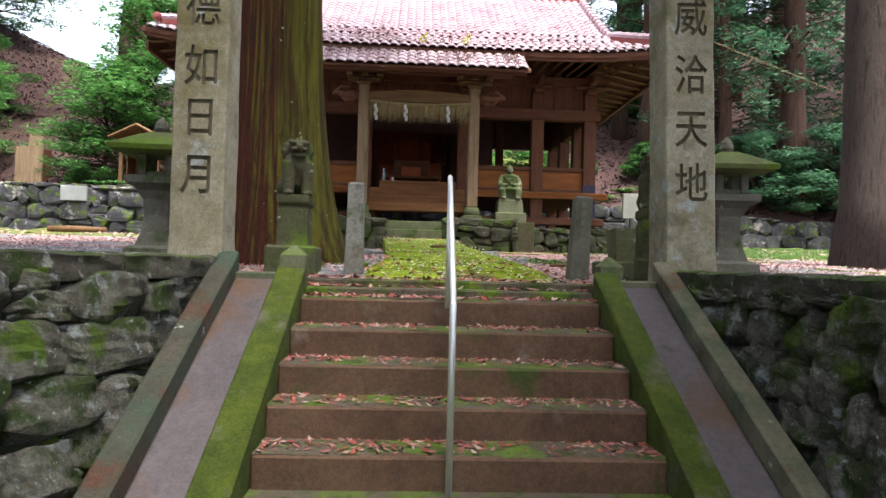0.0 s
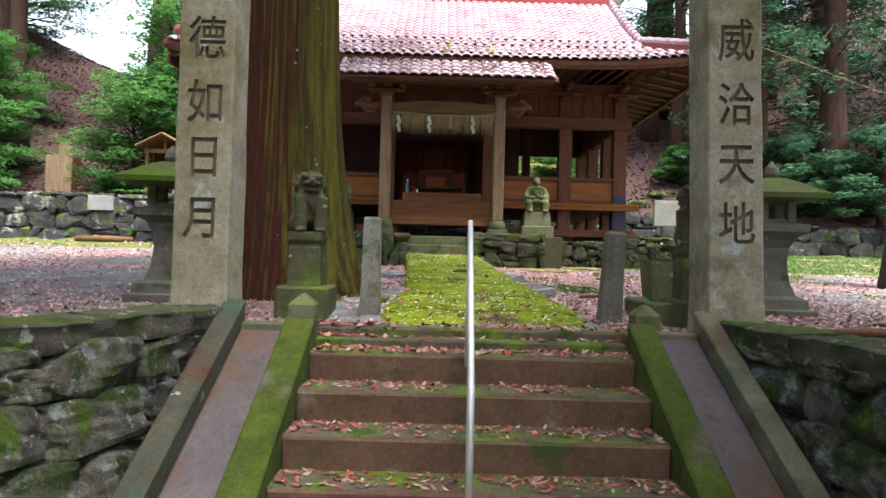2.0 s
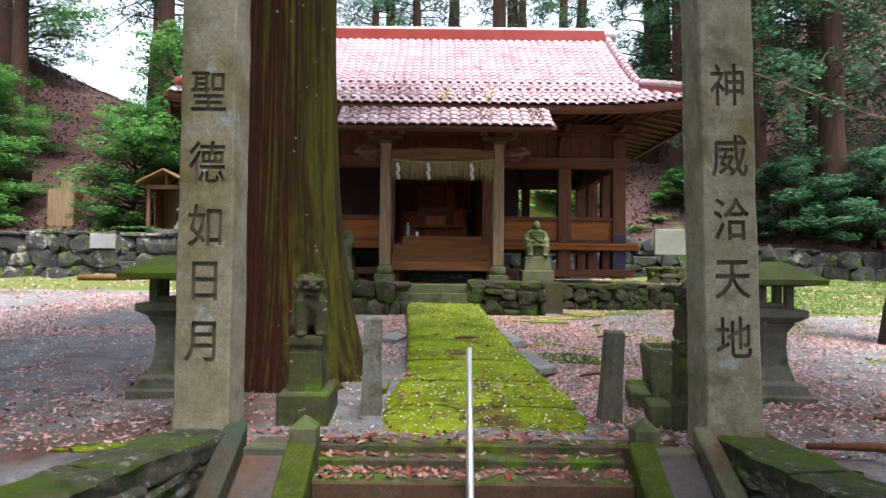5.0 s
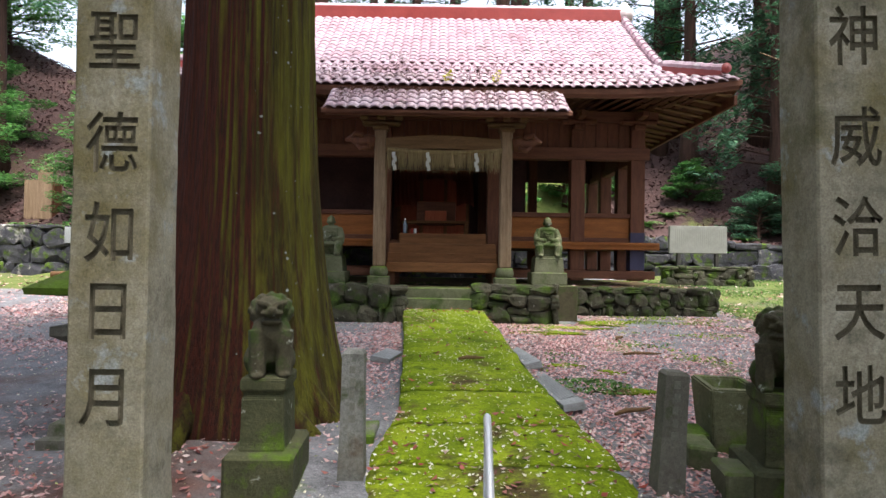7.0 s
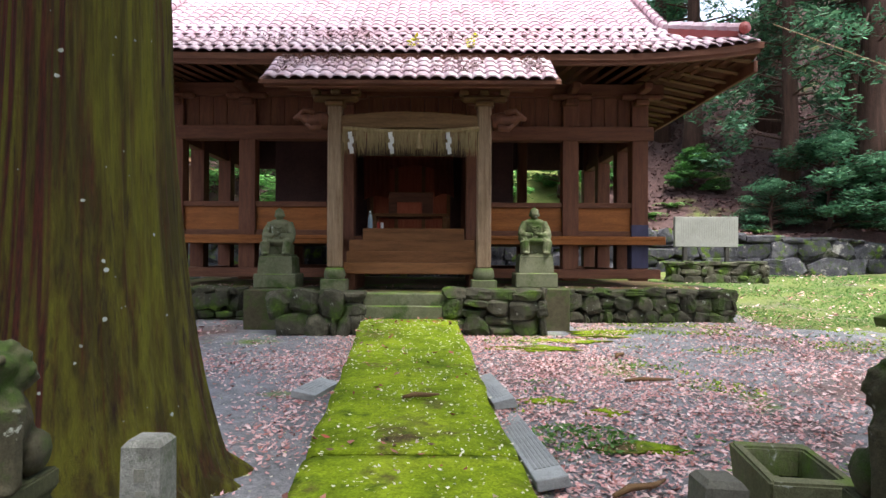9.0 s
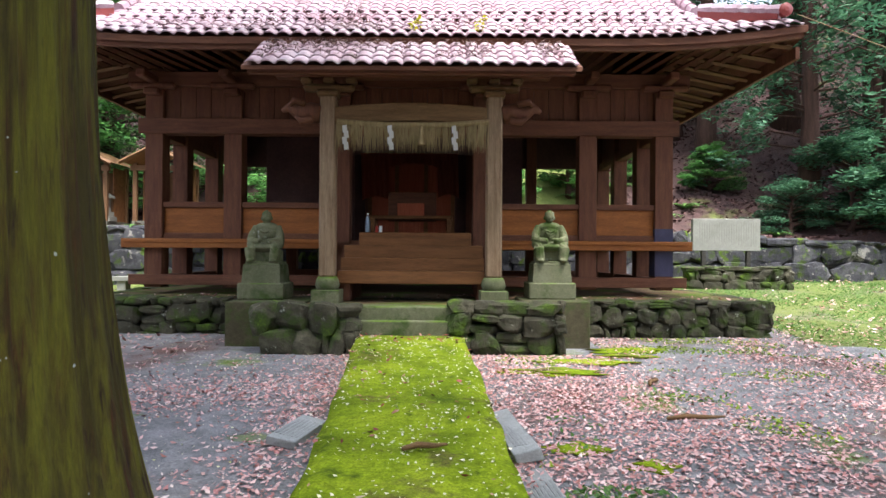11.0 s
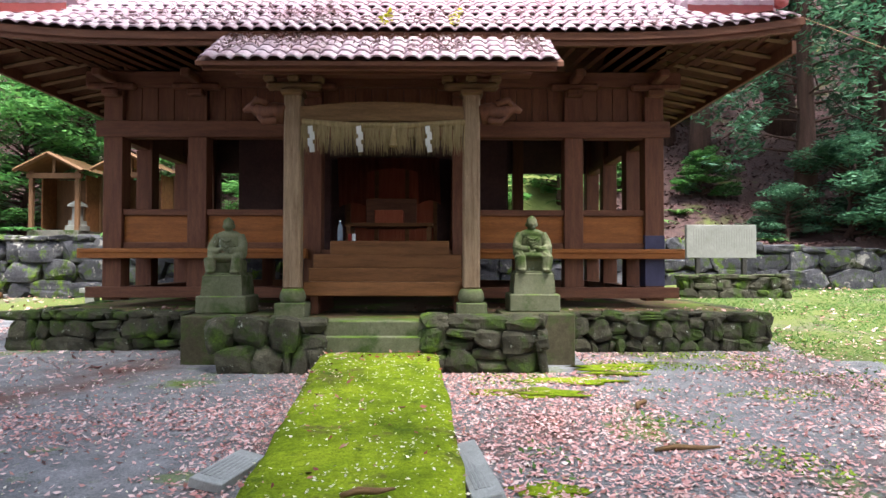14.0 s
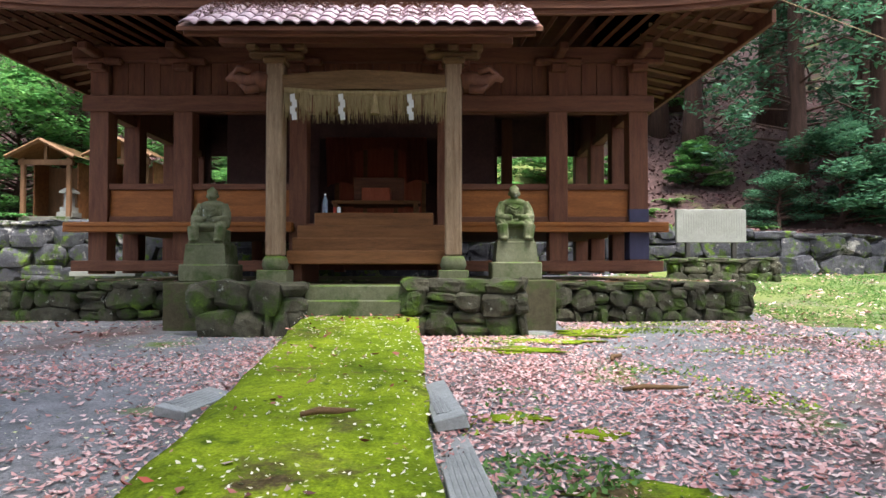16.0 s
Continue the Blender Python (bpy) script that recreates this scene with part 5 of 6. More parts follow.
LS = 0.80
stone_lantern(-2.5, 6.5, 0.98, 3, "grey granite lantern with a mossy roof behind the pillar")
stone_lantern(3.02, 6.5, 0.98, -4, "grey granite lantern with a mossy roof behind the pillar")

# handrail along the middle of the steps
rail = thing("handrail", "slim stainless steel handrail standing on the steps", "handrail", 0.152, 0, 0)
part("sloping_tube", tube([(0.02, 4.57, 1.668), (0.02, 4.55, 1.668), (-0.015, 3.30, 0.90)], [0.011, 0.0165, 0.0165], 12), "steel", rail, "polished steel tube", True)
part("pole", tube([(0.016, 4.45, 0.8), (0.016, 4.45, 1.60)], [0.0155, 0.0155], 12), "steel", rail, "polished steel tube", True)
part("pole", tube([(-0.015, 3.30, -0.02), (-0.015, 3.30, 0.90), (-0.015, 3.30, 0.912)], [0.0165, 0.0165, 0.010], 12), "steel", rail, "polished steel tube", True)


# ---- seated statues on pedestals ----
def seated_statue(x, y, z, label, staff):
    b = thing("statue_pedestal", "stepped mossy stone pedestal of a seated statue", "pedestal", x, y, z, "statue pedestals")
    part("lower_step", box(-0.315, 0.315, -0.29, 0.29, 0.0, 0.22, 0.015), "mossy_stone", b)
    part("upper_step", lathe([(0.262, 0.22), (0.26, 0.26), (0.245, 0.44), (0.245, 0.47), (0.225, 0.478), (0.225, 0.508), (0.2, 0.51)], square=True), "mossy_stone", b)
    bm = blob((0, 0.03, 0.36), (0.135, 0.105, 0.19), None, 3, 0.08, 1)
    blob((0, 0.03, 0.475), (0.165, 0.095, 0.075), bm, 3, 0.06, 2)
    box(-0.20, 0.20, -0.10, 0.16, -0.01, 0.17, 0.02, bm)
    blob((0, -0.06, 0.20), (0.225, 0.15, 0.065), bm, 3, 0.08, 3)
    for s in (-1, 1):
        # upper arm, wide sleeve, forearm to the lap
        tube([(s * 0.145, 0.03, 0.49), (s * 0.19, 0.0, 0.38), (s * 0.20, -0.05, 0.29)], [0.052, 0.058, 0.062], 8, bm)
        tube([(s * 0.20, -0.05, 0.30), (s * 0.13, -0.13, 0.28), (s * 0.045, -0.165, 0.285)], [0.058, 0.05, 0.035], 8, bm)
        blob((s * 0.205, -0.05, 0.245), (0.05, 0.07, 0.07), bm, 2, 0.15, 5)
        # knee, robed shin and foot
        tube([(s * 0.15, -0.12, 0.21), (s * 0.175, -0.19, 0.17), (s * 0.155, -0.195, 0.015)], [0.075, 0.075, 0.068], 8, bm)
        blob((s * 0.15, -0.235, 0.015), (0.05, 0.065, 0.028), bm, 2)
        blob((s * 0.071, 0.01, 0.60), (0.014, 0.02, 0.034), bm, 1)
    tube([(0, 0.02, 0.52), (0, 0.01, 0.57)], [0.05, 0.045], 8, bm)
    blob((0, -0.005, 0.61), (0.066, 0.074, 0.078), bm, 3, 0.06, 4)
    blob((0, -0.078, 0.60), (0.014, 0.014, 0.02), bm, 1)
    lathe([(0.068, 0.645), (0.07, 0.66), (0.052, 0.69), (0.026, 0.70), (0.022, 0.715), (0.006, 0.72)], 12, bm, (0, 0.0, 0))
    for k in range(3):
        tube([(-0.10 + 0.02 * k, -0.075, 0.45 - 0.04 * k), (0, -0.10, 0.40 - 0.04 * k), (0.10 - 0.02 * k, -0.075, 0.45 - 0.04 * k)], [0.009, 0.012, 0.009], 6, bm)
    blob((staff * 0.03, -0.19, 0.30), (0.05, 0.03, 0.03), bm, 1, 0.2, 6)
    st = link("stone_statue", bm, "statue_stone", None, "", True)
    fuse(st)
    st.matrix_world = pose(x, y, z + 0.505)
    tagged(st, label, "statue", "seated stone statues")


for x, z in ((1.88, 1.93), (-2.06, 1.90)):
    blk = tagged(link("pedestal_block", box(-0.54, 0.46, 0, 0.95, -0.62, 0.0, 0.012) if x < 0 else box(-0.46, 0.40, 0, 0.95, -0.62, 0.0, 0.012), "concrete"), "plain stained concrete block under a statue pedestal", "concrete block", "statue blocks")
    blk.matrix_world = pose(x + (0.2 if x < 0 else 0), 12.73, z)
seated_statue(1.86, 13.40, 1.93, "seated robed stone figure with lichen on a stepped pedestal", 1)
seated_statue(-2.06, 13.40, 1.90, "seated robed stone figure with lichen on a stepped pedestal", -1)

# ---- porch: rope fringe, paper streamers, offerings ----
fr = thing("straw_fringe", "hanging straw fringe on a rope across the porch", "straw rope", 0, KY - 0.1, 4.24)
part("rope", tube([(-1.02 + 2.0 * i / 12, 0, 0.03 - 0.05 * math.sin(math.pi * i / 12)) for i in range(13)], [0.035] * 13, 8), "straw", fr)
bm = bmesh.new()
rf = random.Random(2)
for i in range(420):
    x = -1.02 + 2.0 * rf.random()
    l = rf.uniform(0.27, 0.40)
    y = rf.uniform(-0.03, 0.03)
    w = rf.uniform(0.003, 0.007)
    d = rf.uniform(-0.035, 0.035)
    a = [bm.verts.new(p) for p in ((x - w, y, 0.02), (x + w, y, 0.02), (x + w + d * 0.5, y - 0.015, -l * 0.5), (x - w + d * 0.5, y - 0.015, -l * 0.5), (x + w * 0.3 + d, y + rf.uniform(-0.02, 0.02), -l), (x - w * 0.3 + d, y, -l))]
    bm.faces.new((a[0], a[1], a[2], a[3]))
    bm.faces.new((a[3], a[2], a[4], a[5]))
part("fringe", bm, "straw", fr)
for x in (-0.90, -0.31, 0.10, 0.53):
    sh = thing("paper_streamer", "white folded zigzag paper streamer hanging from the rope", "paper streamer", x, KY - 0.16, 4.2, "paper streamers")
    bm = bmesh.new()
    if x == 0.10:
        bm = lathe([(0.015, 0.0), (0.03, -0.1), (0.055, -0.24), (0.04, -0.25)], 10)
        part("tassel", bm, "straw", sh, "bundle of straw")
    else:
        q = [(-0.02, 0.02), (0.02, 0.02), (0.03, -0.10), (-0.02, -0.10)]
        for i in range(4):
            o = 0.011 * (1 if i % 2 else -1)
            z = -0.075 * i
            vs = [bm.verts.new(p) for p in ((o - 0.03, -0.005 * i, z), (o + 0.028, 0.0, z + 0.012), (o + 0.036, 0.004, z - 0.085), (o - 0.022, -0.008, z - 0.095))]
            bm.faces.new(vs)
        bmesh.ops.solidify(bm, geom=bm.faces[:], thickness=0.002)
        part("paper", bm, "paper", sh)
off = thing("altar_table", "low dark wooden altar table behind the steps", "altar", -0.2, 16.2, 2.735)
part("tabletop", box(-0.75, 0.75, -0.25, 0.25, 0.42, 0.48), "wood_step", off)
for sx in (-0.68, 0.68):
    for sy in (-0.2, 0.2):
        part("leg", box(sx - 0.04, sx + 0.04, sy - 0.04, sy + 0.04, 0, 0.42), "wood_step", off)
part("offering_box", box(-0.24, 0.24, -0.24, 0.1, 0.48, 0.7), "red_cloth", off, "reddish offering box")
part("back_panel", box(-0.45, 0.45, 0.3, 0.34, 0.4, 0.95), "wood_dark_x", off)
cur = thing("altar_curtain", "dull red cloth curtain parted before the sanctuary", "curtain", -0.25, 16.75, 0)
for a, b, c in ((-0.95, -0.42, 3.55), (-0.42, 0.5, 4.18), (0.5, 0.9, 3.6)):
    bm = bmesh.new()
    n = 26
    t0 = [bm.verts.new((a + (b - a) * i / n, 0.035 * math.sin(i * 1.3), 4.45)) for i in range(n + 1)]
    t1 = [bm.verts.new((a + (b - a) * i / n + 0.03, 0.05 * math.sin(i * 1.3 + 0.4), c + 0.08 * math.sin(3.1 * i / n))) for i in range(n + 1)]
    for i in range(n):
        bm.faces.new((t0[i], t0[i + 1], t1[i + 1], t1[i])).smooth = True
    bmesh.ops.solidify(bm, geom=bm.faces[:], thickness=0.004)
    part("curtain_panel", bm, "red_cloth", cur)
# added panel whose red colour stands for the red-lit depth of the sanctuary
rp = thing("altar_screen", "dull red panel added for the reddish light at the back of the sanctuary", "screen", -0.28, 17.7, 2.735)
part("panel", box(-0.85, 0.85, -0.03, 0.03, 0.1, 1.85, 0.01), "red_cloth", rp)
for x in (-0.85, -0.3, 0.3, 0.85):
    part("frame_post", box(x - 0.04, x + 0.04, -0.06, 0.04, 0, 1.9), "wood_step", rp)
bot = thing("water_bottle", "clear plastic water bottle standing on the porch floor", "bottle", -0.78, 14.42, 2.846)
part("body", lathe([(0.036, 0), (0.042, 0.01), (0.042, 0.06), (0.039, 0.07), (0.042, 0.08), (0.042, 0.18), (0.03, 0.235), (0.014, 0.27), (0.014, 0.285)], 14), "plastic_clear", bot, "clear plastic", True)
part("cap", lathe([(0.016, 0.285), (0.016, 0.305), (0.012, 0.308)], 12), "paper", bot, "white cap")
for dx, mt in ((0.14, "can_red"), (0.20, "paper")):
    c = thing("drink_can", "small drink can standing on the porch floor", "can", -0.78 + dx, 14.42, 2.846, "drink cans")
    part("can_body", lathe([(0.022, 0), (0.026, 0.008), (0.026, 0.10), (0.021, 0.112), (0.019, 0.108)], 12), mt, c)

# ---- behind the court: stone walls, sign stone, huts ----
rngb = random.Random(21)
stone_wall("wall_back_left", (-20, 19.75), (-3.0, 19.75), lambda x, y: court(y) - 0.08, lambda u: 1.50, 0.5, ((0.5, 0.95), (0.42, 0.66)), "far_stone", "low dry stone wall of rough field stones behind the court", rngb, skew=0.3)
stone_wall("wall_back_middle", (-3.0, 19.8), (5.2, 22.1), lambda x, y: court(y) - 0.08, lambda u: 1.46, 0.5, ((0.5, 0.95), (0.42, 0.66)), "far_stone", "low dry stone wall of rough field stones behind the shrine", rngb, skew=0.3)
stone_wall("wall_back_right", (5.2, 22.1), (20, 22.1), lambda x, y: court(y) - 0.08, lambda u: 1.46 - 0.7 * u, 0.5, ((0.6, 1.1), (0.45, 0.7)), "far_stone", "low dry stone wall of large blue-grey stones behind the court", rngb, skew=0.25)
stone_wall("wall_sign_base", (6.3, 19.75), (8.65, 19.75), lambda x, y: court(y) - 0.08, lambda u: 0.62, 0.6, ((0.25, 0.5), (0.2, 0.34)), "rubble", "low mossy rubble plinth in front of the sign stone", rngb, skew=0.3)
sg = thing("sign_stone", "wide pale stone tablet with worn writing on two short legs", "stone tablet", 7.33, 20.3, 2.42)
part("tablet", box(-0.83, 0.83, -0.06, 0.06, 0.24, 1.03, 0.012), "sign_stone", sg)
for x in (-0.55, 0.55):
    part("leg", box(x - 0.05, x + 0.05, -0.05, 0.05, -0.6, 0.25), "joint", sg)
rs = random.Random(4)
for i in range(24):
    x = 0.72 - i * 0.06
    bm = box(x - 0.009, x + 0.009, -0.0625, -0.058, 0.34 + rs.uniform(0, 0.2), 0.95 - rs.uniform(0, 0.04), 0)
    part("inscription_line", bm, "sign_ink", sg, "worn illegible line of writing")
pl = tagged(link("plaque", box(-0.38, 0.38, -0.04, 0.05, 0, 0.44, 0.01), "slab"), "blue-grey stone plaque set in the wall top", "plaque")
pl.matrix_world = pose(-10.2, 19.66, 2.66)
lg = tagged(link("log", tube([(-0.8, 0, 0.1), (0.0, 0.02, 0.11), (0.85, 0, 0.1)], [0.09, 0.1, 0.085], 10), "wood_new", None, "", True), "cut log lying at the foot of the stone wall", "log")
lg.matrix_world = pose(-9.9, 19.3, court(19.3) - 0.02)


def hut(x, y, z, w, h, d, label):
    ob = thing("small_shrine_hut", label, "wooden hut", x, y, z, "small wooden huts")
    part("back_wall", box(-w * 0.36, w * 0.36, d * 0.35, d * 0.4, 0, h * 0.72), "wood_new", ob)
    for s in (-1, 1):
        for yy in (-d * 0.4, d * 0.4):
            part("post", box(s * w * 0.38 - 0.05, s * w * 0.38 + 0.05, yy - 0.05, yy + 0.05, 0, h * 0.78, 0.006), "wood_new", ob, "unpainted wooden post")
        part("side_wall", box(s * w * 0.37 - 0.02, s * w * 0.37 + 0.02, -d * 0.1, d * 0.4, 0, h * 0.75), "wood_step", ob)
        bm = bmesh.new()
        vs = [bm.verts.new(p) for p in ((0, -d * 0.62, h), (0, d * 0.6, h), (s * w * 0.56, d * 0.6, h * 0.78), (s * w * 0.56, -d * 0.62, h * 0.78))]
        bm.faces.new(vs)
        bmesh.ops.solidify(bm, geom=bm.faces[:], thickness=0.05)
        part("roof_slope", bm, "wood_beam", ob)
        part("barge_board", tube([(0, -d * 0.63, h - 0.03), (s * w * 0.56, -d * 0.63, h * 0.78 - 0.03)], [0.05, 0.05], 4), "wood_new", ob, "pale barge board")
    part("tie_beam", box(-w * 0.45, w * 0.45, -d * 0.45, -d * 0.37, h * 0.68, h * 0.75), "wood_new", ob)
    part("gable_strut", box(-0.04, 0.04, -d * 0.44, -d * 0.38, h * 0.75, h * 0.97), "wood_new", ob)
    part("floor_slab", box(-w * 0.42, w * 0.42, -d * 0.45, d * 0.45, -0.15, 0.03), "granite_dark", ob)
    return ob


hut(-8.9, 21.5, 3.3, 1.5, 1.93, 1.3, "small open wooden hut with a plank gable roof on the bank")
hut(-6.98, 21.5, 3.3, 1.5, 1.95, 1.4, "small open wooden hut with a plank gable roof on the bank")
hk = thing("small_stone_shrine", "little grey stone shrine inside the wooden hut", "stone shrine", -8.45, 21.2, 3.33)
part("base", lathe([(0.2, 0), (0.2, 0.12), (0.15, 0.13), (0.15, 0.25)], square=True), "sign_stone", hk)
part("body", lathe([(0.09, 0.25), (0.09, 0.6)], square=True), "sign_stone", hk)
part("roof", lathe([(0.17, 0.6), (0.16, 0.66), (0.05, 0.75), (0.02, 0.78)], square=True), "sign_stone", hk)
bx = thing("wooden_box", "weathered grey wooden shrine box on the bank", "box", -13.95, 24.0, land(-13.95, 24.0))
for k, top in ((0, 1.15), (1, 1.6)):
    part("side_panel", box(-0.5 + 0.5 * k, -0.01 + 0.5 * k, -0.25 - 0.06 * k, -0.2 - 0.06 * k, -0.2, top), "wood_grey", bx, "weathered vertical plank")
part("body", box(-0.48, 0.48, -0.19, 0.3, -0.2, 1.1), "wood_dark", bx)
bench = thing("stone_bench", "low pale stone bench at the foot of the wall", "bench", -6.3, 18.9, court(18.9))
part("seat", box(-0.7, 0.7, -0.16, 0.16, 0.2, 0.3), "sign_stone", bench)
for x in (-0.5, 0.5):
    part("leg", box(x - 0.1, x + 0.1, -0.12, 0.12, -0.1, 0.2), "sign_stone", bench)

# ---- trees ----
def leaf_arrays(centres, radii, counts, size, flat, droop, rng, aspect=0.45):
    """Small pointed leaves scattered through soft-edged clumps."""
    V, F = [], 0
    out = []
    for c, r, n in zip(centres, radii, counts):
        d = rng.normal(size=(n, 3))
        d /= np.linalg.norm(d, axis=1)[:, None]
        rad = rng.uniform(0.25, 1.0, n) ** 0.45
        p = np.array(c) + d * rad[:, None] * np.array(r)
        ang = rng.uniform(0, 2 * np.pi, n)
        up = np.stack([rng.normal(0, flat, n), rng.normal(0, flat, n), np.ones(n)], 1)
        up /= np.linalg.norm(up, axis=1)[:, None]
        t = np.stack([np.cos(ang), np.sin(ang), -droop + rng.normal(0, 0.25, n)], 1)
        t -= up * (t * up).sum(1)[:, None] * 0.8
        t /= np.linalg.norm(t, axis=1)[:, None]
        b = np.cross(up, t)
        b /= np.linalg.norm(b, axis=1)[:, None]
        s = rng.uniform(0.6, 1.3, n)[:, None] * size
        out.append(np.stack([p - t * s, p + b * s * aspect, p + t * s, p - b * s * aspect], 1).reshape(-1, 3))
    return np.concatenate(out)


def leaves_part(name, arr, material, parent, kind="", label=""):
    me = bpy.data.meshes.new(name)
    n = len(arr) // 4
    me.vertices.add(len(arr))
    me.vertices.foreach_set("co", arr.astype(np.float32).ravel())
    me.loops.add(4 * n)
    me.loops.foreach_set("vertex_index", np.arange(4 * n, dtype=np.int32))
    me.polygons.add(n)
    me.polygons.foreach_set("loop_start", np.arange(0, 4 * n, 4, dtype=np.int32))
    me.update(calc_edges=True)
    me.materials.append(M[material])
    ob = new(name, me)
    ob.parent = parent
    return tagged(ob, label, "", "", kind)


def trunk_bm(h, r, rng, flare=1.5, wob=0.15):
    pts = [(wob * noise.noise((i * 0.7, r * 9, h)), wob * noise.noise((i * 0.7, 3, r * 7)), h * i / 9 - (0.3 if i == 0 else 0)) for i in range(10)]
    return tube(pts, [r * (flare if i == 0 else 1.15 if i == 1 else 1) * (1 - 0.75 * i / 9) for i in range(10)], 12)


def conifer(name, h, r, crown_from, spread, n_limbs, per, seed, label, dark=True):
    """A cedar: straight trunk, drooping limbs, sprays in ragged tiers."""
    rng = np.random.default_rng(seed)
    ob = thing(name, label, "tree", 0, 0, 0, "cedar trees")
    part("trunk", trunk_bm(h, r, rng), "bark_far", ob, "", True)
    bm = bmesh.new()
    cs, rs_, ns = [], [], []
    for i in range(n_limbs):
        u = (i + rng.uniform(0, 1)) / n_limbs
        z = crown_from + (h - crown_from) * u
        a = rng.uniform(0, 2 * np.pi)
        L = spread * (1 - u) ** 0.7 * rng.uniform(0.55, 1.1) + 0.3
        p0 = Vector((0, 0, z))
        p1 = Vector((math.cos(a) * L * 0.5, math.sin(a) * L * 0.5, z + 0.10 * L))
        p2 = Vector((math.cos(a) * L, math.sin(a) * L, z - 0.22 * L))
        tube([p0, p1, p2], [0.05, 0.03, 0.01], 4, bm)
        for k in range(3):
            q = p1.lerp(p2, k / 2 + rng.uniform(-0.1, 0.1))
            cs.append((q.x + rng.normal(0, 0.15), q.y + rng.normal(0, 0.15), q.z - 0.1))
            rs_.append((0.55 * rng.uniform(0.7, 1.3), 0.55 * rng.uniform(0.7, 1.3), 0.30 * rng.uniform(0.7, 1.3)))
            ns.append(per)
    part("limb_tier", bm, "bark_far", ob)
    leaves_part("crown", leaf_arrays(cs, rs_, ns, 0.13, 0.5, 0.5, rng, 0.3), "foliage_dark" if dark else "foliage", ob)
    return ob


def broadleaf(name, h, spread, n_limbs, per, seed, label, leaf=0.075, low=0.15, mat_="foliage", tr=0.12):
    """An evergreen broadleaf tree with layered sprays of leaves."""
    rng = np.random.default_rng(seed)
    ob = thing(name, label, "tree" if h > 2 else "shrub", 0, 0, 0, "evergreen trees" if h > 2 else "shrubs")
    part("trunk", trunk_bm(h * 0.9, tr, rng, 1.4, 0.4), "bark_far", ob, "", True)
    bm = bmesh.new()
    cs, rs_, ns = [], [], []
    for i in range(n_limbs):
        u = (i + rng.uniform(0, 1)) / n_limbs
        z = h * (low + (0.98 - low) * u)
        a = rng.uniform(0, 2 * np.pi)
        L = spread * math.sin(math.pi * min(1, 0.25 + 0.75 * u) ** 0.8) ** 0.6 * rng.uniform(0.5, 1.1) + 0.1
        p0 = Vector((0, 0, z * 0.85))
        p2 = Vector((math.cos(a) * L, math.sin(a) * L, z + rng.uniform(-0.1, 0.15)))
        tube([p0, p0.lerp(p2, 0.5) + Vector((0, 0, 0.1)), p2], [tr * 0.35, tr * 0.2, 0.008], 4, bm)
        for k in range(3):
            q = p0.lerp(p2, 0.55 + 0.25 * k)
            w = spread * 0.26 * rng.uniform(0.7, 1.2)
            cs.append((q.x + rng.normal(0, 0.12), q.y + rng.normal(0, 0.12), q.z))
            rs_.append((w, w, w * 0.34))
            ns.append(per)
    part("limb_tier", bm, "bark_far", ob)
    leaves_part("crown", leaf_arrays(cs, rs_, ns, leaf, 0.35, 0.25, rng, 0.42), mat_, ob)
    return ob


def place(ob, x, y, rz=0, s=1.0, dz=-0.15):
    ob.matrix_world = pose(x, y, land(x, y) + dz, 0, 0, rz) @ Matrix.Diagonal((s, s, s, 1))


def again(ob, x, y, rz, s=1.0, dz=-0.15):
    c = copy_thing(ob, pose(x, y, land(x, y) + dz, 0, 0, rz))
    c.scale = (s, s, s)
    return c


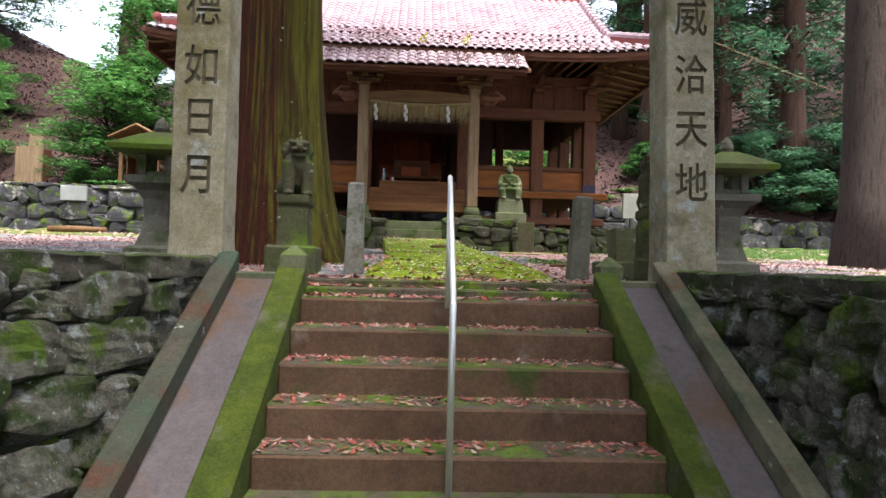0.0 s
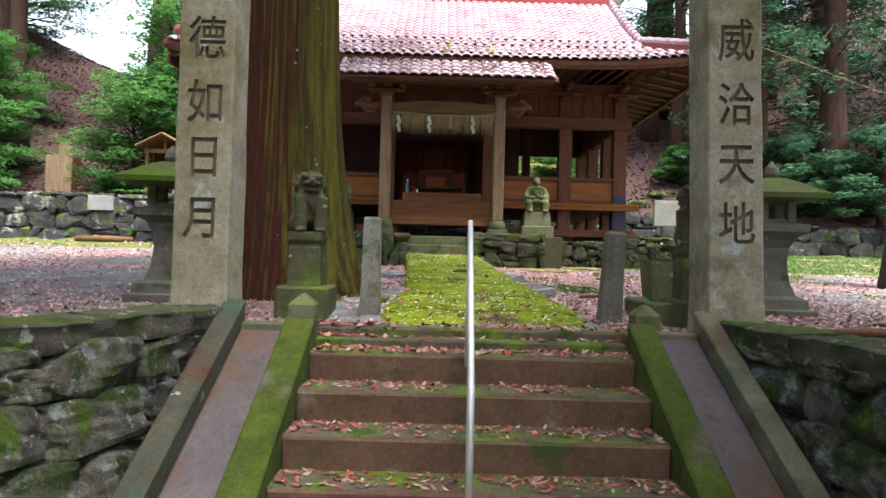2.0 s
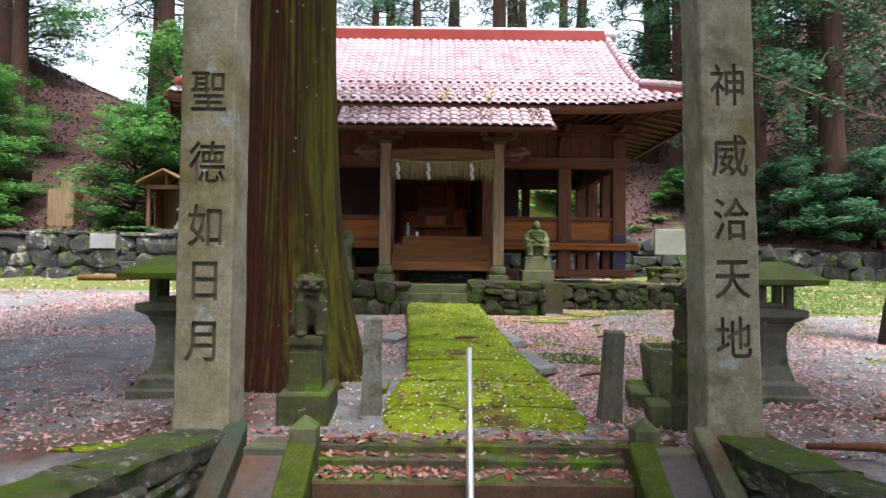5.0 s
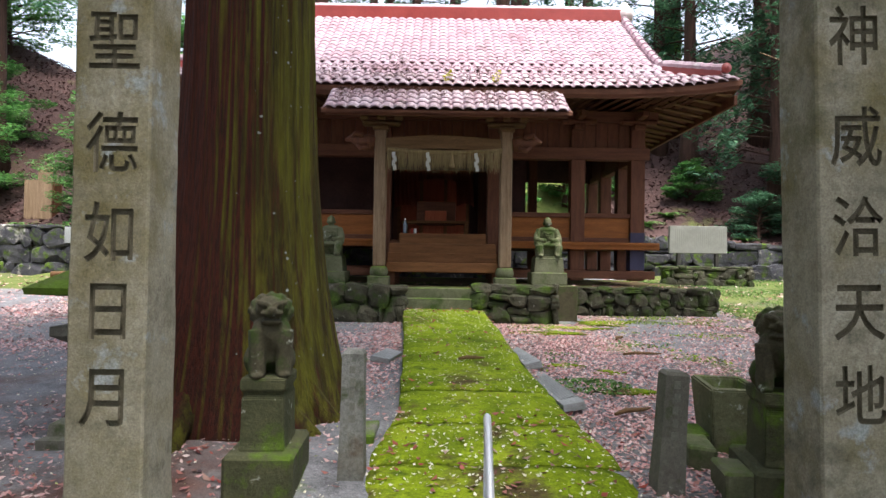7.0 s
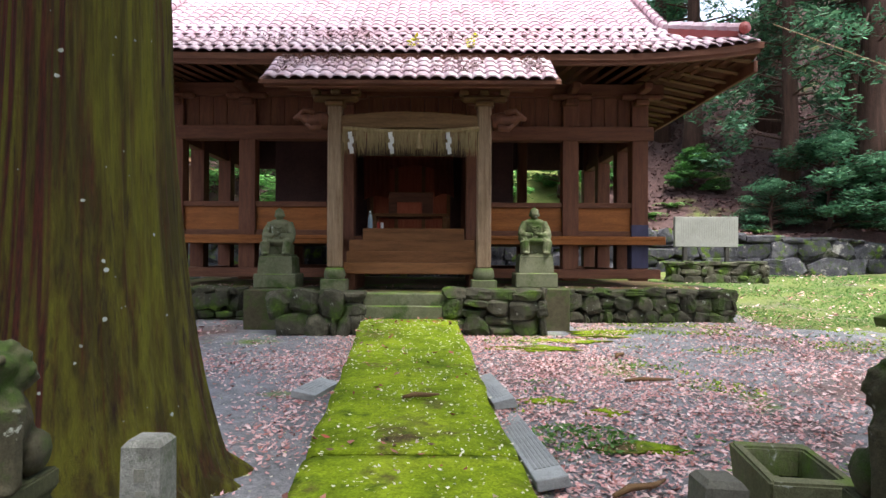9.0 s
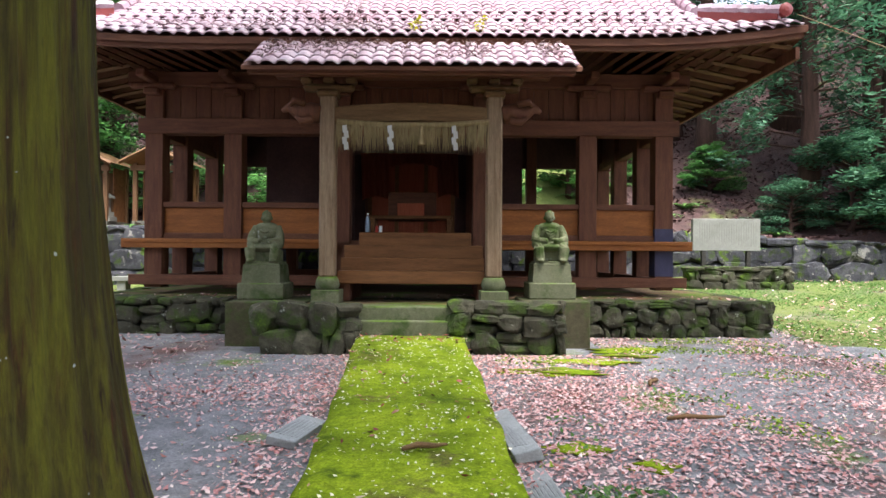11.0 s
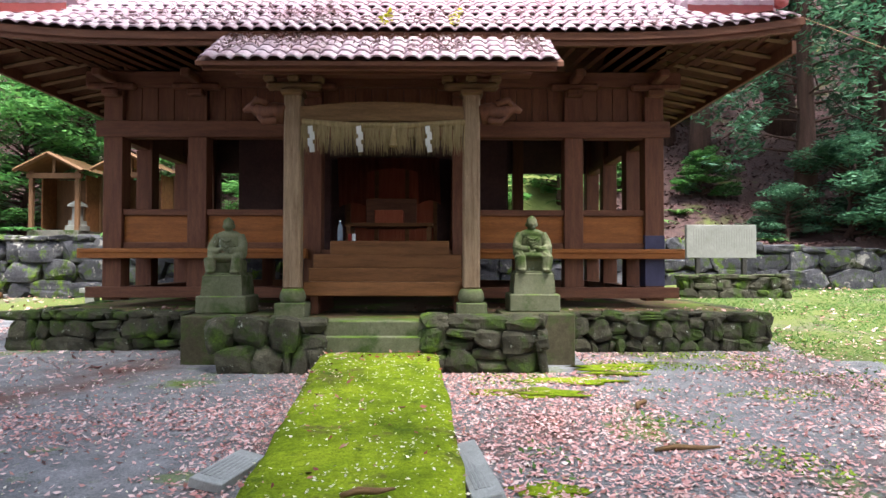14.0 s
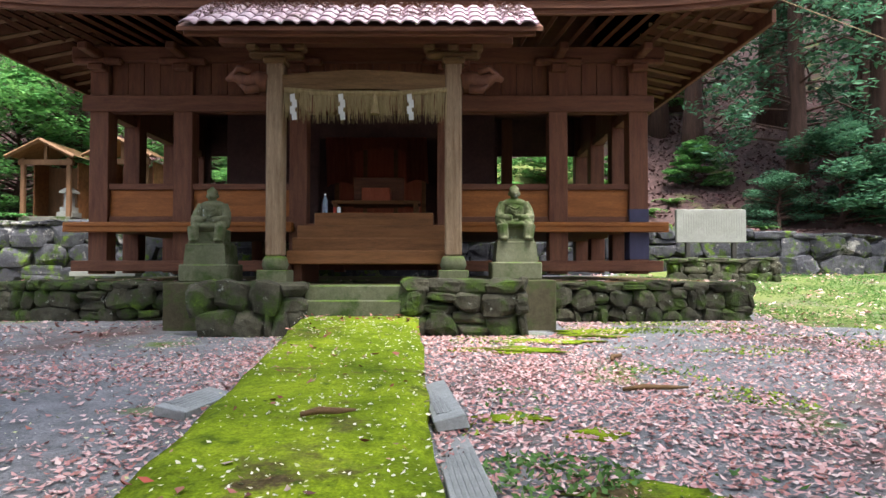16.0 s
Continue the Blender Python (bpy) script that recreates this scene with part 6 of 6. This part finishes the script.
# the great cedar beside the path
def great_cedar(x, y, z):
    ob = thing("cedar_tree", "huge old cedar with reddish fibrous bark and moss on one side", "tree", x, y, z)
    bm = bmesh.new()
    rows = []
    na, nz = 340, 90
    for j in range(nz + 1):
        h = -0.3 + 13.3 * (j / nz) ** 1.5
        base = 0.485 + 0.40 * math.exp(-max(0, h) / 1.2)
        ring = []
        for i in range(na):
            a = 2 * math.pi * i / na
            c, s = math.cos(a), math.sin(a)
            flut = 0.05 * math.sin(5 * a + 0.7) * math.exp(-max(0, h) / 1.0) + 0.02 * math.sin(3 * a + 2)
            rid = 0.014 * noise.noise((c * 9, s * 9, h * 0.4)) + 0.010 * noise.noise((c * 19, s * 19, h * 0.6 + 5)) + 0.008 * noise.noise((c * 42, s * 42, h * 1.4))
            rid -= 0.014 * abs(noise.noise((c * 13, s * 13, h * 0.35 + 9))) ** 0.6 - 0.007
            r = base + flut + rid
            ring.append(bm.verts.new((r * c, r * s, h)))
        rows.append(ring)
    for p, q in zip(rows, rows[1:]):
        for i in range(na):
            bm.faces.new((p[i], p[(i + 1) % na], q[(i + 1) % na], q[i])).smooth = True
    part("trunk", bm, "bark", ob)
    rng = np.random.default_rng(3)
    cs, rs_, ns = [], [], []
    b2 = bmesh.new()
    for i in range(80):
        a = rng.uniform(0, 2 * np.pi)
        zz = rng.uniform(8.5, 14)
        L = rng.uniform(2.0, 4.6)
        tube([(0, 0, zz), (math.cos(a) * L * 0.5, math.sin(a) * L * 0.5, zz + 0.3), (math.cos(a) * L, math.sin(a) * L, zz - 0.3)], [0.1, 0.06, 0.02], 5, b2)
        for k in (0.5, 0.8, 1.0):
            cs.append((math.cos(a) * L * k, math.sin(a) * L * k, zz))
            rs_.append((0.7, 0.7, 0.4))
            ns.append(110)
    part("limb_tier", b2, "bark_far", ob)
    b3 = bmesh.new()
    for i in range(70):
        a = rng.uniform(-1.5, 0.4)
        h = rng.uniform(0.3, 4.2)
        r = 0.505 + 0.40 * math.exp(-h / 1.2)
        s_ = 0.004 + 0.012 * rng.random() ** 3
        o = Vector((math.cos(a) * r, math.sin(a) * r, h))
        tx, tz = Vector((-math.sin(a), math.cos(a), 0)), Vector((0, 0, 1))
        vs = [b3.verts.new(o + (tx * math.cos(k * 1.047) + tz * math.sin(k * 1.047)) * s_ * rng.uniform(0.7, 1.3)) for k in range(6)]
        b3.faces.new(vs + [])
    tagged(part("lichen", b3, "lichen", ob, "pale lichen spots on the bark"), kind="stuff")
    for a, L, hgt in ((0.15, 1.05, 0.16), (-0.12, 1.0, 0.12), (-0.5, 0.95, 0.14), (2.9, 1.25, 0.2), (3.4, 1.35, 0.2), (4.4, 1.05, 0.16), (5.4, 1.0, 0.15)):
        rt_ = tube([(math.cos(a) * 0.5, math.sin(a) * 0.5, 0.42), (math.cos(a) * 0.72, math.sin(a) * 0.72, hgt), (math.cos(a + 0.1) * 0.9 * L, math.sin(a + 0.1) * 0.9 * L, 0.03), (math.cos(a + 0.2) * 1.08 * L, math.sin(a + 0.2) * 1.08 * L, -0.1)], [0.2, 0.14, 0.09, 0.04], 9)
        part("root", rt_, "bark", ob, "", True)
    leaves_part("crown", leaf_arrays(cs, rs_, ns, 0.13, 0.5, 0.4, rng, 0.3), "foliage_dark", ob)


great_cedar(-1.69, 7.24, 1.03)
tr = thing("pine_tree", "tall tree trunk with grey-brown furrowed bark beside the court", "tree", 6.58, 9.25, court(9.25))
part("trunk", tube([(0.1 * noise.noise((i, 2, 3)), 0, 1.1 * i - 0.2) for i in range(11)], [0.62, 0.45] + [0.41 - 0.012 * i for i in range(9)], 24), "bark_pine", tr, "", True)
rng_ = np.random.default_rng(8)
leaves_part("crown", leaf_arrays([(rng_.uniform(-2, 2), rng_.uniform(-2, 2), rng_.uniform(8.5, 12)) for _ in range(40)], [(0.8, 0.8, 0.35)] * 40, [60] * 40, 0.12, 0.5, 0.3, rng_), "foliage_dark", tr)

cA = conifer("cedar_tree", 19, 0.36, 5.5, 2.9, 70, 42, 1, "tall dark cedar of the wooded hillside, also added unseen for shade")
place(cA, 14.8, 26.0, 20, 1.0)
cB = conifer("cedar_tree", 22, 0.42, 7.5, 2.6, 60, 42, 2, "tall straight cedar with bare lower trunk on the hillside")
place(cB, 2.5, 30.5, 0, 1.0)
cC = conifer("cedar_tree", 15, 0.30, 2.2, 3.0, 70, 46, 3, "cedar with low drooping boughs at the edge of the wood")
place(cC, 12.0, 24.9, 70, 1.0)
cD = conifer("cedar_tree", 20, 0.52, 5.2, 3.4, 80, 44, 9, "thick cedar with red-brown trunk and hanging boughs behind the wall")
place(cD, 14.5, 24.4, 30, 1.0)
rt = random.Random(31)
spots = [(9.6, 30.5, cA), (16.2, 27.5, cC), (18.5, 24.8, cC), (10.2, 28.5, cC), (21, 28, cA), (6.2, 34, cA), (11.5, 34, cB), (15, 32, cB), (-1.5, 33, cA), (-5.5, 29.5, cB), (-3.2, 37, cA), (4.0, 39, cA), (8.5, 40, cB), (0.5, 42, cB), (13, 39, cA), (18, 36, cA), (24, 33, cA), (-8, 34, cB), (-11.8, 27.2, cB), (-13.5, 31, cA), (-9.2, 40, cA), (-17.8, 27.0, cB), (-21.0, 30.5, cB), (-24, 26, cA), (-17.0, 38, cB), (-25, 36, cA), (22, 22.5, cA), (-28, 24, cC), (25, 18, cA), (-24, 17, cA), (20, 40, cB), (-5, 45, cA), (5.5, 46, cA), (-14, 45, cB)]
for x, y, src in spots:
    again(src, x, y, rt.uniform(0, 360), rt.uniform(0.85, 1.15))
# unseen cedars added beside the steps, whose boughs shade them
for x, y, rz in ((-4.0, 4.7, 40), (4.7, 4.9, 140), (-3.9, 1.2, 0), (3.8, 0.8, 50), (-4.4, -2.6, 120), (4.6, -3.8, 200), (-3.5, 3.0, 70), (3.3, -1.4, 260), (-3.4, -0.8, 310), (-6.5, -7, 20), (0.6, -9.5, 80), (6.8, -8.5, 10)):
    c = copy_thing(cA, pose(x, y, court(y) - 0.2, 0, 0, rz))
# forest behind the camera closes the place
for x, y, src in [(-9, -14, cA), (-14, -6, cC), (12, -12, cA), (9, -20, cC), (-4, -22, cA), (16, -4, cC), (3, -26, cA), (-20, -16, cA), (22, 6, cA), (-22, 6, cA)]:
    c = copy_thing(src, pose(x, y, court(y), 0, 0, rt.uniform(0, 360)))

bA = broadleaf("evergreen_tree", 6.6, 2.3, 60, 95, 4, "bright green layered evergreen tree behind the small huts", 0.085, 0.10)
place(bA, -9.9, 24.0, 0, 1.15)
bB = broadleaf("evergreen_tree", 3.4, 1.8, 40, 100, 5, "glossy evergreen tree leaning over the stone wall", 0.085, 0.12)
place(bB, -16.9, 22.4, 30, 1.15)
again(bA, -7.9, 23.4, 250, 0.75)
again(bA, -10.9, 22.9, 310, 0.75)
again(bA, -6.8, 25.5, 200, 0.8)
again(bA, -17.5, 24.8, 60, 0.9)
again(bB, -18.3, 22.4, 160, 1.1)
again(bA, -20.5, 26.5, 10, 1.0)
again(bB, -19.2, 28.5, 100, 1.1)
again(bB, -23, 28, 20, 1.2)
for x, y, rz, k in ((-24, 23.5, 15, 1.2), (-27.5, 27, 75, 1.3), (-26, 33, 200, 1.3), (-30, 31, 260, 1.4), (-31, 24, 40, 1.4), (-23.5, 36, 100, 1.3)):
    again(bA, x, y, rz, k)
again(bB, -4.0, 23.4, 80, 0.9)
again(bB, 1.8, 25.2, 10, 0.8)
again(bB, 4.6, 26.0, 110, 0.8)
again(bA, 10.5, 33, 30, 0.9)
again(bA, 5.5, 30, 30, 0.9)
bD = broadleaf("evergreen_tree", 3.3, 1.9, 46, 95, 6, "dark glossy evergreen shrub tree on the bank", 0.085, 0.1, "foliage_dark")
place(bD, 12.6, 23.6, 0)
again(bD, 15.6, 23.4, 140, 1.1)
again(bD, 18.5, 23.6, 40, 1.1)
again(bD, 10.9, 23.9, 90, 0.55)
bE = broadleaf("shrub", 1.7, 0.95, 34, 80, 7, "rounded dark green shrub on the leaf-strewn slope", 0.07, 0.1, "foliage", 0.05)
place(bE, 9.4, 26.4, 0)
again(bE, 6.9, 27.0, 40, 0.6)
again(bE, -11.4, 22.0, 40, 0.5)


def fern(x, y, z, s, seed, label="bright green fern rosette growing on the bank", material="fern"):
    rng = random.Random(seed)
    ob = thing("fern", label, "fern", x, y, z, "ferns")
    for i in range(9):
        a = 2 * math.pi * i / 9 + rng.uniform(-0.2, 0.2)
        L = s * rng.uniform(0.8, 1.15)
        bm = bmesh.new()
        d, b = Vector((math.cos(a), math.sin(a), 0)), Vector((-math.sin(a), math.cos(a), 0))
        stem = [bm.verts.new(d * (L * k / 10) + Vector((0, 0, L * 0.75 * (k / 10) * (1 - k / 10) + 0.02))) for k in range(11)]
        for k in range(10):
            w = L * 0.24 * (1 - k / 10) + 0.01
            for sgn in (-1, 1):
                tip = bm.verts.new(stem[k].co + b * sgn * w + d * L * 0.09 - Vector((0, 0, 0.03 * L)))
                low_ = bm.verts.new(stem[k].co + b * sgn * w * 0.5 + d * L * 0.01)
                bm.faces.new((stem[k], low_, tip, stem[k + 1]))
        part("frond", bm, material, ob)
    return ob


for i, (x, y, s) in enumerate([(-11.3, 20.6, 0.5), (-12.6, 20.8, 0.6), (-7.2, 20.2, 0.45), (-14.3, 20.6, 0.6), (6.4, 24.3, 0.9), (7.2, 24.6, 0.8), (8.2, 25.2, 0.7), (5.6, 24.6, 0.9), (6.2, 26.4, 0.9), (4.8, 25.8, 0.8), (10.2, 23.4, 0.5), (-5.4, 20.3, 0.5), (1.2, 24.6, 0.8), (2.6, 25.4, 0.9), (3.6, 24.6, 0.8), (4.4, 27.0, 0.9), (-3.6, 22.6, 0.8), (-2.2, 23.6, 0.9), (-4.6, 24.2, 0.8), (0.2, 26.0, 0.8)]):
    fern(x, y, land(x, y) - 0.02, s, i)
for x, y, s in ((-10.1, 20.8, 0.42), (-9.35, 20.6, 0.42)):
    fern(x, y, land(x, y) + 0.15, s, 40, "rosette of long pale green leaves on the bank", "foliage")
for i, (x, y, z, s) in enumerate([(-1.72, 3.95, 0.62, 0.13), (-1.66, 4.3, 0.72, 0.10), (-1.95, 3.5, 0.30, 0.16), (-1.98, 3.55, 0.14, 0.14), (2.3, 13.55, 1.55, 0.10), (8.9, 21.85, 2.7, 0.2)]):
    fern(x, y, z, s, 60 + i, "small green plant rooted in the stone joints")


# ---- fallen leaves, petals, weeds ----
def litter(name, label, pts, size, rng, material, tilt=0.35, aspect=0.5, zoff=0.012, curled=0.35):
    n = len(pts)
    p = np.array(pts) + np.array((0, 0, zoff))
    ang = rng.uniform(0, 2 * np.pi, n)
    up = np.stack([rng.normal(0, tilt, n), rng.normal(0, tilt, n), np.ones(n)], 1)
    up /= np.linalg.norm(up, axis=1)[:, None]
    t = np.stack([np.cos(ang), np.sin(ang), np.zeros(n)], 1)
    t -= up * (t * up).sum(1)[:, None]
    t /= np.linalg.norm(t, axis=1)[:, None]
    b = np.cross(up, t)
    s = rng.uniform(0.5, 1.3, n)[:, None] * size
    curl = up * s * rng.uniform(0.05, curled, n)[:, None]
    arr = np.stack([p - t * s + curl, p + b * s * aspect, p + t * s + curl, p - b * s * aspect], 1).reshape(-1, 3)
    ob = leaves_part(name, arr, material, None, "stuff")
    return tagged(ob, label, "leaves")


rl = np.random.default_rng(12)


def scatter(n, x0, x1, y0, y1, keep):
    out = []
    while n > 0:
        n -= 1
        x, y = rl.uniform(x0, x1), rl.uniform(y0, y1)
        if lane(x, y) or (13.6 < y < 19.4 and -5.1 < x < 5.1) or (12.2 < y < 13.8 and -2.5 < x < 2.4):
            continue
        l, r = path_edges(y)
        if l - 0.03 < x < r + 0.02 and 4.9 < y < 12.4:
            continue
        if rl.random() < keep(x, y):
            out.append((x, y, land(x, y) + 0.02 * noise.noise((x * 0.9, y * 0.9, 0.3))))
    return out


def keep_court(x, y):
    k = 0.5 + 0.9 * noise.noise((x * 0.55, y * 0.55, 9.0)) + 0.5 * noise.noise((x * 1.7, y * 1.7, 4.0))
    if x > 0.5:
        near_path = math.exp(-((x - 1.4) / 1.0) ** 2) * 0.9
        v = (0.30 if x < 2.4 else 0.14) + 0.55 * k + near_path
        if y > 12.2 and x > 3:
            v -= 0.35
        if x > 5.5 and y > 12.8:
            v *= 0.15
        return v
    v = 0.15 + 0.45 * k
    if y > 7.2:
        band = math.exp(-((y - 10.4 - 0.2 * (x + 2)) / 0.55) ** 2) * 0.7 + math.exp(-((x + 0.75) / 0.35) ** 2) * 0.6
        v = 0.015 + 0.08 * max(0, k) + band if x > -6 else 0.2 + 0.4 * k
    if y < 7.6:
        v = 0.02 + 0.30 * k
    return v


litter("fallen_leaves", "scattered dry pinkish-brown fallen leaves on the court", scatter(200000, -8, 9, 4.8, 15.5, keep_court), 0.024, rl, "dead_leaf")
litter("fallen_leaves", "scattered dry pinkish-brown fallen leaves on the court", scatter(16000, -17, 17, 12, 22, lambda x, y: 0.28 + 0.5 * noise.noise((x * 0.5, y * 0.5, 2))), 0.05, rl, "dead_leaf")
litter("fallen_leaves", "dark red fallen leaves around the pillars", scatter(5000, -5, 5.5, 4.75, 7.2, lambda x, y: 0.12 + 0.9 * noise.noise((x * 1.1, y * 1.1, 3))), 0.035, rl, "dead_leaf_red", 0.3, 0.4)
litter("fallen_leaves", "brown fallen leaves covering the hillside", [(x, y, land(x, y) + 0.30 * noise.noise((x * 0.35, y * 0.35, 7.7)) + 0.1 * noise.noise((x * 1.3, y * 1.3, 1.7))) for x, y in zip(rl.uniform(-26, 18, 48000), rl.uniform(20.2, 40, 48000)) if y > wall_line(x) + 0.3 and not (-5 < x < 6 and y < wall_line(x) + 6.5)], 0.075, rl, "hill_leaf", 0.5, 0.5, 0.05)
pts = []
for i, (y, z) in enumerate(NOSE):
    y2 = NOSE[i - 1][0] if i else 4.86
    for _ in range(680):
        u = rl.random()
        x = SL + 0.03 + (SR - SL - 0.06) * (u if rl.random() < 0.6 else (1 - u ** 3 if rl.random() < 0.65 else u ** 3))
        v = rl.random() ** 0.7
        if 0.1 + noise.noise((x * 2.6, i * 4.0, 1)) * 0.9 + 0.45 > rl.random():
            pts.append((x, y + 0.03 + (y2 - y - 0.05) * v, z + 0.002))
litter("fallen_leaves", "red and brown leaves lying on the steps", pts, 0.025, rl, "dead_leaf_red", 0.25, 0.42, 0.006, 0.25)
pts = []
for _ in range(1500):
    x, y = rl.uniform(-1.3, 1.7), rl.uniform(4.6, 5.35)
    if SL < x < SR and y < 4.86:
        z = 0.848
    elif 4.86 <= y < 4.97 and SL < x < SR:
        z = 0.908
    elif 4.985 < y < 5.15:
        z = 0.966
    elif y > 5.2:
        z = max(path_z(y), court(y))
    else:
        continue
    if 0.5 + 0.9 * noise.noise((x * 2.1, y * 3.0, 3)) > rl.random():
        pts.append((x, y, z))
litter("fallen_leaves", "red and brown leaves drifted at the head of the steps", pts, 0.034, rl, "dead_leaf_red", 0.3, 0.45, 0.008, 0.3)
pts = []
for _ in range(330):
    a, r = rl.uniform(0, 2 * math.pi), math.sqrt(rl.random())
    x, y = 1.42 + 0.42 * r * math.cos(a), 8.05 + 0.32 * r * math.sin(a)
    pts.append((x, y, land(x, y) + 0.05 * rl.random() * (1 - r)))
litter("ground_weeds", "clump of small green weeds beside the stone slab", pts, 0.028, rl, "fern", 0.8, 0.45, 0.02)
pts = []
for _ in range(4800):
    y = 5 + 7.2 * rl.random()
    l, r = path_edges(y)
    x = l + (r - l) * rl.random()
    if rl.random() < (0.75 if y < 6.8 else 0.32 + 0.4 * noise.noise((x * 2, y * 2, 8))):
        pts.append((x, y, path_z(y)))
litter("fallen_leaves", "pale petals and small leaf bits on the mossy path", pts, 0.014, rl, "petal", 0.3, 0.6, 0.008)
pts = []
for _ in range(1700):
    y = 5 + 7.3 * rl.random()
    l, r = path_edges(y)
    x = l + (r - l) * rl.random()
    if (0.5 if y < 6.9 else 0.1) + (0.6 if y > 11.9 else 0) + 0.25 * noise.noise((x * 1.5, y * 1.5, 2)) > rl.random():
        pts.append((x, y, path_z(y)))
litter("fallen_leaves", "dry brown leaves on the mossy path", pts, 0.030, rl, "dead_leaf_red", 0.35, 0.5, 0.01)
pts = [(rl.uniform(-4.9, 5), rl.uniform(13.75, 14.5), 1.885) for _ in range(160)]
litter("fallen_leaves", "dry leaves on the platform edge", pts, 0.035, rl, "dead_leaf")
# dry needles and twigs caught on the roofs
pts = []
for _ in range(5200):
    x = rl.uniform(-3.8, 3.6)
    y = rl.uniform(EY0, EY0 + 1.6)
    if 0.35 + 0.9 * noise.noise((x * 1.6, y * 1.6, 6)) + 0.4 * math.exp(-((x + 0.5) / 2) ** 2) - 0.35 * (y - EY0) > rl.random():
        pts.append((x, y, roof_z(y) + 0.05))
for _ in range(4200):
    x = rl.uniform(-1.9, 1.9)
    y = rl.uniform(KE + 0.06, KT - 0.05)
    if 0.2 + 0.9 * noise.noise((x * 2, y * 2, 6)) + 0.9 * (y - KE - 0.35) > rl.random():
        pts.append((x, y, porch_z(y) + 0.05))
litter("roof_debris", "dry needles and dead moss caught between the roof tiles", pts, 0.035, rl, "debris", 0.5, 0.22, 0.0)
pts = scatter(2600, 1.2, 6, 7.5, 13.5, lambda x, y: 1.0 if noise.noise((x * 1.1, y * 1.1, 14)) > 0.34 else 0.0)
litter("ground_weeds", "small low green weeds among the leaves", pts, 0.03, rl, "fern", 0.7, 0.4, 0.02)


pts = scatter(30000, 1.0, 8, 7.0, 14.5, lambda x, y: 1.0 if noise.noise((x * 0.8, y * 1.3, 24)) + (0.18 if y > 11.2 and x < 6.5 else -0.08) > 0.26 else 0.0)
litter("ground_moss", "thin bright moss patches on the gravel", pts, 0.02, rl, "moss_bit", 0.5, 0.6, 0.012)
pts = scatter(14000, -7, 9, 5, 15, lambda x, y: 0.6 + 0.6 * noise.noise((x * 0.7, y * 0.7, 44)))
litter("fallen_petals", "small pale green and cream leaf bits on the court", pts, 0.012, rl, "petal", 0.4, 0.6, 0.014)


def moss_cushion(x, y, rx, ry, h=0.016):
    ob = tagged(link("moss_cushion", blob((0, 0, 0), (rx, ry, h), None, 3, 1.1, x * 3 + y), "moss", None, "", True), "bright green moss cushion on the gravel", "moss", "moss cushions")
    ob.matrix_world = pose(x, y, land(x, y) + 0.005)


for q in ((1.32, 9.0, 0.2, 0.13), (1.75, 8.7, 0.16, 0.1), (2.0, 11.9, 0.5, 0.16), (2.7, 12.6, 0.5, 0.2), (1.6, 11.4, 0.5, 0.2), (2.6, 12.2, 0.35, 0.1), (1.75, 7.9, 0.3, 0.12), (2.6, 7.0, 0.4, 0.16), (-2.2, 4.9, 0.35, 0.12), (-2.9, 8.2, 0.2, 0.1), (-5.5, 13.4, 0.5, 0.2)):
    moss_cushion(*q)
for x, y, l, rz in ((2.45, 9.7, 0.5, 5), (1.6, 7.2, 0.45, 30), (3.9, 5.6, 0.9, -20), (2.5, 10.9, 0.4, 60), (3.4, 7.6, 0.4, 10), (0.3, 8.6, 0.3, 15)):
    zz = path_z(y) if x < 0.6 else land(x, y)
    st = tagged(link("fallen_twig", tube([(-l / 2, 0, 0.02), (-l / 6, 0.03, 0.03), (l / 6, -0.01, 0.03), (l / 2, 0.04, 0.02)], [0.014, 0.022, 0.018, 0.008], 6), "wood_beam", None, "", True), "dry brown fallen twig on the ground", "twig", "fallen twigs")
    st.matrix_world = pose(x, y, zz + 0.01, 0, 0, rz)
br = tagged(link("fallen_branch", tube([(-0.7, 0, 0.03), (-0.3, 0.05, 0.05), (0.2, 0.0, 0.04), (0.7, 0.1, 0.03)], [0.02, 0.032, 0.03, 0.022], 8), "wood_dark", None, "", True), "bare dark branch lying near the wall coping", "branch")
br.matrix_world = pose(3.1, 4.65, 0.98, 0, 0, -18)
for x, y in ((0.0, EY0 + 0.03), (0.85, EY0 + 0.05)):
    w = thing("roof_weed", "yellow-green weed growing from the roof edge", "weed", x, y, roof_z(y) - 0.02, "roof weeds")
    rng_ = np.random.default_rng(int(x * 10) + 2)
    leaves_part("foliage", leaf_arrays([(0, 0, 0.12), (0.05, 0, 0.2)], [(0.09, 0.05, 0.08), (0.05, 0.04, 0.06)], [22, 12], 0.035, 0.8, 0.3, rng_), "yellow_leaf", w)
wire = tagged(link("overhead_wire", tube([(9.2, 20.5, 8.6), (14, 21.5, 7.4), (20, 22, 6.5)], [0.012] * 3, 5), "wood_grey"), "thin pale wire strung between the trees", "wire")

pts = []
for x, y in zip(rl.uniform(5.2, 17, 52000), rl.uniform(12.8, 22, 52000)):
    if y > 12.9 + 0.12 * abs(x - 9) and y < wall_line(x) - 0.35 and 0.62 + noise.noise((x * 0.7, y * 0.7, 4)) > rl.random() and not (6.2 < x < 8.8 and 19.6 < y):
        pts.append((x, y, land(x, y)))
litter("grass", "short uneven green grass at the edge of the court", pts, 0.04, rl, "fern", 1.4, 0.16, 0.02, 0.5)
